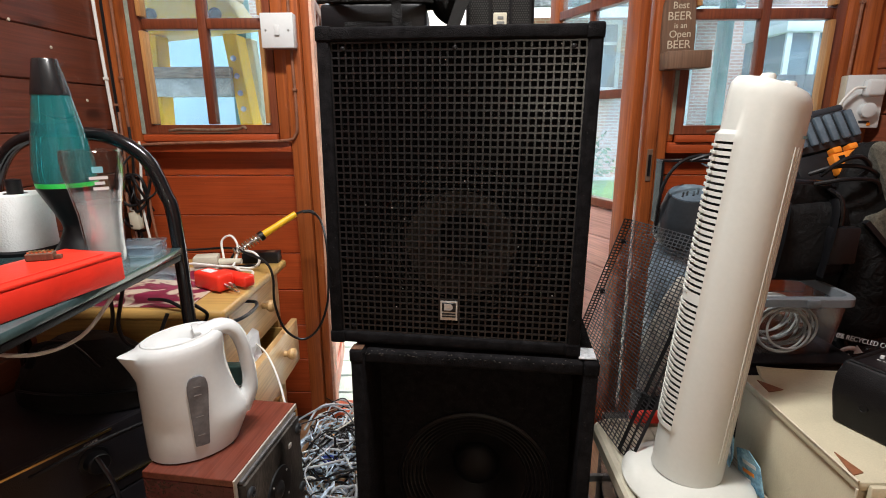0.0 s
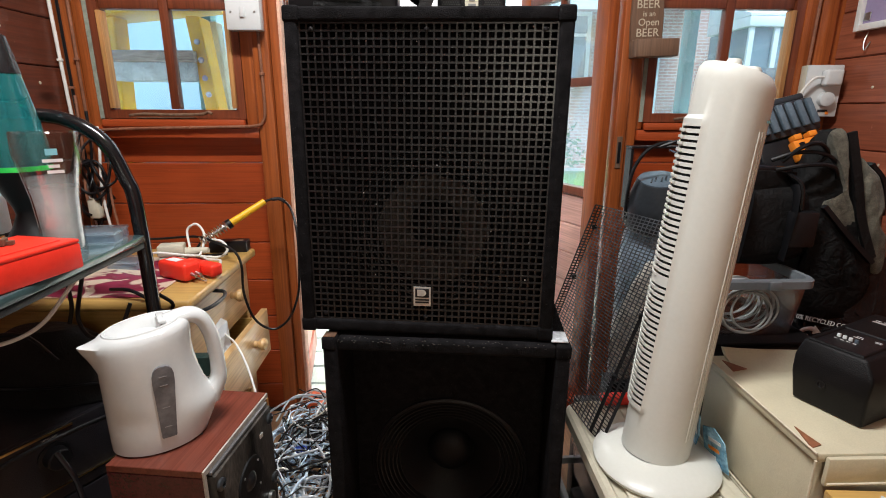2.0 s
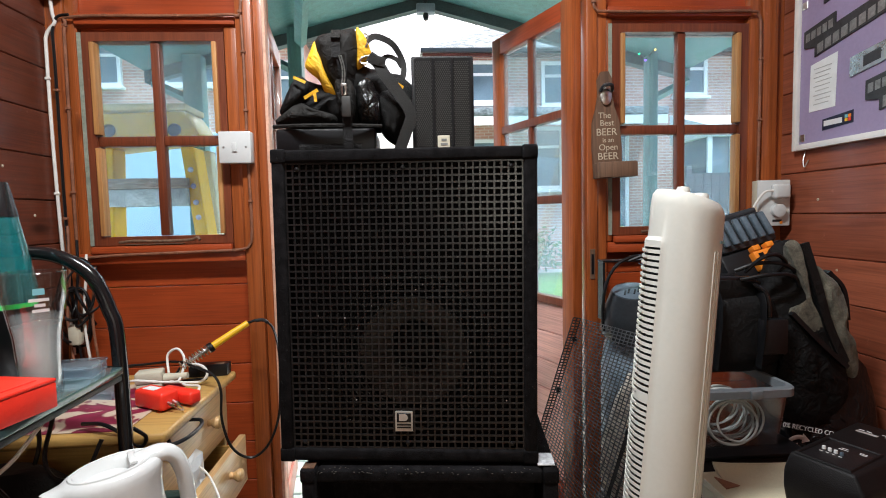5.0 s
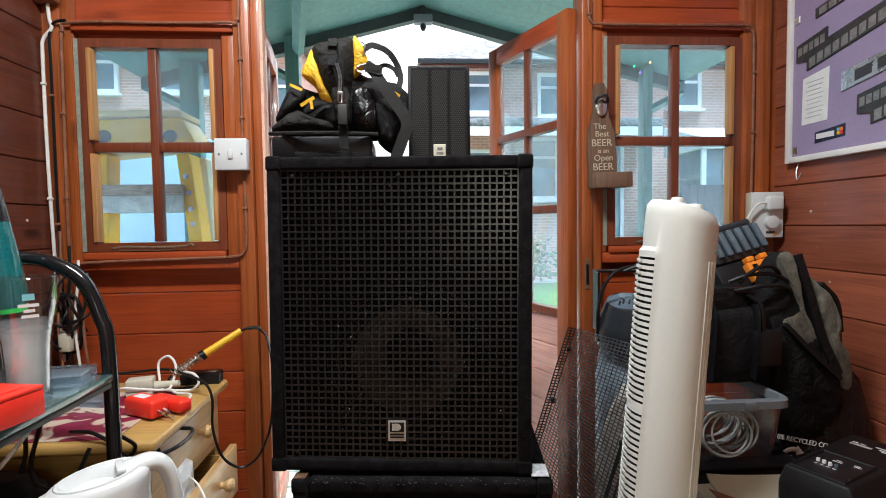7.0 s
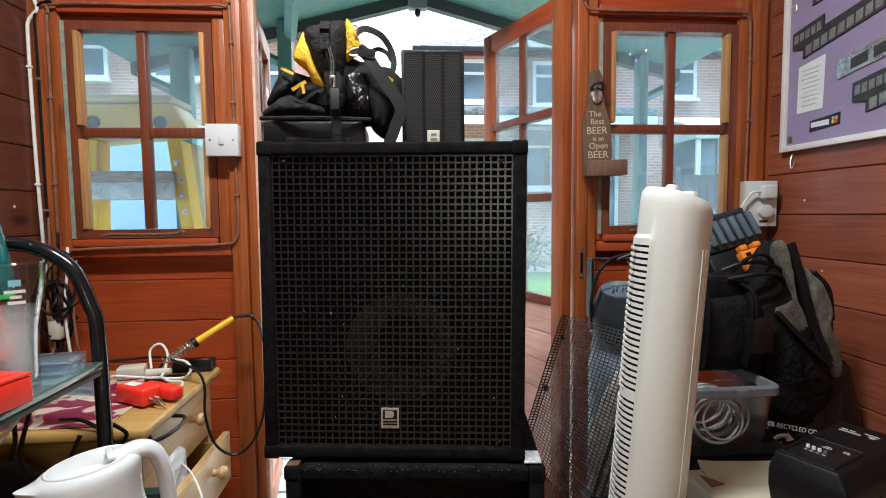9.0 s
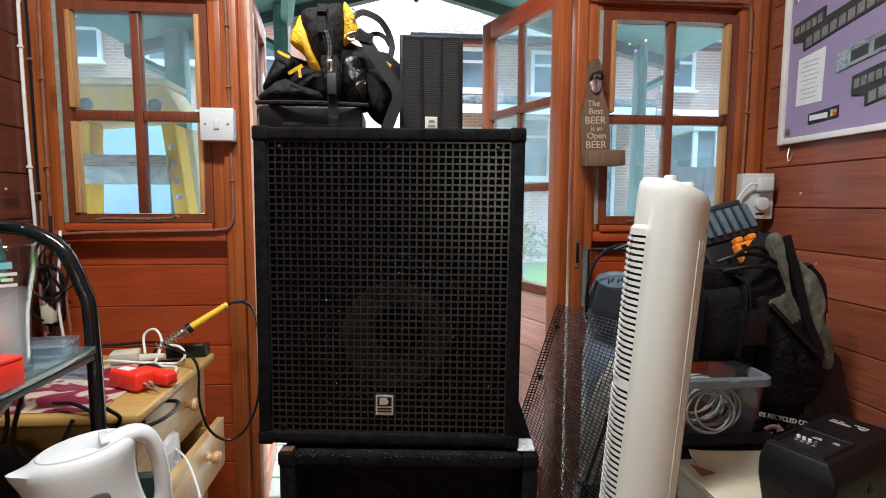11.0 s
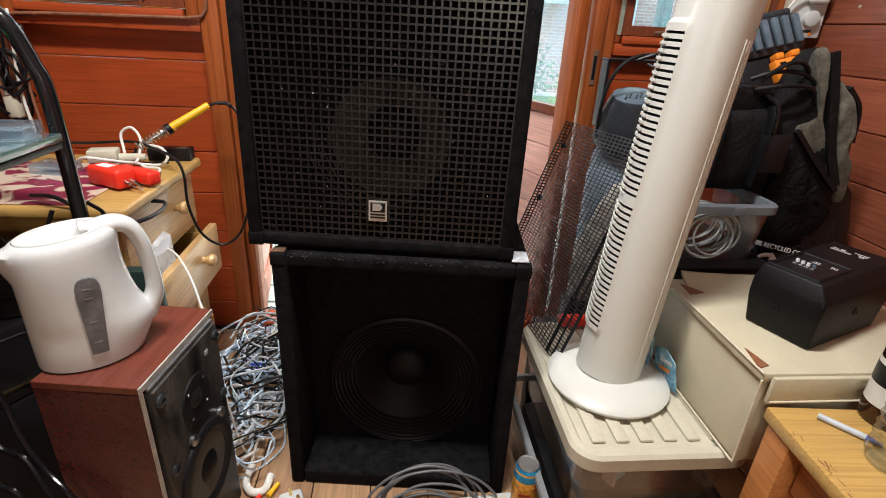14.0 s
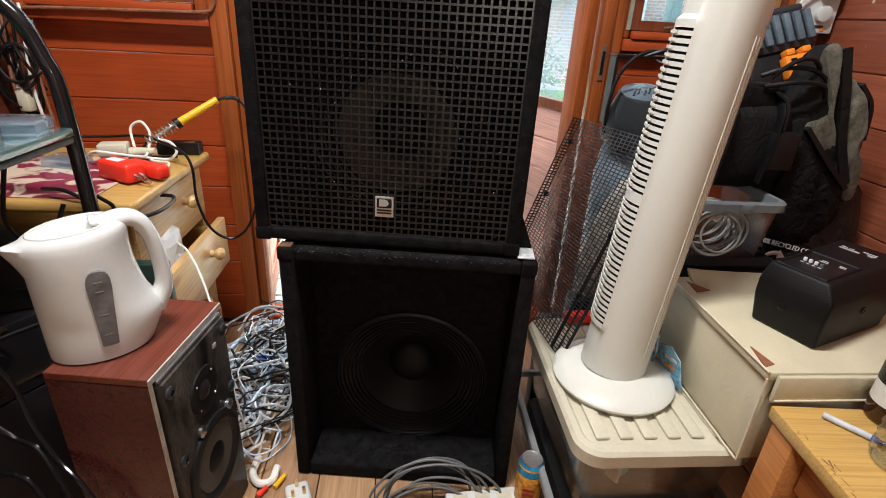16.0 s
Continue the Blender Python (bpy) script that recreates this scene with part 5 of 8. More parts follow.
def drawer(x, z0, z1, label, knobs=True):
    d = part("drawer_front", block(x - 0.018, x, 0.905, 1.258, z0, z1, 0.003), PINE, chest, label)
    part("drawer_box", block(x - 0.36, x - 0.019, 0.925, 1.238, z0 + 0.01, z0 + 0.016), PINE_T, d)
    for ya, yb in ((0.925, 0.933), (1.230, 1.238)):
        part("drawer_side", block(x - 0.36, x - 0.019, ya, yb, z0 + 0.0165, z1 - 0.02), PINE_T, d)
    for y in (1.135,) if knobs else ():
        bm = bmnew()
        lathe(bm, [(0.009, 0), (0.008, 0.008), (0.012, 0.013), (0.016, 0.020), (0.0145, 0.028), (0.008, 0.032), (0.001, 0.033)], 24, pose(x, y, (z0 + z1) / 2 + 0.012, 0, 90, 0), cap1=False)
        part("knob", bm, PINE, d, "turned wooden knob")


drawer(-0.476, 0.412, 0.548, "closed pine drawer front")
drawer(-0.430, 0.280, 0.408, "pine drawer front pulled open")
drawer(-0.478, 0.135, 0.266, "closed pine drawer front")
bm = bmnew()
sweep(bm, [(-0.462, 0.905, 0.552), (-0.452, 0.90, 0.545), (-0.435, 0.93, 0.545), (-0.432, 0.985, 0.545), (-0.445, 1.02, 0.545), (-0.470, 1.02, 0.547)], 0.004, 8)
part("towel_hoop", bm, BLACKP, chest, "bent black metal hoop")


def cloth_mat():
    m = mat("floral_oilcloth", (0.66, 0.56, 0.44), 0.35, var=0.08, scale=8, bump=0.05)
    N, L = m.node_tree.nodes, m.node_tree.links
    b = N["Principled BSDF"]
    tc, v, r = N.new("ShaderNodeTexCoord"), N.new("ShaderNodeTexNoise"), N.new("ShaderNodeValToRGB")
    v.inputs["Scale"].default_value, v.inputs["Detail"].default_value, v.inputs["Distortion"].default_value = 13, 2, 1.2
    L.new(tc.outputs["Object"], v.inputs["Vector"])
    L.new(v.outputs["Fac"], r.inputs[0])
    e = r.color_ramp.elements
    e[0].color, e[0].position = (0.16, 0.012, 0.035, 1), 0.50
    e[1].color, e[1].position = (0.55, 0.44, 0.34, 1), 0.55
    x = r.color_ramp.elements.new(0.40)
    x.color = (0.24, 0.02, 0.06, 1)
    L.new(r.outputs[0], b.inputs["Base Color"])
    return m


solid("table_mat", block(-0.885, -0.535, 0.893, 1.18, 0.5792, 0.5815, 0.001, 1), cloth_mat(), "floral maroon and cream oilcloth mat on the chest", "mat", smooth=False)

gun = thing("soldering_gun", "red plastic soldering gun lying on the chest", "soldering gun", pose(-0.535, 1.015, 0.582, 0, 0, -28))
bm = bmnew()
box(bm, -0.045, 0.045, -0.022, 0.022, 0, 0.040)
bev(bm, 0.008, 3)
part("body", bm, REDP, gun)
bm = bmnew()
box(bm, -0.03, 0.075, 0.024, 0.055, 0.002, 0.030)
bev(bm, 0.007, 3)
part("grip", bm, REDP, gun, "red pistol grip")
part("trigger", block(-0.005, 0.03, 0.0225, 0.0238, 0.012, 0.022), BLACKP, gun)
for y in (-0.006, 0.006):
    bm = bmnew()
    rod(bm, (0.0455, y, 0.016), (0.06, y, 0.013), 0.004, n=10)
    part("terminal", bm, STEEL, gun)
bm = bmnew()
sweep(bm, [(0.058, -0.006, 0.013), (0.075, -0.004, 0.006), (0.083, 0.0, 0.004), (0.075, 0.004, 0.006), (0.058, 0.006, 0.013)], 0.0014, 6)
part("tip", bm, STEEL, gun)
part("label", block(-0.028, 0.008, -0.012, 0.008, 0.0402, 0.0406), WHITEINK, gun, "worn printed label", False)

iron = thing("soldering_iron", "yellow-handled soldering iron resting in a coiled spring stand", "soldering iron")
a, b = Vector((-0.412, 1.262, 0.710)), Vector((-0.487, 1.214, 0.663))
d = (b - a).normalized()
bm = bmnew()
rod(bm, a, b, 0.0085, 0.0095, 16)
part("handle", bm, YELP, iron, "yellow handle")
bm = bmnew()
rod(bm, b + d * 0.0002, b + d * 0.012, 0.013, 0.013, 20)
part("collar", bm, BLACKP, iron, "black collar")
bm = bmnew()
rod(bm, b + d * 0.0125, b + d * 0.075, 0.0055, 0.004, 14)
part("barrel", bm, STEEL, iron, "perforated steel barrel")
bm = bmnew()
s1 = d.orthogonal().normalized()
s2 = d.cross(s1)
sweep(bm, [b + d * (0.013 + 0.0012 * k) + (s1 * math.cos(k * 0.9) + s2 * math.sin(k * 0.9)) * 0.0125 for k in range(62)], 0.0013, 6, 1, 2)
part("spring", bm, STEEL, iron, "coiled steel spring")
bm = bmnew()
sweep(bm, [b + d * 0.088, b + d * 0.10 + Vector((0, 0, -0.012)), (-0.565, 1.19, 0.583), (-0.50, 1.20, 0.583)], 0.003, 8)
part("stand_wire", bm, BLACKP, iron)

lead = thing("iron_lead", "black mains lead looping from the soldering iron over the drawers", "cable")
bm = bmnew()
sweep(bm, [a - d * 0.001, (-0.385, 1.275, 0.715), (-0.345, 1.25, 0.700), (-0.320, 1.21, 0.645), (-0.312, 1.18, 0.56), (-0.318, 1.17, 0.48), (-0.345, 1.16, 0.415), (-0.385, 1.15, 0.392), (-0.425, 1.14, 0.425), (-0.442, 1.13, 0.50),
           (-0.437, 1.12, 0.575), (-0.455, 1.13, 0.610), (-0.50, 1.15, 0.625), (-0.57, 1.19, 0.632), (-0.66, 1.20, 0.625), (-0.76, 1.20, 0.62), (-0.86, 1.21, 0.60), (-0.93, 1.25, 0.5)], 0.0032, 8)
part("lead", bm, CABLEK, lead)
bm = bmnew()
sweep(bm, [(-0.394, 1.272, 0.714), (-0.375, 1.273, 0.715), (-0.36, 1.262, 0.710)], 0.0048, 10)
part("strain_relief", bm, GREYP, lead)

bbox = thing("black_box", "small black plastic project box at the back of the chest", "box", pose(-0.505, 1.243, 0.5795, 0, 0, 3))
part("body", block(-0.052, 0.045, -0.018, 0.018, 0, 0.030, 0.002), BLACKP, bbox)
part("label", block(0.006, 0.034, -0.012, 0.006, 0.0302, 0.0306), DRIFT, bbox, "worn paper label", False)

adapt = thing("mains_adaptor", "cream mains adaptor and plug among leads on the chest", "adaptor", pose(-0.615, 1.15, 0.5795, 0, 0, 15))
part("body", block(-0.03, 0.03, -0.022, 0.022, 0.016, 0.044, 0.005), CREAMP, adapt)
part("foot", block(-0.028, 0.028, -0.02, 0.02, 0, 0.0155, 0.003), CREAMP, adapt)
bm = bmnew()
rod(bm, (0.031, 0.0, 0.02), (0.085, -0.012, 0.026), 0.013, 0.007, 16)
part("plug", bm, CREAMP, adapt)
wires = thing("white_lead", "white mains leads tangled on the chest", "cable")
bm = bmnew()
sweep(bm, [(-0.56, 1.13, 0.600), (-0.53, 1.15, 0.59), (-0.50, 1.16, 0.588), (-0.485, 1.165, 0.605), (-0.50, 1.17, 0.625), (-0.54, 1.18, 0.625), (-0.56, 1.17, 0.60), (-0.53, 1.14, 0.588), (-0.49, 1.12, 0.590), (-0.48, 1.10, 0.588), (-0.485, 1.08, 0.583)], 0.0032, 8)
part("lead", bm, CABLEW, wires)
bm = bmnew()
sweep(bm, [(-0.66, 1.12, 0.60), (-0.63, 1.10, 0.615), (-0.59, 1.10, 0.612), (-0.55, 1.12, 0.602), (-0.545, 1.15, 0.60), (-0.545, 1.18, 0.64), (-0.565, 1.19, 0.665), (-0.59, 1.19, 0.65), (-0.58, 1.17, 0.61)], 0.003, 8)
part("lead", bm, CABLEW, wires)
copy_thing(tray, pose(-0.690, 1.10, 0.582, 0, 0, -10))
part("brass_tab", block(-0.553, -0.545, 1.17, 1.178, 0.59, 0.625, 0.001, 1), GOLD, wires, "brass terminal")

bagw = thing("plastic_bag", "crumpled white carrier bag in the open drawer", "bag")
bm = bmnew()
R = random.Random(8)
loops = []
for k in range(7):
    z = 0.30 + k * 0.026
    loops.append([(-0.475 + (0.035 - 0.003 * k) * math.cos(i * 0.5236) * (1 + R.uniform(-0.35, 0.35)), 1.02 + (0.075 - 0.006 * k) * math.sin(i * 0.5236) * (1 + R.uniform(-0.25, 0.25)), z + R.uniform(-0.01, 0.01)) for i in range(12)])
rings(bm, loops)
part("bag", bm, mat("white_polythene", (0.74, 0.77, 0.80), 0.3, var=0.06, bump=0.1), bagw, "", False)

gcase = thing("green_case", "dark green upright case with a steel catch beside the drawers", "case", pose(-0.436, 0.855, 0))
part("body", block(-0.034, 0.034, -0.012, 0.014, 0, 0.470, 0.004), mat("dark_green_leathercloth", (0.012, 0.028, 0.024), 0.45, var=0.3, scale=30, bump=0.5), gcase)
part("catch", block(0.012, 0.030, -0.0165, -0.0122, 0.385, 0.430, 0.0015, 1), STEEL, gcase, "steel catch")
part("catch", block(0.016, 0.026, -0.020, -0.0167, 0.395, 0.412, 0.001, 1), CHROME, gcase)

cushion = thing("black_bag", "soft black bag slumped on the amplifier below the rack", "bag")
R = random.Random(5)
bm = bmnew()
loops = []
for k in range(9):
    f = k / 8
    z, r = 0.4335 + 0.125 * f, math.cos(f * 1.45) ** 0.5
    loops.append([(-0.69 + 0.15 * r * math.cos(i * 0.2618) * (1 + R.uniform(-0.03, 0.03)), 0.80 + 0.075 * r * math.sin(i * 0.2618), z) for i in range(24)])
rings(bm, loops)
part("bag", bm, FABRIC, cushion)
bm = bmnew()
sweep(bm, [(-0.80, 0.745, 0.47), (-0.72, 0.724, 0.475), (-0.64, 0.726, 0.475), (-0.57, 0.752, 0.47)], 0.004, 6, 0.5, 6)
part("zip", bm, CABLEK, cushion, "black zip")
bm = bmnew()
sweep(bm, [(-0.76, 0.74, 0.52), (-0.73, 0.735, 0.565), (-0.67, 0.735, 0.57), (-0.63, 0.742, 0.52)], 0.007, 8, 0.4, 6)
part("handle", bm, CABLEK, cushion, "black carrying handle")
loose = thing("loose_leads", "black and white leads hanging under the rack shelf", "cables")
for pts, c in (([(-0.80, 0.60, 0.70), (-0.74, 0.62, 0.62), (-0.68, 0.66, 0.585), (-0.62, 0.70, 0.60), (-0.58, 0.74, 0.66), (-0.56, 0.78, 0.705)], CABLEW),
               ([(-0.585, 0.80, 0.705), (-0.60, 0.79, 0.64), (-0.612, 0.785, 0.58), (-0.59, 0.78, 0.545), (-0.55, 0.79, 0.55), (-0.53, 0.81, 0.60)], CABLEK),
               ([(-0.60, 0.82, 0.70), (-0.625, 0.80, 0.66), (-0.63, 0.80, 0.60), (-0.64, 0.80, 0.565)], CABLEK),
               ([(-0.50, 0.855, 0.60), (-0.485, 0.87, 0.575), (-0.50, 0.875, 0.555), (-0.53, 0.875, 0.58), (-0.57, 0.88, 0.60), (-0.62, 0.90, 0.595)], CABLEK),
               ([(-0.62, 0.55, 0.437), (-0.56, 0.62, 0.45), (-0.50, 0.70, 0.445), (-0.44, 0.76, 0.40), (-0.40, 0.80, 0.30), (-0.37, 0.84, 0.18)], CABLEK)):
    bm = bmnew()
    sweep(bm, pts, 0.0036, 8)
    part("lead", bm, c, loose)
klead = thing("kettle_lead", "thin white lead trailing beside the loudspeaker", "cable")
bm = bmnew()
sweep(bm, [(-0.455, 1.02, 0.44), (-0.41, 0.97, 0.435), (-0.36, 0.90, 0.40), (-0.32, 0.84, 0.31), (-0.30, 0.82, 0.18), (-0.28, 0.82, 0.05), (-0.25, 0.84, 0.006)], 0.0022, 8)
part("lead", bm, CABLEW, klead)
floorlead = thing("glossy_leads", "glossy black leads looping in front of the hi-fi units", "cables")
for pts in ([(-0.56, 0.61, 0.43), (-0.531, 0.60, 0.385), (-0.507, 0.58, 0.328), (-0.472, 0.56, 0.28), (-0.431, 0.54, 0.243), (-0.40, 0.53, 0.16), (-0.39, 0.53, 0.05), (-0.40, 0.52, 0.006)],
            [(-0.58, 0.585, 0.34), (-0.54, 0.58, 0.306), (-0.505, 0.57, 0.296), (-0.475, 0.55, 0.265), (-0.445, 0.53, 0.20), (-0.43, 0.52, 0.10), (-0.43, 0.51, 0.006)],
            [(-0.57, 0.56, 0.25), (-0.53, 0.55, 0.262), (-0.50, 0.54, 0.245), (-0.48, 0.53, 0.18), (-0.47, 0.52, 0.006)]):
    bm = bmnew()
    sweep(bm, pts, 0.0042, 10)
    part("lead", bm, mat("glossy_black_cable", (0.006, 0.006, 0.007), 0.15, var=0.1, bump=0), floorlead)

# ---- tubs, storage cube and table beside the stack ----
LIDC = CREAMP


def rounded_rect(x0, x1, y0, y1, r, n=5):
    pts = []
    for cx, cy, a0 in ((x1 - r, y1 - r, 0), (x0 + r, y1 - r, 90), (x0 + r, y0 + r, 180), (x1 - r, y0 + r, 270)):
        for k in range(n + 1):
            a = radians(a0 + 90 * k / n)
            pts.append((cx + r * math.cos(a), cy + r * math.sin(a)))
    return pts


def tub_shell(x0, x1, y0, y1, z0, z1, taper, r=0.03, t=0.003):
    """An open-topped tapered tub wall with thickness."""
    bm = bmnew()
    lo = rounded_rect(x0 + taper, x1 - taper, y0 + taper, y1 - taper, r)
    hi = rounded_rect(x0, x1, y0, y1, r)
    li = rounded_rect(x0 + taper + t, x1 - taper - t, y0 + taper + t, y1 - taper - t, r)
    hh = rounded_rect(x0 + t, x1 - t, y0 + t, y1 - t, r)
    rings(bm, [[(x, y, z0) for x, y in lo], [(x, y, z1) for x, y in hi], [(x, y, z1) for x, y in hh], [(x, y, z0 + t) for x, y in li]])
    return bm


def rim(x0, x1, y0, y1, z0, z1, o, r=0.03):
    bm = bmnew()
    a, b = rounded_rect(x0 - o, x1 + o, y0 - o, y1 + o, r + o), rounded_rect(x0 + 0.004, x1 - 0.004, y0 + 0.004, y1 - 0.004, r)
    rings(bm, [[(x, y, z0) for x, y in a], [(x, y, z1 - 0.003) for x, y in a], [(x * 0.0 + x, y, z1) for x, y in rounded_rect(x0 - o + 0.003, x1 + o - 0.003, y0 - o + 0.003, y1 + o - 0.003, r + o)],
               [(x, y, z1) for x, y in b], [(x, y, z0) for x, y in b]], closed=True)
    return bm


crate = thing("grey_tub", "grey plastic storage tub under another tub", "storage tub")
part("body", tub_shell(0.322, 0.650, 0.56, 0.96, 0.001, 0.115, 0.015), CLEAR, crate)
part("rim", rim(0.322, 0.650, 0.56, 0.96, 0.116, 0.132, 0.008), mat("grey_plastic", (0.20, 0.21, 0.22), 0.4, var=0.12), crate, "grey plastic rim")
part("clothing", block(0.35, 0.62, 0.60, 0.92, 0.006, 0.09, 0.02), FABRIC, crate, "dark clothing inside")
tub = thing("storage_tub", "clear plastic storage tub with a ribbed cream lid", "storage tub")
part("body", tub_shell(0.345, 0.635, 0.560, 0.94, 0.1325, 0.272, 0.014), CLEAR, tub)
bm = bmnew()
outer, top_ = rounded_rect(0.333, 0.650, 0.541, 0.955, 0.045, 8), rounded_rect(0.339, 0.644, 0.547, 0.949, 0.040, 8)
inn, inn2 = rounded_rect(0.350, 0.633, 0.560, 0.937, 0.032, 8), rounded_rect(0.356, 0.627, 0.566, 0.931, 0.028, 8)
rings(bm, [[(x, y, 0.262) for x, y in outer], [(x, y, 0.286) for x, y in outer], [(x, y, 0.2915) for x, y in top_], [(x, y, 0.2915) for x, y in inn], [(x, y, 0.2855) for x, y in inn2]], True, True)
lidp = part("lid", bm, LIDC, tub, "cream ribbed lid")
for k in range(6):
    x = 0.372 + k * 0.042
    part("rib", block(x, x + 0.024, 0.578, 0.918, 0.2857, 0.2922, 0.003), LIDC, lidp)
R = random.Random(12)
part("cloth_bundle", block(0.372, 0.60, 0.60, 0.90, 0.137, 0.20, 0.025), mat("dark_cloth", (0.03, 0.02, 0.022), 0.9, var=0.6, scale=25, bump=0.8), tub, "dark bundled cloth")
for k in range(3):
    x, y = R.uniform(0.385, 0.50), R.uniform(0.590, 0.62)
    part("packet", block(-0.016, 0.016, -0.004, 0.004, -0.022, 0.022, 0.003, 1), (WHITEP, CREAMP, PALETEAL)[k % 3], tub, "small packet", True, pose(x, y, 0.20, R.uniform(-30, 30), R.uniform(-40, 40), R.uniform(0, 180)))

cube = thing("storage_cube", "cream leatherette folding storage cube with brown corner tabs", "storage box")
part("body", block(0.586, 0.958, 0.526, 0.822, 0.294, 0.455, 0.006), VINYL, cube)
part("lid", block(0.580, 0.964, 0.521, 0.826, 0.4555, 0.471, 0.004), VINYL, cube, "padded cream lid")
bm = bmnew()
rings(bm, [[(x, 0.752 + lift, 0.4713), (x, 0.770 + lift, 0.4725), (x, 0.784 + lift, 0.4770), (x, 0.794 + lift, 0.4835), (x, 0.802 + lift, 0.4915 - drop), (x, 0.807 + lift, 0.4905 - drop), (x, 0.800 + lift, 0.4800), (x, 0.788 + lift, 0.4716)]
           for x, lift, drop in ((0.612, 0.022, 0.002), (0.64, 0.012, 0.001), (0.70, 0.003, 0.0), (0.78, 0.0, 0.001), (0.90, 0.002, 0.002))])
part("back_flap", bm, VINYL, cube, "raised cream back flap")
part("lid_flap", block(0.592, 0.962, 0.512, 0.5205, 0.422, 0.4685, 0.003), VINYL, cube, "stitched cream front flap")
STITCH = mat("cream_piping", (0.60, 0.54, 0.42), 0.6, var=0.1, scale=60)
for p in ([(0.581, 0.522, 0.298), (0.5795, 0.521, 0.46)], [(0.5795, 0.521, 0.4715), (0.5795, 0.822, 0.4715)], [(0.583, 0.526, 0.296), (0.583, 0.818, 0.296)], [(0.5945, 0.5115, 0.427), (0.96, 0.5115, 0.427)]):
    bm = bmnew()
    rod(bm, p[0], p[1], 0.0018, n=8)
    part("piping", bm, STITCH, cube, "stitched seam")
LEATH = mat("brown_leather_tab", (0.22, 0.085, 0.04), 0.55, var=0.2, scale=40)
for tri in (((0.601, 0.802), (0.598, 0.759), (0.629, 0.767)), ((0.592, 0.586), (0.581, 0.534), (0.600, 0.540))):
    bm = bmnew()
    rings(bm, [[(x, y, z) for x, y in tri] for z in (0.4708, 0.4728)])
    bmesh.ops.recalc_face_normals(bm, faces=bm.faces[:])
    part("corner_tab", bm, LEATH, cube, "brown leather corner tab", False)

BLUEC = mat("printed_blue_card", (0.03, 0.26, 0.50), 0.35, var=0.5, scale=35, bump=0, col2=(0.3, 0.5, 0.6))
card = thing("torn_card", "torn blue printed drinks card beside the cube", "card", pose(0.571, 0.715, 0.293, -8, 12, 96))
bm = bmnew()
prof = [(-0.030, 0), (0.022, 0), (0.034, 0.028), (0.03, 0.072), (-0.004, 0.080), (-0.03, 0.06)]
rings(bm, [[Vector((x, 0, z)) for x, z in prof], [Vector((x, 0.002, z)) for x, z in prof]])
part("card", bm, BLUEC, card, "", False)
for x, z, w in ((-0.02, 0.05, 0.035), (-0.012, 0.032, 0.03), (0.0, 0.015, 0.02)):
    part("printed_bar", block(x, x + w, 0.0022, 0.003, z, z + 0.007), (WHITEINK, ORANGE, WHITEINK)[int(z * 50) % 3], card, "", False)
    part("printed_bar", block(x, x + w, -0.001, -0.0002, z, z + 0.007), (WHITEINK, ORANGE, WHITEINK)[int(z * 50) % 3], card, "", False)
card2 = copy_thing(card, pose(0.556, 0.79, 0.293, 4, -16, 70))

table = thing("pine_table", "worn pine table with a lacquered top", "table", pose(0.592, 0.5105, 0, 0, 0, -4))
part("top", block(0.0, 0.56, -0.50, 0.0, 0.399, 0.4205, 0.003), PINE_T, table, "scratched lacquered top")
part("apron", block(0.03, 0.048, -0.46, -0.06, 0.315, 0.3985, 0.002), timber("orange_pine", (0.50, 0.20, 0.06), (0.3, 0.1, 0.03), 1, 0.4), table)
part("apron", block(0.0485, 0.50, -0.058, -0.040, 0.315, 0.3985, 0.002), MATS["orange_pine"], table)
for x in (0.004, 0.50):
    for y in (-0.058, -0.49):
        part("leg", block(x, x + 0.044, y, y + 0.05, 0, 0.3985, 0.004), MATS["orange_pine"], table)

R = random.Random(71)
bm = bmnew()
for k in range(34):
    near = R.random() < 0.8
    x, y = (R.uniform(0.003, 0.02) if near else R.uniform(0.03, 0.3)), R.uniform(-0.45, -0.004)
    w, d, a = R.uniform(0.0006, 0.0022), R.uniform(0.002, 0.016), R.uniform(-0.5, 0.5)
    box(bm, -w / 2, w / 2, -d / 2, d / 2, 0.4206, 0.4209, pose(x, y, 0, 0, 0, math.degrees(a)))
sc = part("wear_mark", bm, mat("dark_worn_wood", (0.26, 0.13, 0.045), 0.7, var=0.4, scale=60), table, "dark scratches and chipped edge", False)
sc["kind"] = "stuff"

pen = thing("pen", "grey ballpoint pen lying on the table", "pen")
a, b = Vector((0.651, 0.484, 0.4255)), Vector((0.698, 0.425, 0.4255))
bm = bmnew()
rod(bm, a, a + (b - a) * 0.75, 0.0045, n=12)
part("barrel", bm, CABLEG, pen)
bm = bmnew()
rod(bm, a + (b - a) * 0.751, b, 0.0045, 0.0015, 12)
part("tip", bm, mat("blue_pen_plastic", (0.04, 0.09, 0.3), 0.3), pen)
beer = thing("beer_bottle", "brown glass bottle with a black and white label", "bottle", pose(0.752, 0.478, 0.421))
bm = bmnew()
lathe(bm, [(0.030, 0), (0.033, 0.004), (0.033, 0.13), (0.028, 0.155), (0.015, 0.19), (0.013, 0.23), (0.001, 0.231)], 36, cap1=False)
part("bottle", bm, mat("brown_bottle_glass", (0.06, 0.02, 0.006), 0.05, var=0.1, trans=0.5, coat=0.5, bump=0), beer)
bm = bmnew()
lathe(bm, [(0.0334, 0.03), (0.0334, 0.10)], 36, cap0=False, cap1=False)
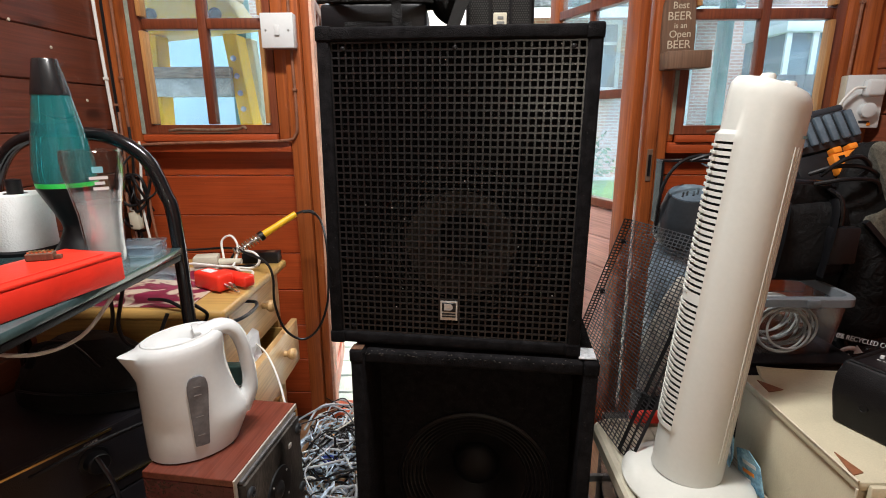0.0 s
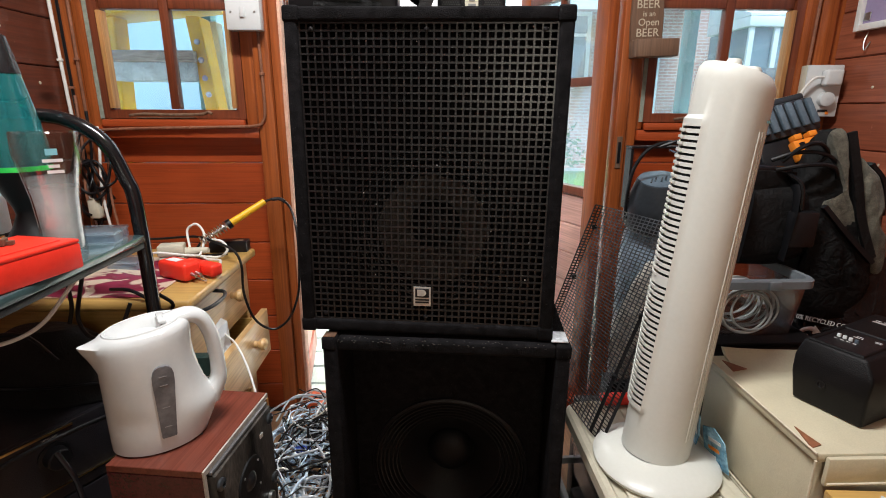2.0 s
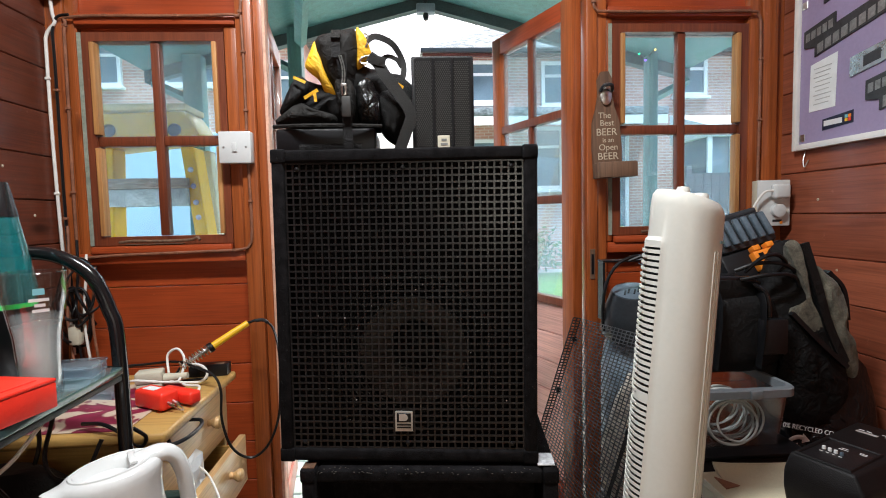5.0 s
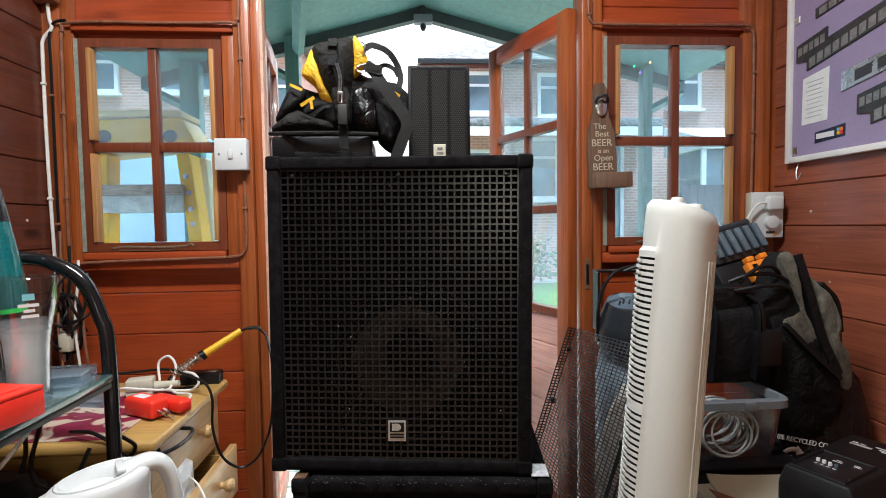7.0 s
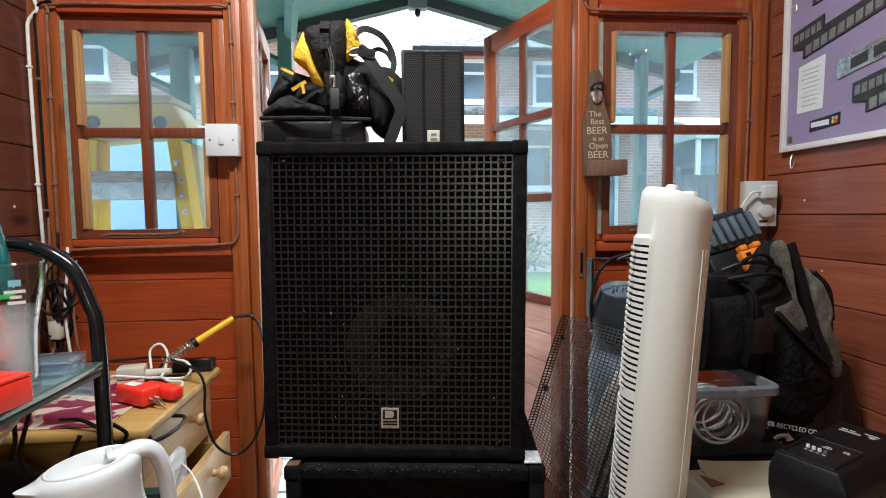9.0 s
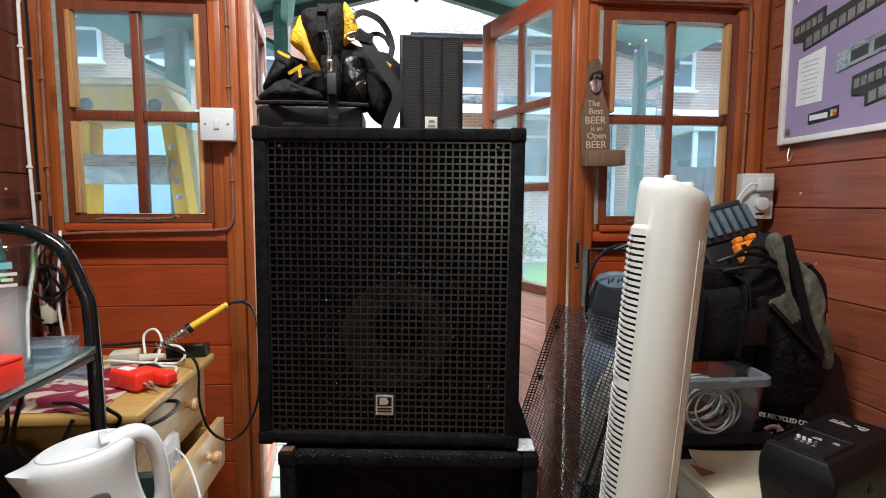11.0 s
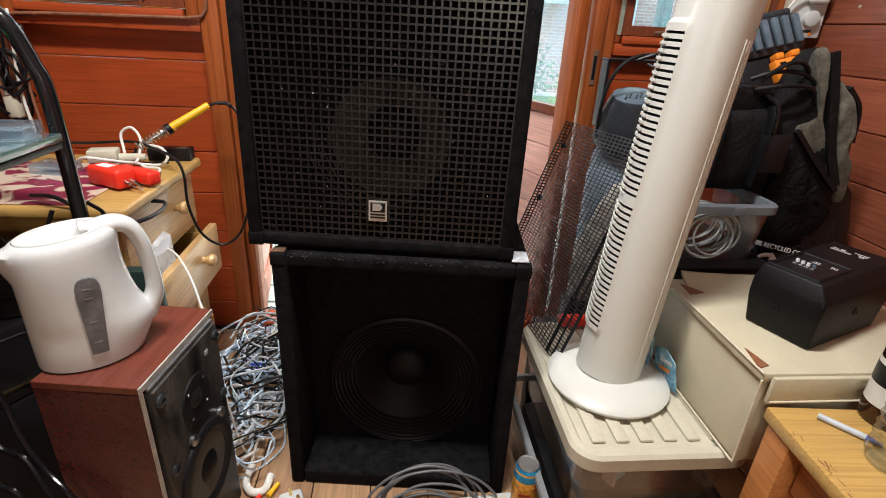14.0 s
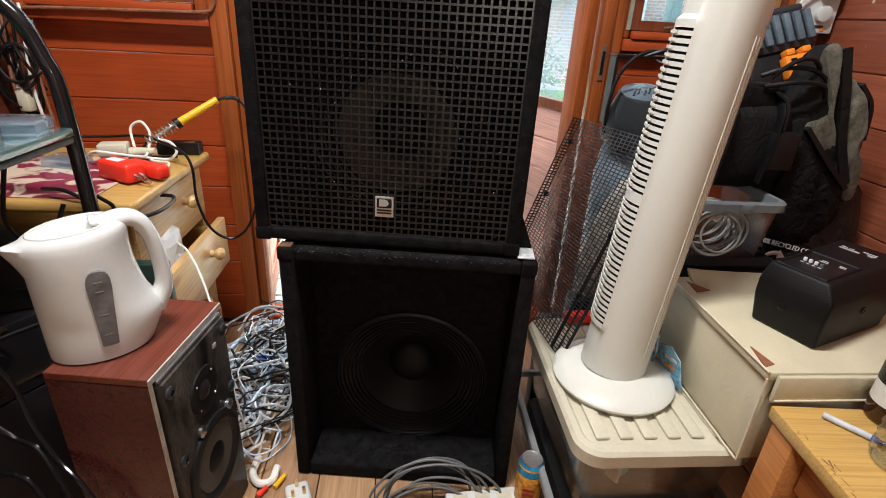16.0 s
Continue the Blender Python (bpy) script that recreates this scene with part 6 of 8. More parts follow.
lb = part("label", bm, mat("white_paper_label", (0.7, 0.69, 0.64), 0.6, var=0.1, scale=30), beer, "white paper label")
bm = bmnew()
lathe(bm, [(0.0337, 0.062), (0.0337, 0.092)], 36, cap0=False, cap1=False)
part("label_band", bm, BLACKP, lb, "black label band")
for z, w in ((0.082, 0.012), (0.070, 0.02)):
    part("printed_bar", block(-w / 2, w / 2, -0.0342, -0.0336, z, z + 0.006), WHITEINK, lb, "", False, pose(0, 0, 0, 0, 0, -35))
water = thing("water_bottle", "clear ribbed plastic water bottle on the table", "bottle", pose(0.686, 0.398, 0.421))
bm = bmnew()
prof = [(0.026, 0), (0.031, 0.006)]
for k in range(8):
    prof += [(0.033, 0.012 + k * 0.014), (0.0305, 0.019 + k * 0.014)]
prof += [(0.033, 0.13), (0.022, 0.165), (0.012, 0.185), (0.012, 0.2)]
lathe(bm, prof, 32)
part("bottle", bm, glass_mat("clear_bottle_plastic", (0.86, 0.9, 0.92), 0.05, 0.35), water)
bm = bmnew()
lathe(bm, [(0.014, 0.2002), (0.014, 0.214), (0.001, 0.215)], 24, cap1=False)
part("cap", bm, WHITEP, water)

mon = thing("monitor_speaker", "small black moulded loudspeaker lying on its back with a control panel", "loudspeaker", pose(0.684, 0.572, 0.4715, 0, 0, 24.5))
bm = bmnew()
rings(bm, [[(x, y, z) for x, y in quad] for z, quad in (
    (0.0, ((0.007, 0.001), (0.198, -0.008), (0.196, 0.108), (0.010, 0.106))),
    (0.055, ((-0.002, -0.002), (0.222, -0.008), (0.220, 0.112), (-0.003, 0.109))),
    (0.083, ((0.000, -0.003), (0.238, -0.006), (0.236, 0.113), (0.001, 0.111))),
    (0.1105, ((0.010, 0.014), (0.245, 0.010), (0.243, 0.109), (0.012, 0.106))))])
bev(bm, 0.005, 3)
MOULDED = mat("black_pebbled_plastic", (0.0050, 0.0046, 0.0052), 0.5, var=0.25, scale=20, bump=0.3, fine=650, spec=0.22)
part("body", bm, MOULDED, mon)
pan = part("control_panel", block(0.020, 0.114, 0.026, 0.094, 0.1107, 0.1113, 0.0002, 1), BLACKP, mon, "recessed control panel")
bm = bmnew()
rings(bm, [[(0.0655 + sx * (0.049 + g), 0.060 + sy * (0.036 + g), z) for sx, sy in ((-1, -1), (1, -1), (1, 1), (-1, 1))] for g, z in ((0.004, 0.1107), (0.0025, 0.1135), (0.0005, 0.1137), (-0.001, 0.1115))], False, False)
part("panel_rim", bm, MOULDED, pan, "raised moulded rim")
for k in range(4):
    bm = bmnew()
    lathe(bm, [(0.0032, 0), (0.0028, 0.005), (0.001, 0.0055)], 14, pose(0.066 - 0.001 * k, 0.0815 - 0.009 * k, 0.1115), cap1=False)
    part("knob", bm, WHITEP if k < 3 else BLUEGREY, pan)
for k in range(4):
    part("printed_bar", block(0.054, 0.0555, 0.078 - 0.009 * k, 0.083 - 0.009 * k, 0.1115, 0.1118), WHITEINK, pan, "", False)
for x, y0, y1 in ((0.086, 0.056, 0.070), (0.092, 0.058, 0.068), (0.090, 0.032, 0.042), (0.095, 0.033, 0.043)):
    part("printed_bar", block(x, x + 0.0014, y0, y1, 0.1115, 0.1118), WHITEINK, pan, "", False)
part("label_plate", block(0.190, 0.197, 0.058, 0.090, 0.1107, 0.1112), SILVER, mon, "printed silver label", False)
for x, y0, y1 in ((0.202, 0.070, 0.078), (0.202, 0.081, 0.090), (0.207, 0.036, 0.058), (0.199, 0.036, 0.050), (0.193, 0.038, 0.046)):
    part("printed_bar", block(x, x + 0.0022, y0, y1, 0.1107, 0.1110), WHITEINK, mon, "", False)
for m in (pose(-0.0015, 0.062, 0.048, 0, -90, 0), pose(0.112, -0.0052, 0.050, 90, 0, 0)):
    bm = bmnew()
    lathe(bm, [(0.0068, -0.001), (0.0066, 0.0012), (0.0048, 0.0014), (0.0042, 0.0002), (0.001, 0.0002)], 20, m, cap1=False)
    part("threaded_insert", bm, BLACKP, mon, "round threaded mounting insert")

base = thing("black_case", "black equipment case carrying a clear tub", "case")
part("body", block(0.600, 0.858, 0.880, 1.15, 0, 0.462, 0.006), BLACKT, base)
part("lid", block(0.598, 0.860, 0.878, 1.152, 0.4625, 0.471, 0.002), BLACKP, base)
tubc = thing("clear_tub", "clear plastic tub with a grey rim holding coiled tubing", "storage tub")
part("body", tub_shell(0.622, 0.838, 0.905, 1.13, 0.4715, 0.592, 0.012, 0.02), CLEAR, tubc)
part("rim", rim(0.622, 0.838, 0.905, 1.13, 0.585, 0.604, 0.010, 0.02), mat("frosted_grey_plastic", (0.17, 0.19, 0.21), 0.35, var=0.1), tubc, "frosted grey rim")
part("catch", block(0.735, 0.76, 0.889, 0.8945, 0.584, 0.602, 0.002), MATS["frosted_grey_plastic"], tubc)
tubing = thing("tubing_coil", "coil of clear plastic tubing in a tub", "tubing")
bm = bmnew()
R = random.Random(3)
pts = []
for k in range(170):
    a = k * 0.42
    r = 0.046 + 0.009 * math.sin(k * 0.37)
    pts.append((0.715 + r * 1.15 * math.cos(a), 0.945 + 0.04 * math.sin(k * 0.11), 0.532 + r * math.sin(a)))
sweep(bm, pts, 0.0024, 7, 1, 3)
part("tube", bm, mat("milky_tubing", (0.45, 0.47, 0.46), 0.3, var=0.08, trans=0.2), tubing)

sack = thing("carrier_bag", "black recycled plastic carrier bag with white print", "bag")
bm = bmnew()
R = random.Random(21)
loops = []
for k, (z, sx, sy) in enumerate(((0.0, 0.13, 0.09), (0.12, 0.145, 0.105), (0.28, 0.145, 0.10), (0.42, 0.14, 0.095), (0.52, 0.13, 0.085), (0.60, 0.11, 0.06), (0.635, 0.085, 0.03))):
    loops.append([(1.012 + sx * math.cos(i * 0.2618) * (1 + R.uniform(-0.05, 0.03)), 1.055 + sy * math.copysign(abs(math.sin(i * 0.2618)) ** 0.7, math.sin(i * 0.2618)) * (1 + R.uniform(-0.08, 0.03)), z) for i in range(24)])
rings(bm, loops)
part("bag", bm, mat("black_polythene", (0.006, 0.006, 0.007), 0.25, var=0.2, scale=20, bump=0.4, fine=60, spec=0.4, wrinkle=1.0), sack)
text("print", "0% RECYCLED CO", 0.0150, pose(0.908, 0.945, 0.489, 86, 0, 0) @ pose(0, 0, 0, 0, 0, -13), WHITEINK, sack, 0.0005)
text("print", "AG", 0.034, pose(0.873, 0.945, 0.437, 86, 0, 0) @ pose(0, 0, 0, 0, 0, 36), WHITEINK, sack, 0.0005)
bm = bmnew()
sweep(bm, [(0.860, 0.945, 0.462), (0.872, 0.945, 0.470), (0.886, 0.945, 0.4725), (0.899, 0.945, 0.469)], 0.005, 6, 0.3, 5, False, (0, 1, 0))
rings(bm, [[(0.896, y, 0.480), (0.912, y, 0.462), (0.893, y, 0.459)] for y in (0.9440, 0.9455)])
part("print_mark", bm, WHITEINK, sack, "curved white arrow mark")

# ---- gear piled behind the fan ----
par = thing("stage_light", "dark grey stage light with a black yoke bracket", "stage light")
bm = bmnew()
lathe(bm, [(0.072, 0), (0.076, 0.01), (0.070, 0.055), (0.068, 0.060), (0.052, 0.108), (0.049, 0.112), (0.001, 0.112)], 40, pose(0.575, 1.11, 0.685, 16, -6, 0), cap1=False)
part("body", bm, GREYP, par, "tapered dark housing")
for k in range(5):
    part("vent", block(-0.012, 0.012, -0.002, 0.002, 0, 0.001), BLACKP, par, "", False, pose(0.575, 1.11, 0.685, 16, -6, 0) @ pose(-0.024 + 0.012 * k, -0.01 + 0.006 * (k % 2), 0.1155, 0, 0, 60))
bm = bmnew()
lathe(bm, [(0.0475, 0.1122), (0.0475, 0.1142), (0.045, 0.115), (0.001, 0.115)], 36, pose(0.575, 1.11, 0.685, 16, -6, 0), cap1=False)
part("end_plate", bm, BLUEGREY, par, "blue-grey end plate")
part("tilt_bracket", block(-0.03, 0.035, -0.012, 0.012, -0.0015, 0.0015, 0.001, 1), BLUEGREY, par, "sloping metal bracket", True, pose(0.60, 1.06, 0.850, 12, 18, 10))
for x in (0.497, 0.640):
    part("yoke_arm", block(x - 0.003, x + 0.003, 1.09, 1.125, 0.72, 0.862, 0.001, 1), BLACKP, par)
part("yoke_plate", block(0.494, 0.643, 1.088, 1.127, 0.8625, 0.867, 0.001, 1), BLACKP, par)
bm = bmnew()
sweep(bm, [(0.60, 1.07, 0.875), (0.56, 1.06, 0.878), (0.52, 1.06, 0.862), (0.492, 1.06, 0.82), (0.482, 1.06, 0.76), (0.487, 1.07, 0.70)], 0.004, 8)
part("cable", bm, CABLEK, par)
bm = bmnew()
sweep(bm, [(0.64, 1.06, 0.868), (0.61, 1.05, 0.887), (0.575, 1.05, 0.88), (0.545, 1.06, 0.868)], 0.004, 8)
part("cable", bm, CABLEK, par)

stack = thing("canister", "pale blue-grey plastic canister standing behind the mesh panel", "canister", pose(0.572, 1.125, 0))
bm = bmnew()
lathe(bm, [(0.062, 0), (0.066, 0.01), (0.066, 0.60), (0.058, 0.655), (0.05, 0.668)], 36)
part("body", bm, mat("pale_blue_grey_plastic", (0.22, 0.28, 0.34), 0.3, var=0.12, scale=10), stack)
bm = bmnew()
lathe(bm, [(0.054, 0.6685), (0.054, 0.682), (0.05, 0.685)], 32)
part("lid", bm, GREYP, stack)
sackg = thing("cloth_roll", "crumpled grey knitted bundle behind the mesh", "cloth bundle", pose(0.505, 1.045, 0.30))
bm = bmnew()
R = random.Random(31)
loops = []
for k in range(10):
    f = k / 9
    r = 0.05 * math.sin(math.pi * (0.12 + 0.8 * f)) + 0.004
    loops.append([(r * 1.0 * math.cos(i * 0.393) * (1 + R.uniform(-0.12, 0.12)) + 0.05 * f, r * 0.6 * math.sin(i * 0.393), 0.30 * f) for i in range(16)])
rings(bm, loops)
part("cloth", bm, mat("grey_knit", (0.52, 0.49, 0.43), 0.9, var=0.3, scale=40, bump=1.0, fine=250), sackg)
part("plinth", block(-0.04, 0.05, -0.03, 0.025, -0.30, 0.0, 0.004), BLACKT, sackg)
rb = thing("red_tool", "red and black hand tool on a black case behind the mesh", "tool", pose(0.475, 0.93, 0.298))
part("handle", block(-0.06, 0.05, -0.014, 0.014, 0, 0.022, 0.006), REDP, rb)
part("head", block(0.0505, 0.085, -0.018, 0.018, 0, 0.03, 0.004), BLACKP, rb)
part("plinth", block(-0.1, 0.1, 0.03, 0.07, -0.298, -0.02, 0.004), BLACKP, rb)


def soft(name, parent, cx, cy, cz, sx, sy, sz, material, seed, m=None, label="", power=0.55, wob=0.05, n=28, rows=14):
    """A sagging soft bag: a superellipsoid with folds."""
    R = random.Random(seed)
    ph = [R.uniform(0, 6.28) for _ in range(6)]
    loops = []
    for k in range(rows + 1):
        v = -math.pi / 2 + math.pi * (0.02 + 0.96 * k / rows)
        cv, sv = abs(math.cos(v)) ** power, math.copysign(abs(math.sin(v)) ** power, math.sin(v))
        loop = []
        for i in range(n):
            a = 2 * math.pi * i / n
            ca, sa = math.copysign(abs(math.cos(a)) ** power, math.cos(a)), math.copysign(abs(math.sin(a)) ** power, math.sin(a))
            w = 1 + wob * (math.sin(3 * a + ph[0] + 2 * v) + 0.6 * math.sin(7 * a + ph[1] - 3 * v) + 0.5 * math.sin(5 * v + ph[2] + a))
            loop.append((cx + sx * cv * ca * w, cy + sy * cv * sa * w, cz + sz * sv * (1 + wob * 0.5 * math.sin(4 * a + ph[3]))))
        loops.append(loop)
    bm = bmnew()
    rings(bm, loops)
    return part(name, bm, material, parent, label, True, m)


def puff(name, outline, y, front, back, material, seed, crease, label="", parent=None):
    """A stuffed cloth panel: a soft outline in x and z, bulging to the front and creased."""
    ring = smooth_path([(x, 0, z) for x, z in outline], 4, True)
    c = sum(ring, Vector()) / len(ring)
    loops = []
    for s, d in ((0.12, -1), (0.55, -0.85), (0.86, -0.5), (0.97, -0.2), (1.0, 0), (0.97, 0.25), (0.90, 0.45), (0.78, 0.64), (0.62, 0.80), (0.44, 0.91), (0.26, 0.97), (0.1, 1.0)):
        loop = []
        for p in ring:
            q = c + (p - c) * s
            q.y = y - d * (front if d > 0 else back)
            k = Vector((q.x * 34 + seed, q.y * 10, q.z * 22))
            fold = noise.noise(k) + 0.6 * noise.noise(k * 2.3)
            q.y += fold * crease * (0.3 if d < 0 else 1)
            q.x += noise.noise(k + Vector((7, 3, 1))) * crease * 0.5
            q.z += noise.noise(k + Vector((1, 9, 4))) * crease * 0.5
            loop.append(q)
        loops.append(loop)
    bm = bmnew()
    rings(bm, loops)
    return part(name, bm, material, parent or tote, label)


def ribbon(name, pts, width, material, label="", thick=0.0022, parent=None):
    """Flat webbing laid along a curve, its width across the curve in x and z."""
    P = smooth_path(pts, 6)
    loops = []
    for i, p in enumerate(P):
        t = (P[min(i + 1, len(P) - 1)] - P[max(i - 1, 0)]).normalized()
        u = Vector((t.z, 0, -t.x)).normalized() * width / 2
        v = Vector((0, thick, 0))
        loops.append([p - u, p + u, p + u + v, p - u + v])
    bm = bmnew()
    rings(bm, loops)
    return part(name, bm, material, parent or tote, label, False)


hold = thing("holdall", "black nylon holdall piled on a clear tub", "bag")
soft("body", hold, 0.755, 1.06, 0.700, 0.125, 0.095, 0.097, FABRIC, 5)
for x in (0.70, 0.80):
    bm = bmnew()
    sweep(bm, [(x, 0.962, 0.63), (x + 0.005, 0.955, 0.74), (x + 0.012, 0.975, 0.79), (x + 0.02, 1.04, 0.805)], 0.011, 8, 0.25, 6, False, (1, 0, 0))
    part("strap", bm, CABLEK, hold, "black webbing strap")
bm = bmnew()
box(bm, 0.80, 0.86, 0.948, 0.972, 0.66, 0.74)
bev(bm, 0.006, 2)
part("buckle", bm, BLACKP, hold, "black plastic buckle")
flight = thing("padded_case", "black padded case on top of the holdall", "case", pose(0.735, 1.06, 0.799, 0, 4, 6))
GLOSSB = mat("glossy_black_plastic", (0.006, 0.006, 0.007), 0.24, var=0.2, bump=0.06, spec=0.5)
part("body", block(-0.10, 0.080, -0.070, 0.08, 0, 0.036, 0.010, 3), GLOSSB, flight)
bm = bmnew()
sweep(bm, [(0.055, -0.082, 0.02), (0.075, -0.098, 0.0), (0.085, -0.100, -0.05), (0.085, -0.098, -0.09), (0.075, -0.09, -0.12), (0.06, -0.085, -0.125)], 0.009, 10, 0.7, 6)
part("handle", bm, GLOSSB, flight, "black moulded carrying handle")
part("flap", block(-0.10, 0.08, -0.078, -0.0705, -0.02, 0.026, 0.003), FABRIC, flight)

tool = thing("tool_case", "tipped black tool case with ribbed blue-grey lid and orange latch", "tool case", pose(0.872, 1.090, 0.868, -26, -14, 2))
part("body", block(-0.085, 0.085, -0.01, 0.11, -0.085, 0.02, 0.008), BLACKP, tool)
ld = part("lid", block(-0.075, 0.075, -0.014, 0.10, 0.0205, 0.105, 0.01), GREYP, tool, "blue-grey lid")
for k in range(6):
    x = -0.066 + k * 0.0235
    part("rib", block(x, x + 0.015, -0.026, -0.0145, 0.034, 0.098, 0.004, 2), BLUEGREY, ld, "moulded rib")
part("handle", block(-0.072, 0.072, 0.0, 0.05, 0.1055, 0.122, 0.006), GREYP, ld)
lat = part("latch", block(-0.018, 0.046, -0.034, -0.0105, -0.044, 0.004, 0.004), ORANGE, tool, "orange latch")
part("latch_prong", block(-0.013, 0.006, -0.035, -0.012, 0.0042, 0.018, 0.003), ORANGE, lat)
part("latch_prong", block(0.022, 0.041, -0.035, -0.012, 0.0042, 0.018, 0.003), ORANGE, lat)
for x0, x1, z0, z1 in ((-0.008, 0.004, -0.016, -0.004), (0.024, 0.036, -0.016, -0.004), (0.004, 0.024, -0.036, -0.024)):
    part("latch_slot", block(x0, x1, -0.0358, -0.0342, z0, z1), BLACKP, lat, "", False)
wires2 = thing("black_leads", "loose black leads draped over the bags", "cable")
for pts in ([(0.76, 0.99, 0.845), (0.80, 0.975, 0.862), (0.85, 0.97, 0.862), (0.90, 0.985, 0.842), (0.935, 1.01, 0.815)], [(0.77, 0.985, 0.825), (0.83, 0.965, 0.838), (0.885, 0.97, 0.832), (0.915, 0.99, 0.80)],
            [(0.78, 0.985, 0.842), (0.805, 0.965, 0.875), (0.84, 0.965, 0.882), (0.87, 0.975, 0.86), (0.86, 0.985, 0.84)]):
    bm = bmnew()
    sweep(bm, pts, 0.0045, 8)
    part("lead", bm, CABLEK, wires2)

pack = thing("backpack", "grey heather and black backpack leaning against the side wall", "backpack", pose(1.0, 1.03, 0.50))
puff("body", [(-0.14, 0.37), (-0.09, 0.412), (-0.045, 0.37), (0.03, 0.29), (0.055, 0.20), (0.072, 0.12), (0.060, 0.0), (-0.02, -0.04), (-0.13, 0.0), (-0.165, 0.15)], -0.01, 0.045, 0.085, FABRIC, 21, 0.010, "black nylon body", pack)
puff("heather_panel", [(-0.128, 0.402), (-0.096, 0.406), (-0.078, 0.33), (-0.052, 0.24), (0.004, 0.135), (-0.045, 0.175), (-0.113, 0.248), (-0.078, 0.275), (-0.102, 0.34)], -0.046, 0.014, 0.03, HEATHER, 14, 0.004, "grey heather side panel", pack)
puff("heather_panel", [(-0.046, 0.350), (-0.026, 0.333), (0.016, 0.290), (0.024, 0.217), (0.060, 0.138), (0.050, 0.088), (0.020, 0.112), (-0.022, 0.20), (-0.040, 0.28)], -0.040, 0.024, 0.05, HEATHER, 15, 0.008, "grey heather front panel", pack)
puff("pocket", [(-0.12, 0.22), (-0.06, 0.18), (0.0, 0.115), (0.03, 0.07), (0.01, -0.02), (-0.11, -0.02), (-0.14, 0.1)], -0.045, 0.025, 0.02, mat("worn_black_canvas", (0.004, 0.0038, 0.004), 0.6, var=0.4, scale=14, bump=0.9, fine=500, spec=0.15, wrinkle=1.0), 16, 0.010, "black front pocket", pack)
ribbon("zip", [(-0.086, -0.055, 0.405), (-0.060, -0.064, 0.31), (-0.034, -0.067, 0.22), (0.006, -0.070, 0.132)], 0.019, FABRIC, "black zip band", 0.008, pack)
ribbon("zip", [(-0.115, -0.060, 0.247), (-0.05, -0.068, 0.178), (0.010, -0.072, 0.122)], 0.010, CABLEK, "", 0.012, pack)
ribbon("edge_binding", [(-0.022, -0.050, 0.338), (0.014, -0.052, 0.296), (0.026, -0.052, 0.225)], 0.008, CABLEK, "black edge binding", 0.02, pack)

# ---- leaning perforated panel ----
mesh = thing("mesh_panel", "black perforated steel grille panel leaning behind the stack", "mesh panel")
TLc, TRc, BLc, BRc = Vector((0.438, 1.090, 0.727)), Vector((0.520, 0.87, 0.727)), Vector((0.318, 1.135, 0.293)), Vector((0.362, 0.832, 0.294))


def on_panel(u, v):
    p = (TLc * (1 - u) + TRc * u) * (1 - v) + (BLc * (1 - u) + BRc * u) * v
    return p


nrm = (TRc - TLc).cross(BLc - TLc).normalized()
bm = bmnew()


def bar(bm, a, b, w, t):
    d = (b - a).normalized()
    s = d.cross(nrm).normalized() * w
    q = nrm * t
    hexa(bm, [a - s - q, a + s - q, b + s - q, b - s - q, a - s + q, a + s + q, b + s + q, b - s + q])


NU, NV = 20, 62
for i in range(NU + 1):
    bar(bm, on_panel(i / NU, 0), on_panel(i / NU, 1), 0.0011, 0.0006)
for k in range(NV + 1):
    bar(bm, on_panel(0, k / NV), on_panel(1, k / NV), 0.0011, 0.0007)
# Reflected light is put into this grey; the steel itself is black.
part("mesh", bm, mat("reflecting_black_mesh", (0.16, 0.165, 0.175), 0.38, 0.75, var=0.3, scale=30), mesh, "square-hole black steel mesh", False)
for u in (0, 1):
    bm = bmnew()
    off = nrm * -0.022 if u == 0 else Vector((0.012, -0.034, -0.004))
    for i in range(3):
        bar(bm, on_panel(u, 0) + off * i / 2, on_panel(u, 1) + off * i / 2, 0.0016 if u == 0 else (0.0042, 0.0022, 0.0035)[i], 0.0008)
    for k in range(NV + 1):
        a = on_panel(u, k / NV)
        rod(bm, a, a + off, 0.0014, n=4)
    part("flange", bm, GRILLE, mesh, "folded perforated edge", False)
for v in (0.12, 0.42, 0.72):
    for u in (0, 1):
        part("clip", block(-0.006, 0.006, -0.004, 0.004, -0.006, 0.006, 0.002, 1), BLACKP, mesh, "", True, Matrix.Translation(on_panel(u, v)))

# ---- on top of the stack ----
ZT = 1.1042
spk = thing("column_speaker", "small black column loudspeaker with a perforated front", "loudspeaker", pose(0.0985, 0.862, ZT, 0, 0, -1))
part("body", block(-0.059, 0.059, 0.004, 0.10, 0, 0.182, 0.004), BLACKT, spk)
bm = bmnew()
box(bm, -0.053, 0.053, 0.0, 0.0038, 0.006, 0.176)
gp = part("front_plate", bm, BLACKP, spk, "", False)
bm = bmnew()
for i in range(26):
    for k in range(44):
        x, z = -0.050 + i * 0.004 + (0.002 if k % 2 else 0), 0.010 + k * 0.0037
        if x < 0.05 and abs(abs(x) - 0.0175) > 0.003:
            vs = [bm.verts.new((x + 0.0014 * math.cos(a), -0.0004, z + 0.0014 * math.sin(a))) for a in (0, 1.047, 2.094, 3.1416, 4.189, 5.236)]
            bm.faces.new(vs)
hl = part("perforation", bm, mat("grey_perforation_edges", (0.035, 0.034, 0.034), 0.5, var=0.2), gp, "", False)
hl["kind"] = "stuff"
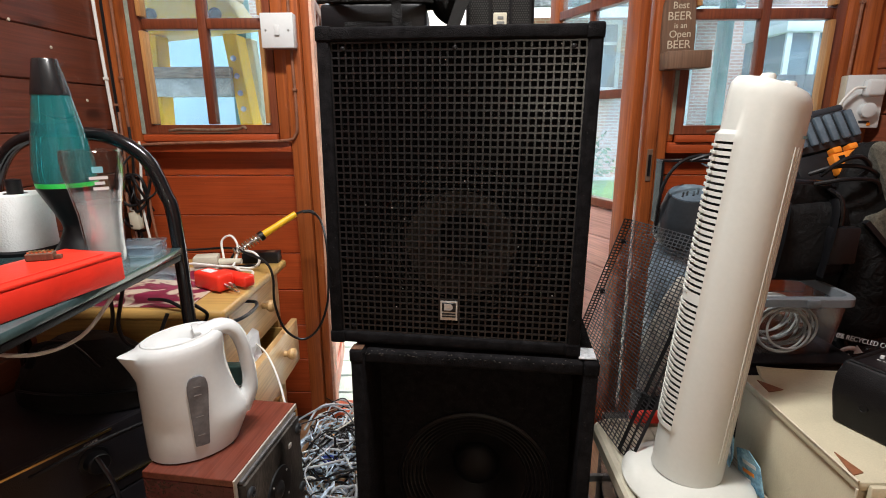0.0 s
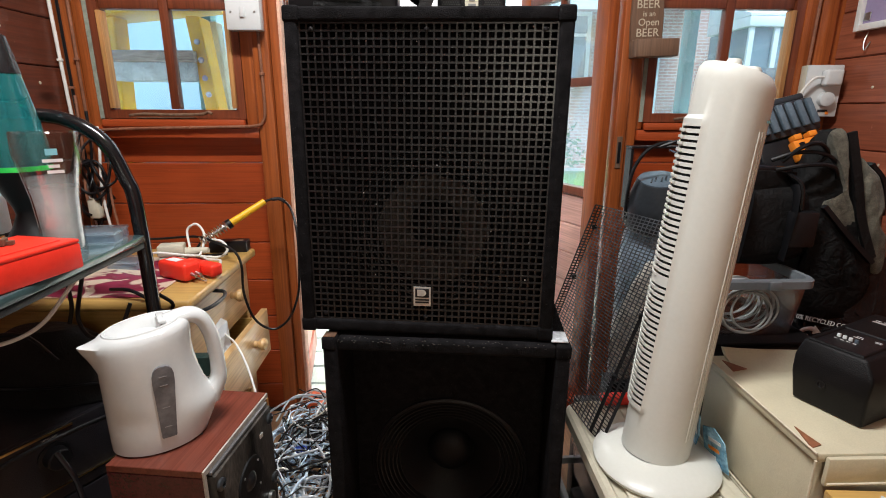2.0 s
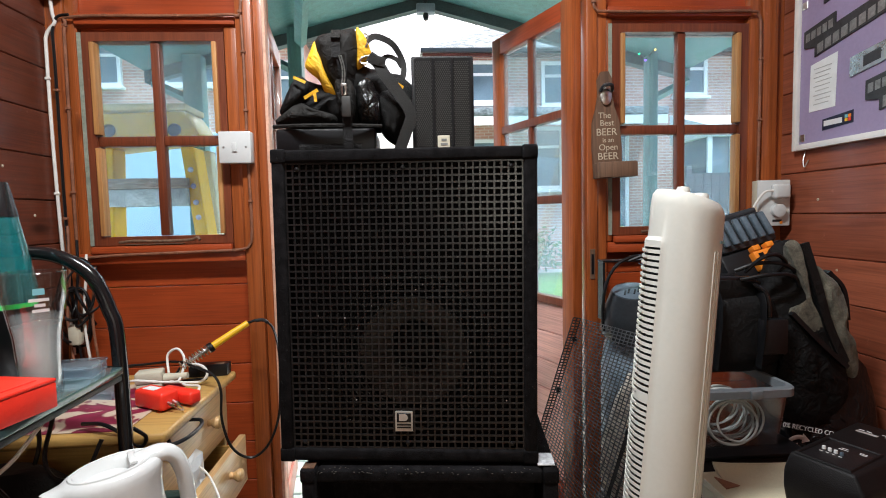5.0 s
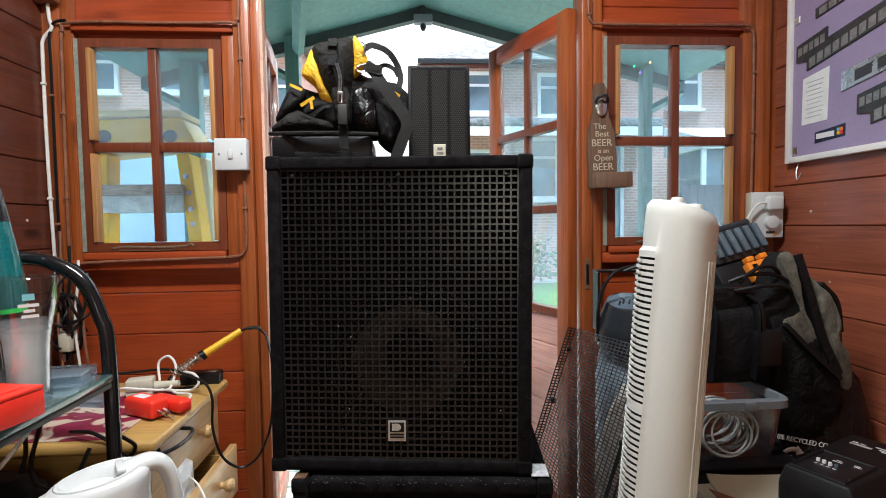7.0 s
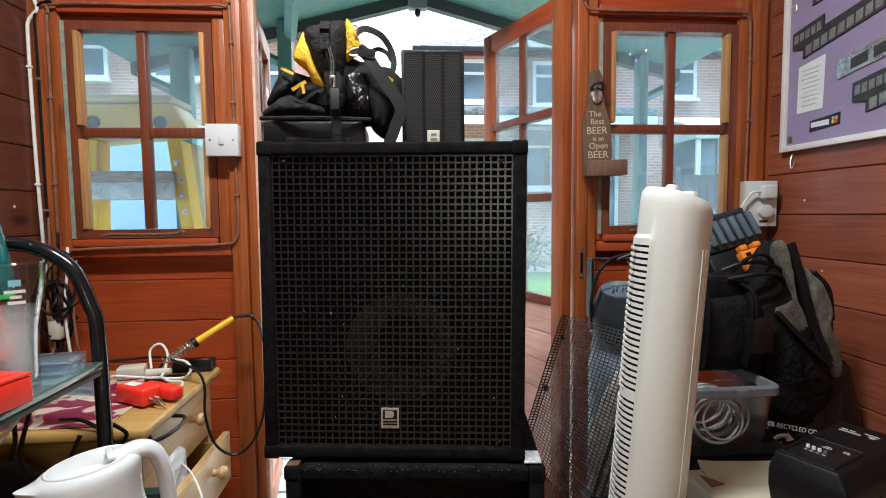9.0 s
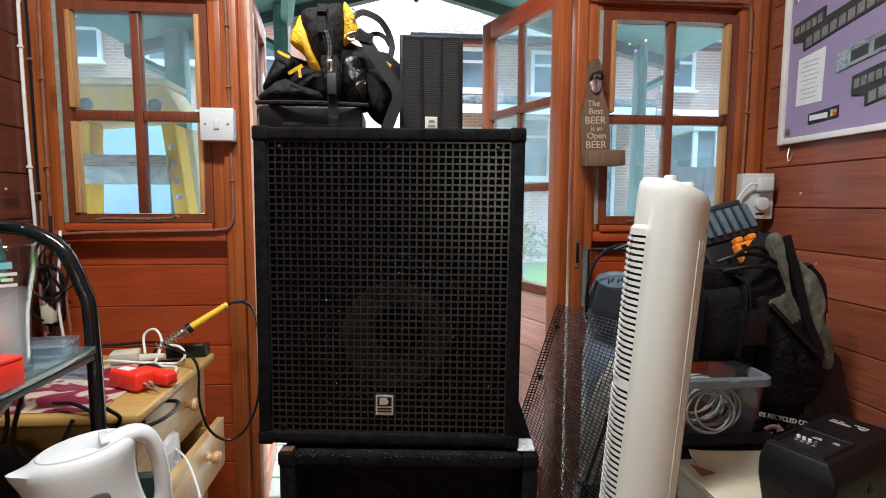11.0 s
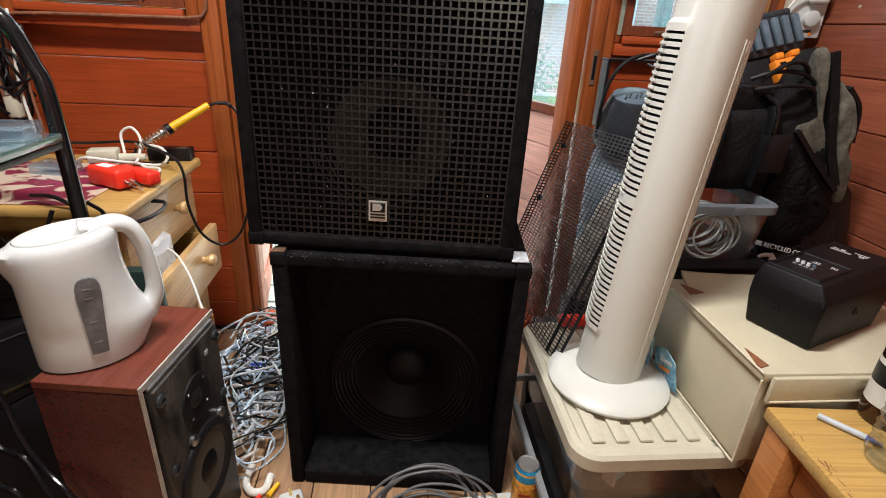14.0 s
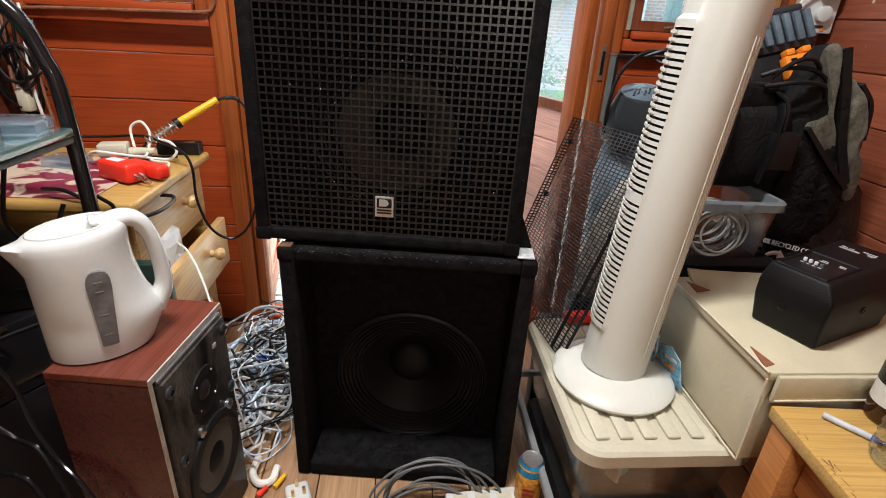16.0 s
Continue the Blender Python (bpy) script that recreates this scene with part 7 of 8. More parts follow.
for x in (-0.0175, 0.0175):
    part("groove", block(x - 0.0025, x + 0.0025, -0.003, -0.0005, 0.006, 0.176, 0.001, 1), BLACKP, spk)
lbp = part("label", block(-0.012, 0.011, -0.0045, -0.0008, 0.008, 0.032, 0.0008, 1), mat("cream_label", (0.62, 0.58, 0.46), 0.5, var=0.08), spk, "square cream label")
for z, w in ((0.022, 0.010), (0.014, 0.013)):
    part("printed_bar", block(-w / 2, w / 2, -0.0052, -0.0047, z, z + 0.004), mat("grey_print", (0.2, 0.2, 0.19), 0.6), lbp, "", False)

tote = thing("tool_bag", "black and yellow nylon tool bag with rigid base and strap", "tool bag", pose(-0.095, 0.905, ZT))
part("base", block(-0.117, 0.066, -0.055, 0.075, 0, 0.047, 0.006), BLACKP, tote, "rigid black plastic base")
part("base_recess", block(-0.075, 0.04, -0.057, -0.0545, 0.006, 0.018, 0.002), FABRIC, tote, "recessed black grip")


CHARN = mat("charcoal_nylon", (0.0085, 0.0075, 0.0066), 0.65, var=0.35, scale=30, bump=0.8, fine=900, spec=0.25, wrinkle=0.8)
WEB = mat("grey_black_webbing", (0.009, 0.008, 0.0075), 0.75, var=0.3, scale=40, bump=0.9, fine=700)
GLOSSN = mat("black_glossy_nylon", (0.005, 0.005, 0.005), 0.22, var=0.3, bump=0.6, fine=60, wrinkle=1.0)
puff("body", [(-0.117, 0.058), (-0.109, 0.09), (-0.078, 0.145), (-0.052, 0.133), (-0.035, 0.16), (0.005, 0.180), (0.061, 0.170), (0.116, 0.156), (0.146, 0.122), (0.140, 0.07), (0.105, 0.048), (-0.03, 0.045)], 0.01, 0.052, 0.05, FABRIC, 2, 0.010, "black nylon body")
puff("sagging_side", [(0.062, 0.12), (0.10, 0.125), (0.131, 0.10), (0.134, 0.06), (0.112, 0.018), (0.098, 0.02), (0.072, 0.05)], -0.01, 0.045, 0.03, FABRIC, 5, 0.007, "sagging black side panel")
puff("pocket", [(-0.120, 0.058), (-0.098, 0.082), (-0.074, 0.098), (-0.045, 0.082), (-0.012, 0.074), (-0.008, 0.056), (-0.06, 0.050)], -0.035, 0.026, 0.01, CHARN, 8, 0.009, "crumpled black pocket")
puff("pocket_flap", [(-0.112, 0.082), (-0.080, 0.146), (-0.056, 0.134), (-0.062, 0.112), (-0.092, 0.080)], -0.032, 0.018, 0.008, FABRIC, 9, 0.005, "stitched black pocket flap")
puff("side_pocket", [(0.033, 0.130), (0.062, 0.136), (0.078, 0.10), (0.075, 0.054), (0.040, 0.052), (0.031, 0.093)], -0.044, 0.018, 0.006, GLOSSN, 7, 0.009, "shiny black side pocket")
puff("flap", [(-0.044, 0.202), (-0.034, 0.221), (-0.006, 0.226), (0.018, 0.232), (0.034, 0.228), (0.039, 0.192), (0.033, 0.152), (0.021, 0.112), (0.006, 0.098), (-0.009, 0.118), (-0.031, 0.158)], -0.03, 0.034, 0.05, CHARN, 3, 0.0035, "charcoal zipped flap")
puff("yellow_side", [(-0.044, 0.210), (-0.030, 0.190), (-0.022, 0.150), (-0.006, 0.108), (-0.028, 0.114), (-0.038, 0.140), (-0.062, 0.162), (-0.054, 0.186)], -0.034, 0.016, 0.04, YELLOWF, 4, 0.004, "yellow side panel")
puff("yellow_side", [(0.034, 0.230), (0.044, 0.229), (0.057, 0.206), (0.061, 0.178), (0.045, 0.166), (0.033, 0.162)], -0.034, 0.016, 0.04, YELLOWF, 6, 0.004, "yellow side panel")
bm = bmnew()
sweep(bm, [(-0.122, -0.045, 0.052), (-0.06, -0.064, 0.050), (0.02, -0.066, 0.049), (0.078, -0.055, 0.049)], 0.004, 7, 1.0, 6)
part("piping", bm, CHARN, tote, "black piped rim")
ribbon("trim", [(-0.081, -0.053, 0.140), (-0.059, -0.055, 0.130)], 0.005, YELLOWF, "yellow edge trim")
ribbon("trim", [(-0.060, -0.067, 0.099), (-0.035, -0.069, 0.113)], 0.006, YELLOWF)
ribbon("trim", [(-0.041, -0.070, 0.110), (-0.039, -0.070, 0.092)], 0.005, YELLOWF)
ribbon("trim", [(0.109, -0.046, 0.128), (0.119, -0.044, 0.122)], 0.006, YELLOWF)
ribbon("tab", [(0.001, -0.030, 0.226), (0.000, -0.066, 0.208), (-0.001, -0.071, 0.170)], 0.016, FABRIC, "black pull tab")
ribbon("tab", [(0.000, -0.060, 0.222), (0.000, -0.073, 0.204)], 0.017, CHARN)
for a, b in ((-0.0015, 0.0105), (0.0175, 0.0160)):
    ribbon("zip", [(a, -0.068, 0.178), (b * 0.6 + a * 0.4, -0.070, 0.15), (b, -0.069, 0.118)], 0.0028, CABLEK, "black zip")
bm = bmnew()
for k in range(26):
    f = k / 25
    x, z = 0.0075 + 0.004 * math.sin(f * 3.1) + 0.003 * f, 0.172 - 0.052 * f
    for q in (-0.0032, 0.0006):
        box(bm, x + q, x + q + 0.0026, -0.0735, -0.0712, z - 0.0005, z + 0.0005)
zt = part("zip_teeth", bm, CHROME, tote, "metal zip teeth", False)
zt["kind"] = "stuff"
puff("zip_end", [(-0.006, 0.128), (0.006, 0.138), (0.022, 0.134), (0.030, 0.118), (0.030, 0.07), (0.018, 0.052), (0.0, 0.075)], -0.052, 0.017, 0.01, CHARN, 12, 0.004, "black zip gusset")
pull = part("zip_pull", block(0.0075, 0.0185, -0.078, -0.074, 0.100, 0.123, 0.003), STEEL, tote, "steel zip pull")
part("eyelet", block(0.0115, 0.0145, -0.0788, -0.0782, 0.103, 0.117, 0.0), BLACKP, pull, "", False)
part("zip_tag", block(0.008, 0.0245, -0.079, -0.075, 0.062, 0.0995, 0.002), mat("dark_grey_rubber_tag", (0.028, 0.027, 0.026), 0.6, var=0.2), tote, "grey rubber tag")
ribbon("tag_strap", [(0.016, -0.073, 0.066), (0.017, -0.068, 0.0)], 0.017, FABRIC, "black strap below the tag")
ribbon("handle", [(0.046, -0.02, 0.208), (0.056, -0.02, 0.219), (0.071, -0.018, 0.2245), (0.098, -0.01, 0.215), (0.115, 0.0, 0.193), (0.121, 0.0, 0.169), (0.116, -0.005, 0.148), (0.104, -0.01, 0.146)], 0.0115, WEB, "grey-black webbing handle", 0.003)
ribbon("handle", [(0.072, 0.0, 0.176), (0.080, 0.0, 0.189), (0.093, 0.0, 0.193), (0.108, 0.0, 0.186), (0.117, 0.002, 0.172)], 0.008, WEB, "", 0.003)
ribbon("strap", [(0.058, -0.058, 0.176), (0.073, -0.062, 0.163), (0.088, -0.066, 0.138), (0.112, -0.068, 0.104), (0.132, -0.068, 0.068), (0.122, -0.066, 0.034), (0.110, -0.064, 0.004)], 0.021, WEB, "grey-black shoulder strap", 0.003)
ribbon("strap_keeper", [(0.058, -0.064, 0.170), (0.088, -0.066, 0.162)], 0.017, CHARN, "webbing keeper", 0.003)
bm = bmnew()
sweep(bm, [(0.062, -0.056, 0.178), (0.046, -0.060, 0.172), (0.042, -0.060, 0.165), (0.050, -0.060, 0.161), (0.060, -0.058, 0.166)], 0.0018, 6)
part("ring", bm, STEEL, tote, "steel strap ring")
bm = bmnew()
sweep(bm, [(0.050, -0.052, 0.218), (0.056, -0.054, 0.214), (0.056, -0.056, 0.200), (0.053, -0.056, 0.192)], 0.0018, 6)
part("buckle", bm, STEEL, tote, "steel buckle")

# ---- things fixed to the walls ----
sw = thing("light_switch", "white plastic light switch on a surface box", "light switch", pose(-0.447, YW - 0.0125, 1.186))
part("box", block(-0.0435, 0.0435, -0.026, 0, -0.0435, 0.0435, 0.004), WHITEP, sw)
part("plate", block(-0.0435, 0.0435, -0.034, -0.0265, -0.0435, 0.0435, 0.003), WHITEP, sw)
part("rocker", block(-0.007, 0.007, -0.038, -0.0342, -0.013, 0.013, 0.002), WHITEP, sw)
for x in (-0.03, 0.03):
    bm = bmnew()
    lathe(bm, [(0.003, 0), (0.0025, 0.001)], 12, pose(x, -0.0342, 0, 90))
    part("screw", bm, CHROME, sw)

sock = thing("wall_socket", "white double mains socket mounted upright with a plug in it", "socket", pose(1.113, YW - 0.005, 1.0, 0, 0, -8))
part("box", block(-0.046, 0.046, -0.030, 0, -0.068, 0.068, 0.004), CREAMP, sock)
part("plate", block(-0.046, 0.046, -0.038, -0.0305, -0.068, 0.068, 0.003), WHITEP, sock)
plug = part("plug", block(-0.012, 0.034, -0.066, -0.0382, 0.012, 0.056, 0.008, 3), WHITEP, sock, "white mains plug")
bm = bmnew()
sweep(bm, [(-0.012, -0.055, 0.036), (-0.04, -0.058, 0.03), (-0.065, -0.055, -0.01), (-0.08, -0.06, -0.06), (-0.12, -0.08, -0.13)], 0.0035, 8)
part("lead", bm, CABLEW, plug, "white lead")
bm = bmnew()
lathe(bm, [(0.019, 0), (0.019, 0.016), (0.015, 0.018), (0.001, 0.018)], 24, pose(0.008, -0.0382, -0.022, 90), cap1=False)
part("plug_cover", bm, WHITEP, sock, "round white cover")
part("handwriting_bar", block(-0.004, 0.022, -0.0388, -0.0383, -0.056, -0.049), GREYP, sock, "", False)
part("switch", block(0.016, 0.024, -0.041, -0.0383, -0.062, -0.054, 0.001, 1), ORANGE, sock, "orange switch mark")

opn = thing("bottle_opener", "dark wooden wall bottle opener with white lettering and catch box", "bottle opener", pose(0.612, YW - 0.0105, 1.095, 0, -2, 0))
bm = bmnew()
prof = [(-0.040, 0.0), (0.043, 0.0), (0.044, 0.08), (0.040, 0.15), (0.026, 0.195), (0.021, 0.23), (0.022, 0.275), (0.012, 0.296), (-0.010, 0.296), (-0.021, 0.275), (-0.020, 0.23), (-0.027, 0.195), (-0.040, 0.15), (-0.043, 0.08)]
rings(bm, [[Vector((x, y, z)) for x, z in prof] for y in (0, -0.002, -0.012)])
part("board", bm, DRIFT, opn, "bottle-shaped dark board")
part("catch_box", block(-0.046, 0.068, -0.064, -0.0122, -0.012, 0.032, 0.003), DRIFT, opn, "wooden cap catcher")
bm = bmnew()
lathe(bm, [(0.017, 0), (0.017, 0.006), (0.012, 0.009), (0.001, 0.009)], 24, pose(0, -0.0122, 0.225, 90), sy=1.5, cap1=False)
iron_o = part("opener", bm, STEEL, opn, "cast metal opener")
bm = bmnew()
sweep(bm, [(-0.018, -0.02, 0.238), (-0.012, -0.034, 0.25), (0.0, -0.038, 0.253), (0.012, -0.034, 0.25), (0.018, -0.02, 0.238)], 0.005, 8)
part("hood", bm, GREYP, iron_o)
for body, size, z, x in (("The", 0.024, 0.170, -0.004), ("Best", 0.024, 0.148, 0.002), ("BEER", 0.029, 0.122, 0.0), ("is an", 0.019, 0.099, 0.004), ("Open", 0.025, 0.078, 0.004), ("BEER", 0.029, 0.052, 0.002)):
    text("lettering", body, size, pose(x, -0.0123, z, 90, 0, 0), mat("cream_lettering", (0.50, 0.43, 0.32), 0.7, var=0.15, scale=60), opn, 0.0004)

sign = thing("sign_board", "lilac display board in a white frame with metal name plates", "sign board")
SX = XR - 0.004
part("panel", block(SX - 0.008, SX, 0.62, 1.305, 1.165, 1.78), LILAC, sign, "lilac painted panel", False)
for ya, yb, za, zb in ((1.3055, 1.322, 1.148, 1.80), (0.60, 1.305, 1.148, 1.1645), (0.60, 1.305, 1.7805, 1.80), (0.60, 0.6195, 1.165, 1.78)):
    part("frame_strip", block(SX - 0.018, SX, ya, yb, za, zb, 0.002), WHITEW, sign, "white painted frame")
PLATE = mat("dark_grey_cast_plate", (0.050, 0.052, 0.055), 0.42, 0.3, var=0.2, scale=30)


def plate(name, outline, material, depth=0.004, label=""):
    bm = bmnew()
    rings(bm, [[Vector((x, y, z)) for y, z in outline] for x in (SX - 0.0082, SX - 0.0082 - depth)])
    return part(name, bm, material, sign, label, False)


def bars(parent, y0, y1, z, h, n, slope, material):
    """A row of plain bars where a name stood."""
    for k in range(n):
        f0, f1 = (k + 0.12) / n, (k + 0.88) / n
        ya, yb = y0 + (y1 - y0) * f0, y0 + (y1 - y0) * f1
        za, zb = z + slope * f0, z + slope * f1
        bm = bmnew()
        hexa(bm, [(SX - 0.0128, yb, zb - h), (SX - 0.0122, yb, zb - h), (SX - 0.0122, ya, za - h), (SX - 0.0128, ya, za - h), (SX - 0.0128, yb, zb), (SX - 0.0122, yb, zb), (SX - 0.0122, ya, za), (SX - 0.0128, ya, za)])
        part("letter_bar", bm, material, parent, "", False)


LETTERG = mat("worn_grey_letters", (0.24, 0.245, 0.24), 0.45, 0.4, var=0.25, scale=50)
zig = [(1.290, 1.430), (1.290, 1.476), (1.185, 1.495), (1.185, 1.465), (1.01, 1.495), (1.01, 1.445), (1.252, 1.398), (1.252, 1.424)]
p1 = plate("name_plate", zig, PLATE, label="stepped dark grey metal name plate")
bars(p1, 1.285, 1.19, 1.466, 0.022, 5, 0.014, LETTERG)
bars(p1, 1.245, 1.015, 1.428, 0.026, 9, 0.05, LETTERG)
p2 = plate("name_plate", [(y - 0.20, z - 0.185) for y, z in zig], PLATE, label="stepped dark grey metal name plate")
bars(p2, 1.085, 0.99, 1.281, 0.022, 5, 0.014, LETTERG)
bars(p2, 1.045, 0.815, 1.243, 0.026, 9, 0.05, LETTERG)
p3 = plate("name_plate", [(1.225, 1.530), (1.225, 1.556), (0.98, 1.59), (0.98, 1.56)], PLATE, label="dark grey metal name plate")
bars(p3, 1.215, 1.0, 1.552, 0.018, 7, 0.026, LETTERG)
p4 = plate("name_plate", [(1.137, 1.312), (1.137, 1.360), (0.90, 1.395), (0.90, 1.35)], STEEL, label="bright chrome name plate")
bars(p4, 1.105, 0.92, 1.352, 0.026, 3, 0.03, PLATE)
pp = plate("paper_notice", [(1.270, 1.250), (1.267, 1.378), (1.178, 1.390), (1.182, 1.250)], PAPER, 0.001, "faded paper notice")
for k in range(9):
    z = 1.365 - k * 0.012
    part("text_bar", block(SX - 0.0098, SX - 0.0093, 1.195 + 0.004 * (k % 3), 1.255 - 0.006 * (k % 2), z - 0.0025, z), mat("faded_print", (0.42, 0.44, 0.42), 0.8), pp, "", False)
NAVY = mat("navy_sticker", (0.012, 0.014, 0.035), 0.3, var=0.1)
p5 = plate("sticker", [(1.222, 1.192), (1.222, 1.222), (1.125, 1.230), (1.125, 1.198)], NAVY, 0.001, "small navy sticker")
part("text_bar", block(SX - 0.0105, SX - 0.0095, 1.158, 1.216, 1.203, 1.217), WHITEINK, p5, "", False)
for k, c in enumerate((REDP, YELP, ORANGE, PALETEAL)):
    part("petal", block(SX - 0.0105, SX - 0.0095, 1.131 + 0.010 * (k % 2), 1.139 + 0.010 * (k % 2), 1.204 + 0.009 * (k // 2), 1.212 + 0.009 * (k // 2)), c, p5, "", False)
for y, z in ((1.292, 1.182), (1.292, 1.55)):
    part("mirror_plate", block(SX - 0.0105, SX - 0.0083, y - 0.01, y + 0.01, z - 0.01, z + 0.01, 0.0008, 1), CHROME, sign, "small metal fixing plate")
bm = bmnew()
sweep(bm, [(XR - 0.004, 1.29, 1.145), (XR - 0.012, 1.288, 1.12), (XR - 0.012, 1.283, 1.10), (XR - 0.004, 1.278, 1.12)], 0.0015, 6)
part("hook_wire", bm, CHROME, sign)


def wall_cable(name, paths, r, material, label, clip_step=0.16, clip=CABLEBR):
    t = thing(name, label, "cable")
    for pts in paths:
        bm = bmnew()
        sweep(bm, pts, r, 8)
        part("cable", bm, material, t)
        P = smooth_path(pts, 6)
        run = 0.05
        for a, b in zip(P, P[1:]):
            run += (b - a).length
            if run > clip_step:
                run = 0
                part("clip", block(-0.006, 0.006, -0.006, 0.004, -0.0035, 0.0035, 0.001, 1), clip, t, "", True, Matrix.Translation(a))
    return t


yc = YW - 0.016
wall_cable("clipped_cable", ([(-0.905, yc + 0.008, 0.60), (-0.905, yc + 0.008, 1.0), (-0.900, yc + 0.008, 1.42), (-0.895, yc + 0.006, 1.525), (-0.865, yc + 0.004, 1.548), (-0.6, yc + 0.004, 1.550), (-0.46, yc, 1.552), (-0.425, yc, 1.560), (-0.422, yc, 1.68)],
                              [(-0.423, yc, 1.55), (-0.421, yc, 1.40), (-0.422, yc, 1.236)],
                              [(-0.422, yc, 1.145), (-0.420, yc, 1.02), (-0.421, yc, 0.943), (-0.428, yc, 0.916), (-0.455, yc - 0.002, 0.902), (-0.6, yc - 0.002, 0.898), (-0.80, yc - 0.002, 0.894), (-0.895, yc, 0.888)]),
           0.0042, CABLEBR, "brown painted cable clipped round the window frame")
wall_cable("clipped_cable", ([(0.572, yc + 0.004, 1.70), (0.573, yc + 0.004, 1.60), (0.582, yc + 0.004, 1.570), (0.62, yc + 0.004, 1.564), (0.85, yc + 0.004, 1.564), (1.04, yc + 0.004, 1.566), (1.075, yc + 0.008, 1.555), (1.082, yc + 0.008, 1.50), (1.082, yc + 0.008, 1.25), (1.080, yc + 0.008, 1.07)],),
           0.0042, CABLEBR, "brown painted cable clipped round the window to the socket")
wall_cable("white_wall_cable", ([(-0.925, yc, 1.60), (-0.922, yc, 1.555), (-0.918, yc, 1.53), (-0.940, yc, 1.50), (-0.944, yc, 1.45), (-0.943, yc - 0.002, 1.20), (-0.940, yc, 0.95), (-0.935, yc, 0.78), (-0.915, yc - 0.02, 0.62)],),
           0.0045, CABLEW, "white cable running down the corner of the wall", 0.3, CABLEW)
wall_cable("black_wall_cable", ([(-0.88, yc, 1.552), (-0.91, yc, 1.545), (-0.924, yc, 1.51), (-0.924, yc, 1.40), (-0.925, yc, 1.0), (-0.92, yc, 0.62)],),
           0.0038, CABLEK, "black cable running down the corner of the wall", 0.3, CABLEBR)
jb = thing("junction_box", "brown junction box at the top of the wall", "junction box", pose(-0.925, YW - 0.006, 1.625))
part("box", block(-0.03, 0.03, -0.03, 0, -0.03, 0.03, 0.006), CABLEBR, jb)
part("lid", block(-0.027, 0.027, -0.034, -0.0305, -0.027, 0.027, 0.002), CABLEBR, jb)
hang = thing("hanging_cables", "black and white leads hanging in the corner", "cables")
R = random.Random(17)
for k in range(7):
    cx, cz, rr = -0.885 + R.uniform(-0.03, 0.035), 0.78 + R.uniform(-0.06, 0.05), R.uniform(0.04, 0.085)
    pts = [(cx + rr * 0.55 * math.cos(q * 0.9 + k), 1.325 + R.uniform(-0.03, 0.02), cz + rr * math.sin(q * 0.9 + k)) for q in range(8)]
    bm = bmnew()
    sweep(bm, pts, R.choice((0.003, 0.0038)), 8)
    part("lead", bm, CABLEK, hang)
for k in range(4):
    x = -0.91 + 0.022 * k
    bm = bmnew()
    sweep(bm, [(x, 1.345, 0.98 - 0.04 * k), (x + 0.006, 1.33, 0.85), (x - 0.004, 1.325, 0.72), (x + 0.01, 1.32, 0.58)], 0.0036, 8)
    part("lead", bm, (CABLEBR, CABLEK, CABLEW, CABLEBR)[k], hang)
part("plug", block(-0.905, -0.875, 1.305, 1.330, 0.655, 0.71, 0.006), CREAMP, hang, "cream plug")


def stay(name, x0, x1, z):
    s = thing(name, "dark iron casement stay on the window sill", "window stay")
    bm = bmnew()
    sweep(bm, [(x0, YW - 0.008, z), (x0 + 0.04, YW - 0.010, z + 0.004), ((x0 + x1) / 2, YW - 0.012, z + 0.002), (x1 - 0.03, YW - 0.012, z + 0.004), (x1 - 0.01, YW - 0.014, z + 0.010), (x1, YW - 0.016, z + 0.004)], 0.0042, 8)
    part("arm", bm, DRIFT, s)
    part("peg_plate", block(x0 + 0.02, x1 - 0.05, YW - 0.0135, YW + 0.0028, z - 0.0065, z - 0.0045), DRIFT, s)


stay("window_stay", -0.79, -0.565, 0.929)
stay("window_stay", 0.72, 0.88, 0.923)
strike = thing("door_strike", "dark slot of a door latch in the jamb", "latch", pose(0.570, YW - 0.0085, 0.83))
part("plate", block(-0.008, 0.008, -0.002, 0, -0.045, 0.045, 0.001, 1), DRIFT, strike)
part("slot", block(-0.004, 0.004, -0.003, -0.0021, -0.03, 0.03), BLACKP, strike, "", False)
R = random.Random(44)
for k in range(6):
    y, z = R.uniform(0.7, 1.25), R.uniform(0.75, 1.12)
    nail = thing("wall_plug", "small white filled screw hole in a board", "wall plug", pose(XR, y, z), "wall plugs")
    bm = bmnew()
    lathe(bm, [(0.004, 0.003), (0.0035, -0.002), (0.001, -0.0025)], 10, pose(0, 0, 0, 0, 90, 0), cap1=False)
    part("plug", bm, CREAMP, nail)
for k in range(6):
    y, z = R.uniform(0.95, 1.3), R.uniform(0.95, 1.5)
    nail = thing("wall_plug", "small white filled screw hole in a board", "wall plug", pose(XL, y, z), "wall plugs")
    bm = bmnew()
    lathe(bm, [(0.004, -0.003), (0.0035, 0.002), (0.001, 0.0025)], 10, pose(0, 0, 0, 0, 90, 0), cap1=False)
    part("plug", bm, CREAMP, nail)

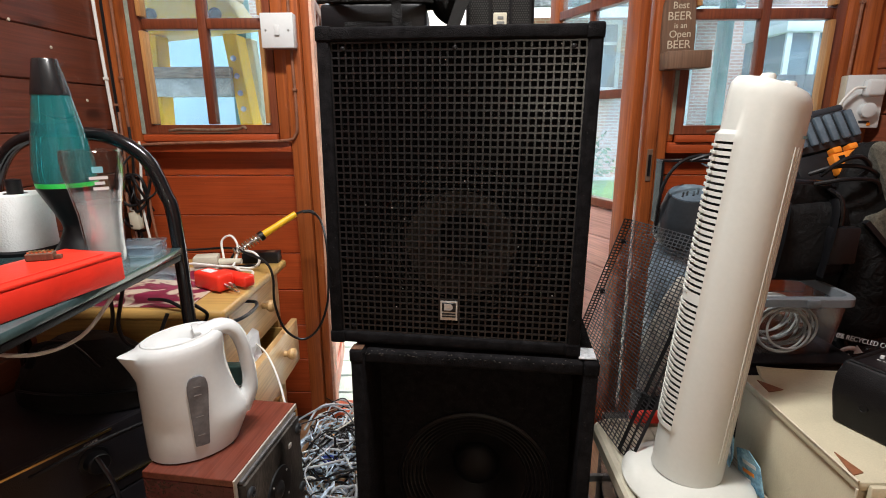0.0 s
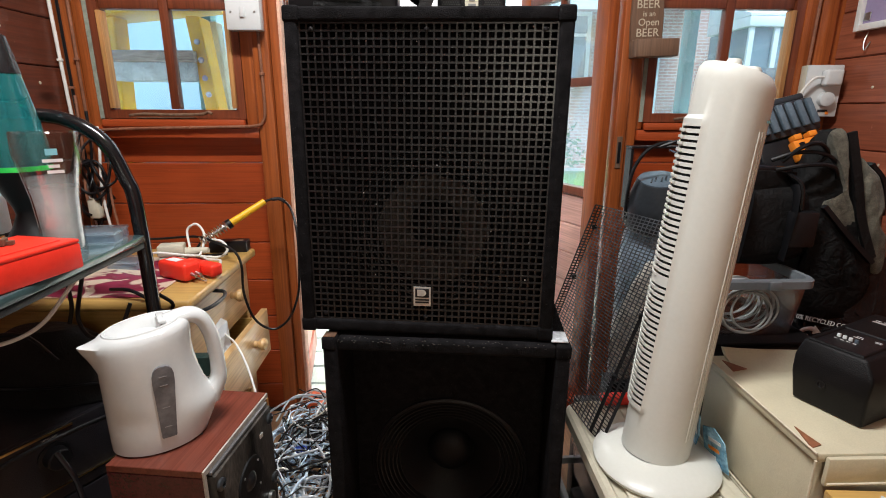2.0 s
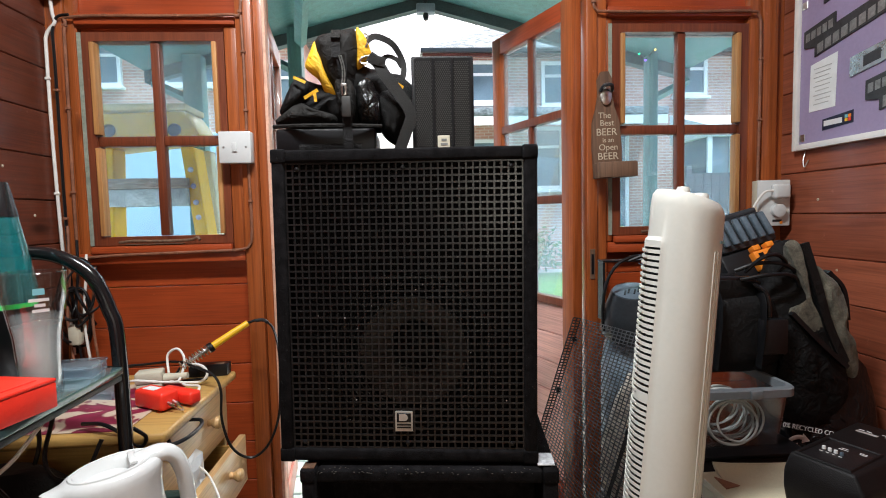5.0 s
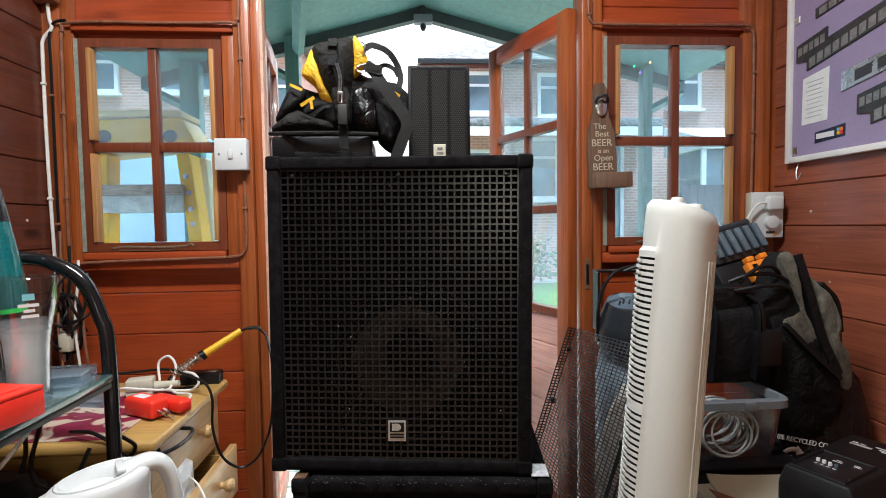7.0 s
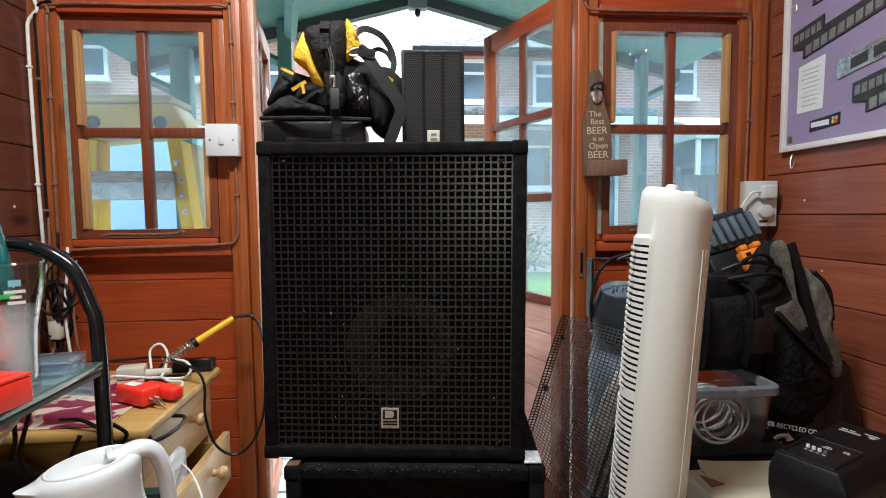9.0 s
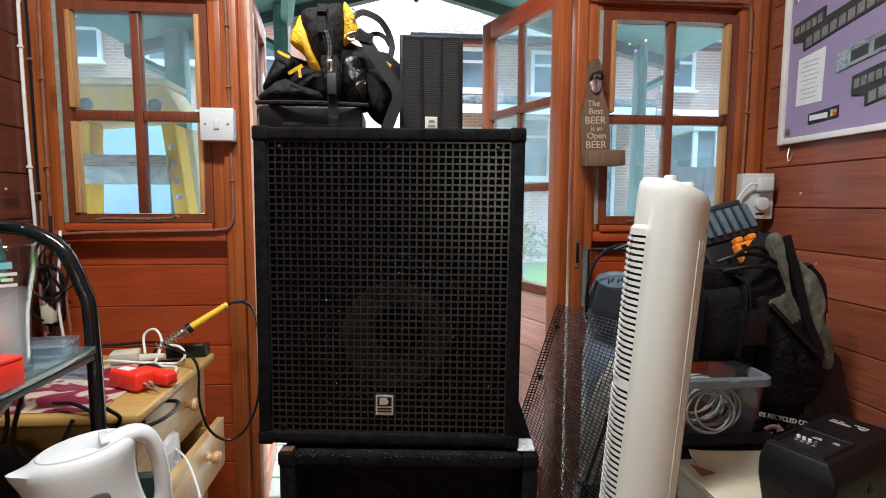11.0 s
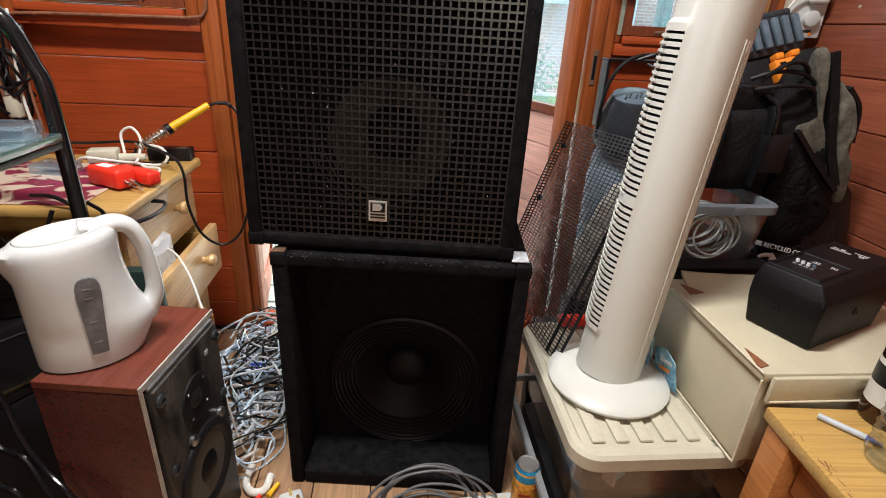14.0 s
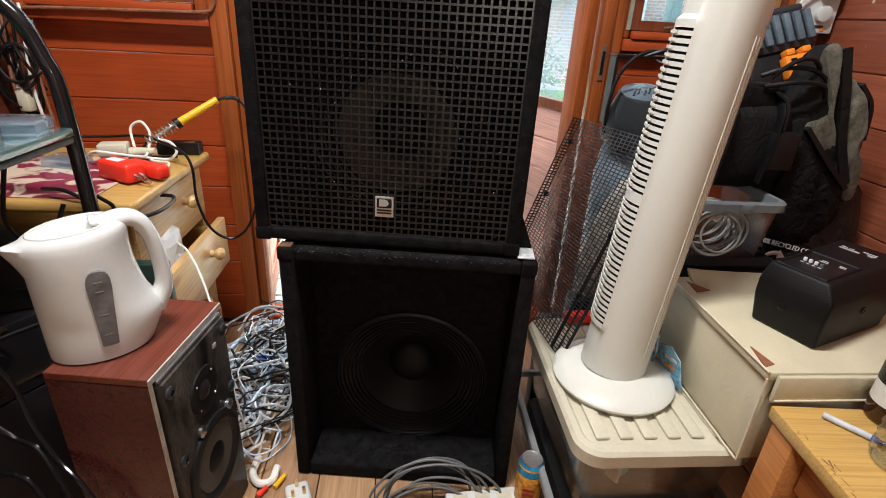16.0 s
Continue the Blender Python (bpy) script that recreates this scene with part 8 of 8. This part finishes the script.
# ---- on the floor ----
pile = thing("cable_pile", "tangled heap of grey, white and black audio cables on the floor", "cables")
R = random.Random(99)
for k in range(50):
    cx, cy = R.uniform(-0.37, -0.25), R.uniform(0.82, 1.27)
    r = R.uniform(0.035, 0.09)
    ph, zz = R.uniform(0, 6.28), R.uniform(0.006, 0.085)
    pts = []
    for q in range(R.randint(9, 15)):
        a = ph + q * 0.78
        pts.append((min(-0.187, max(-0.45, cx + r * math.cos(a) * (1 + R.uniform(-0.12, 0.12)))), min(1.33, cy + r * 1.25 * math.sin(a) * (1 + R.uniform(-0.12, 0.12))), max(0.005, zz + R.uniform(-0.02, 0.025))))
    bm = bmnew()
    rr = R.choice((0.0018, 0.0023, 0.0028, 0.0034))
    sweep(bm, pts, rr, 7, 1, 5)
    part("cable", bm, R.choice((CABLEB, CABLEG, CABLEB, CABLEW, CABLEK, CABLEB, CABLEK)), pile)
for k in range(26):
    cx, cy, r, ph = R.uniform(-0.36, -0.25), R.uniform(0.86, 1.28), R.uniform(0.06, 0.12), R.uniform(0, 6.28)
    pts = [(min(-0.187, max(-0.46, cx + r * math.cos(ph + q * 0.7) * (1 + R.uniform(-0.25, 0.25)))), min(1.33, max(0.80, cy + r * 1.3 * math.sin(ph + q * 0.7))), R.uniform(0.05, 0.11)) for q in range(R.randint(6, 10))]
    bm = bmnew()
    sweep(bm, pts, R.choice((0.0018, 0.0024, 0.0032)), 7, 1, 5)
    part("cable", bm, (CABLEK, CABLEK, CABLEG)[k % 3], pile)
bm = bmnew()
sweep(bm, [(-0.26, 0.80, 0.03), (-0.268, 0.77, 0.012), (-0.25, 0.745, 0.010), (-0.225, 0.75, 0.010), (-0.22, 0.785, 0.012)], 0.008, 10)
part("cable", bm, CABLEW, pile, "thick white lead")
bm = bmnew()
rod(bm, (-0.34, 1.10, 0.055), (-0.30, 1.11, 0.06), 0.012, n=16)
part("connector", bm, mat("blue_connector", (0.02, 0.06, 0.40), 0.35), pile, "blue speaker connector")
for p0, p1, c in (((-0.215, 0.735, 0.008), (-0.20, 0.765, 0.01), YELP), ((-0.245, 0.715, 0.008), (-0.23, 0.735, 0.01), REDP)):
    bm = bmnew()
    rod(bm, p0, p1, 0.006, 0.0045, 12)
    part("connector", bm, c, pile, "coloured phono plug")
for pts in ([(-0.43, 1.32, 0.005), (-0.40, 1.26, 0.02), (-0.36, 1.22, 0.03), (-0.28, 1.24, 0.03)], [(-0.33, 1.36, 0.033), (-0.32, 1.33, 0.04), (-0.31, 1.27, 0.03), (-0.26, 1.20, 0.03)]):
    bm = bmnew()
    sweep(bm, pts, 0.0045, 8)
    part("cable", bm, CABLEG, pile)

plugf = thing("mains_plug", "white mains plug lying on the floor", "plug", pose(-0.160, 0.705, 0.001, 0, 0, 20))
part("body", block(-0.024, 0.024, -0.026, 0.026, 0, 0.03, 0.008, 3), WHITEP, plugf)
for x, y in ((0, 0.012), (-0.011, -0.01), (0.011, -0.01)):
    part("pin", block(x - 0.003, x + 0.003, y - 0.002, y + 0.002, 0.0302, 0.048), GOLD, plugf, "", False)
strip_ = thing("extension_lead", "white mains extension strip on the floor", "extension lead", pose(0.215, 0.672, 0.001, 0, 0, 5))
part("body", block(-0.075, 0.075, -0.026, 0.026, 0, 0.034, 0.006), WHITEP, strip_)
for x in (-0.045, 0.0, 0.045):
    part("outlet", block(x - 0.015, x + 0.015, -0.016, 0.016, 0.0342, 0.0352, 0.0004, 1), CREAMP, strip_)
coilg = thing("speaker_cable_coil", "coil of grey speaker cable leaning against the cabinet", "cable")
R = random.Random(7)
for k in range(8):
    cx, r, yb = 0.118 + R.uniform(-0.03, 0.03), R.uniform(0.07, 0.125), 0.688 + 0.004 * k
    pts = [(cx + r * 1.05 * math.cos(a), yb + 0.03 * math.sin(a) - 0.02 + R.uniform(-0.004, 0.004), max(0.005, 0.010 + (0.45 + 0.075 * k) * r * max(0, math.sin(a)) + R.uniform(0, 0.005))) for a in [q * 0.6 - 0.2 for q in range(11)]]
    bm = bmnew()
    sweep(bm, pts, 0.0027, 8)
    part("cable", bm, mat("mid_grey_cable", (0.12, 0.125, 0.13), 0.42, var=0.15, scale=30), coilg)
bm = bmnew()
sweep(bm, [(-0.17, 0.69, 0.006), (-0.08, 0.70, 0.006), (0.0, 0.68, 0.006), (0.1, 0.69, 0.006)], 0.0045, 8)
part("cable", bm, CABLEK, coilg)
can = thing("drinks_can", "blue and orange drinks can standing on the floor", "can", pose(0.306, 0.680, 0))
bm = bmnew()
lathe(bm, [(0.020, 0), (0.024, 0.004), (0.026, 0.012), (0.026, 0.125), (0.021, 0.136)], 32)
cb = part("body", bm, mat("orange_can_print", (0.75, 0.26, 0.02), 0.3, 0.3, var=0.6, scale=30, bump=0, col2=(0.6, 0.3, 0.05)), can, "printed orange side")
bm = bmnew()
lathe(bm, [(0.0263, 0.108), (0.0263, 0.124), (0.0215, 0.1355)], 32, cap0=False, cap1=False)
part("blue_band", bm, mat("blue_can_print", (0.02, 0.25, 0.50), 0.3, 0.3, var=0.3, scale=40, bump=0), cb, "blue printed band")
bm = bmnew()
lathe(bm, [(0.0215, 0.1362), (0.0205, 0.1385), (0.0195, 0.1365), (0.001, 0.1365)], 32, cap1=False)
part("end", bm, ALU, can, "aluminium end with ring pull")
for z in (0.05, 0.062, 0.074):
    part("printed_bar", block(-0.012, 0.012, -0.027, -0.0262, z, z + 0.006), mat("dark_red_print", (0.25, 0.02, 0.01), 0.4), can, "", False, pose(0, 0, 0, 0, 0, -15))

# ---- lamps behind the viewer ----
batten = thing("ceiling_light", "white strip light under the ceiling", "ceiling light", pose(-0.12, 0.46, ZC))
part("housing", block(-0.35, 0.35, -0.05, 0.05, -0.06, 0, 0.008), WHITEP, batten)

# ---- floor boards ----
rnd = random.Random(2)
for k in range(18):
    x0 = XL - 0.03 + k * 0.122
    part("plank", block(x0 + 0.001, x0 + 0.1205, -2.0, YW + 0.0, -0.0038, 0.0, 0.0012, 1), FLOORW, floor, "", False)
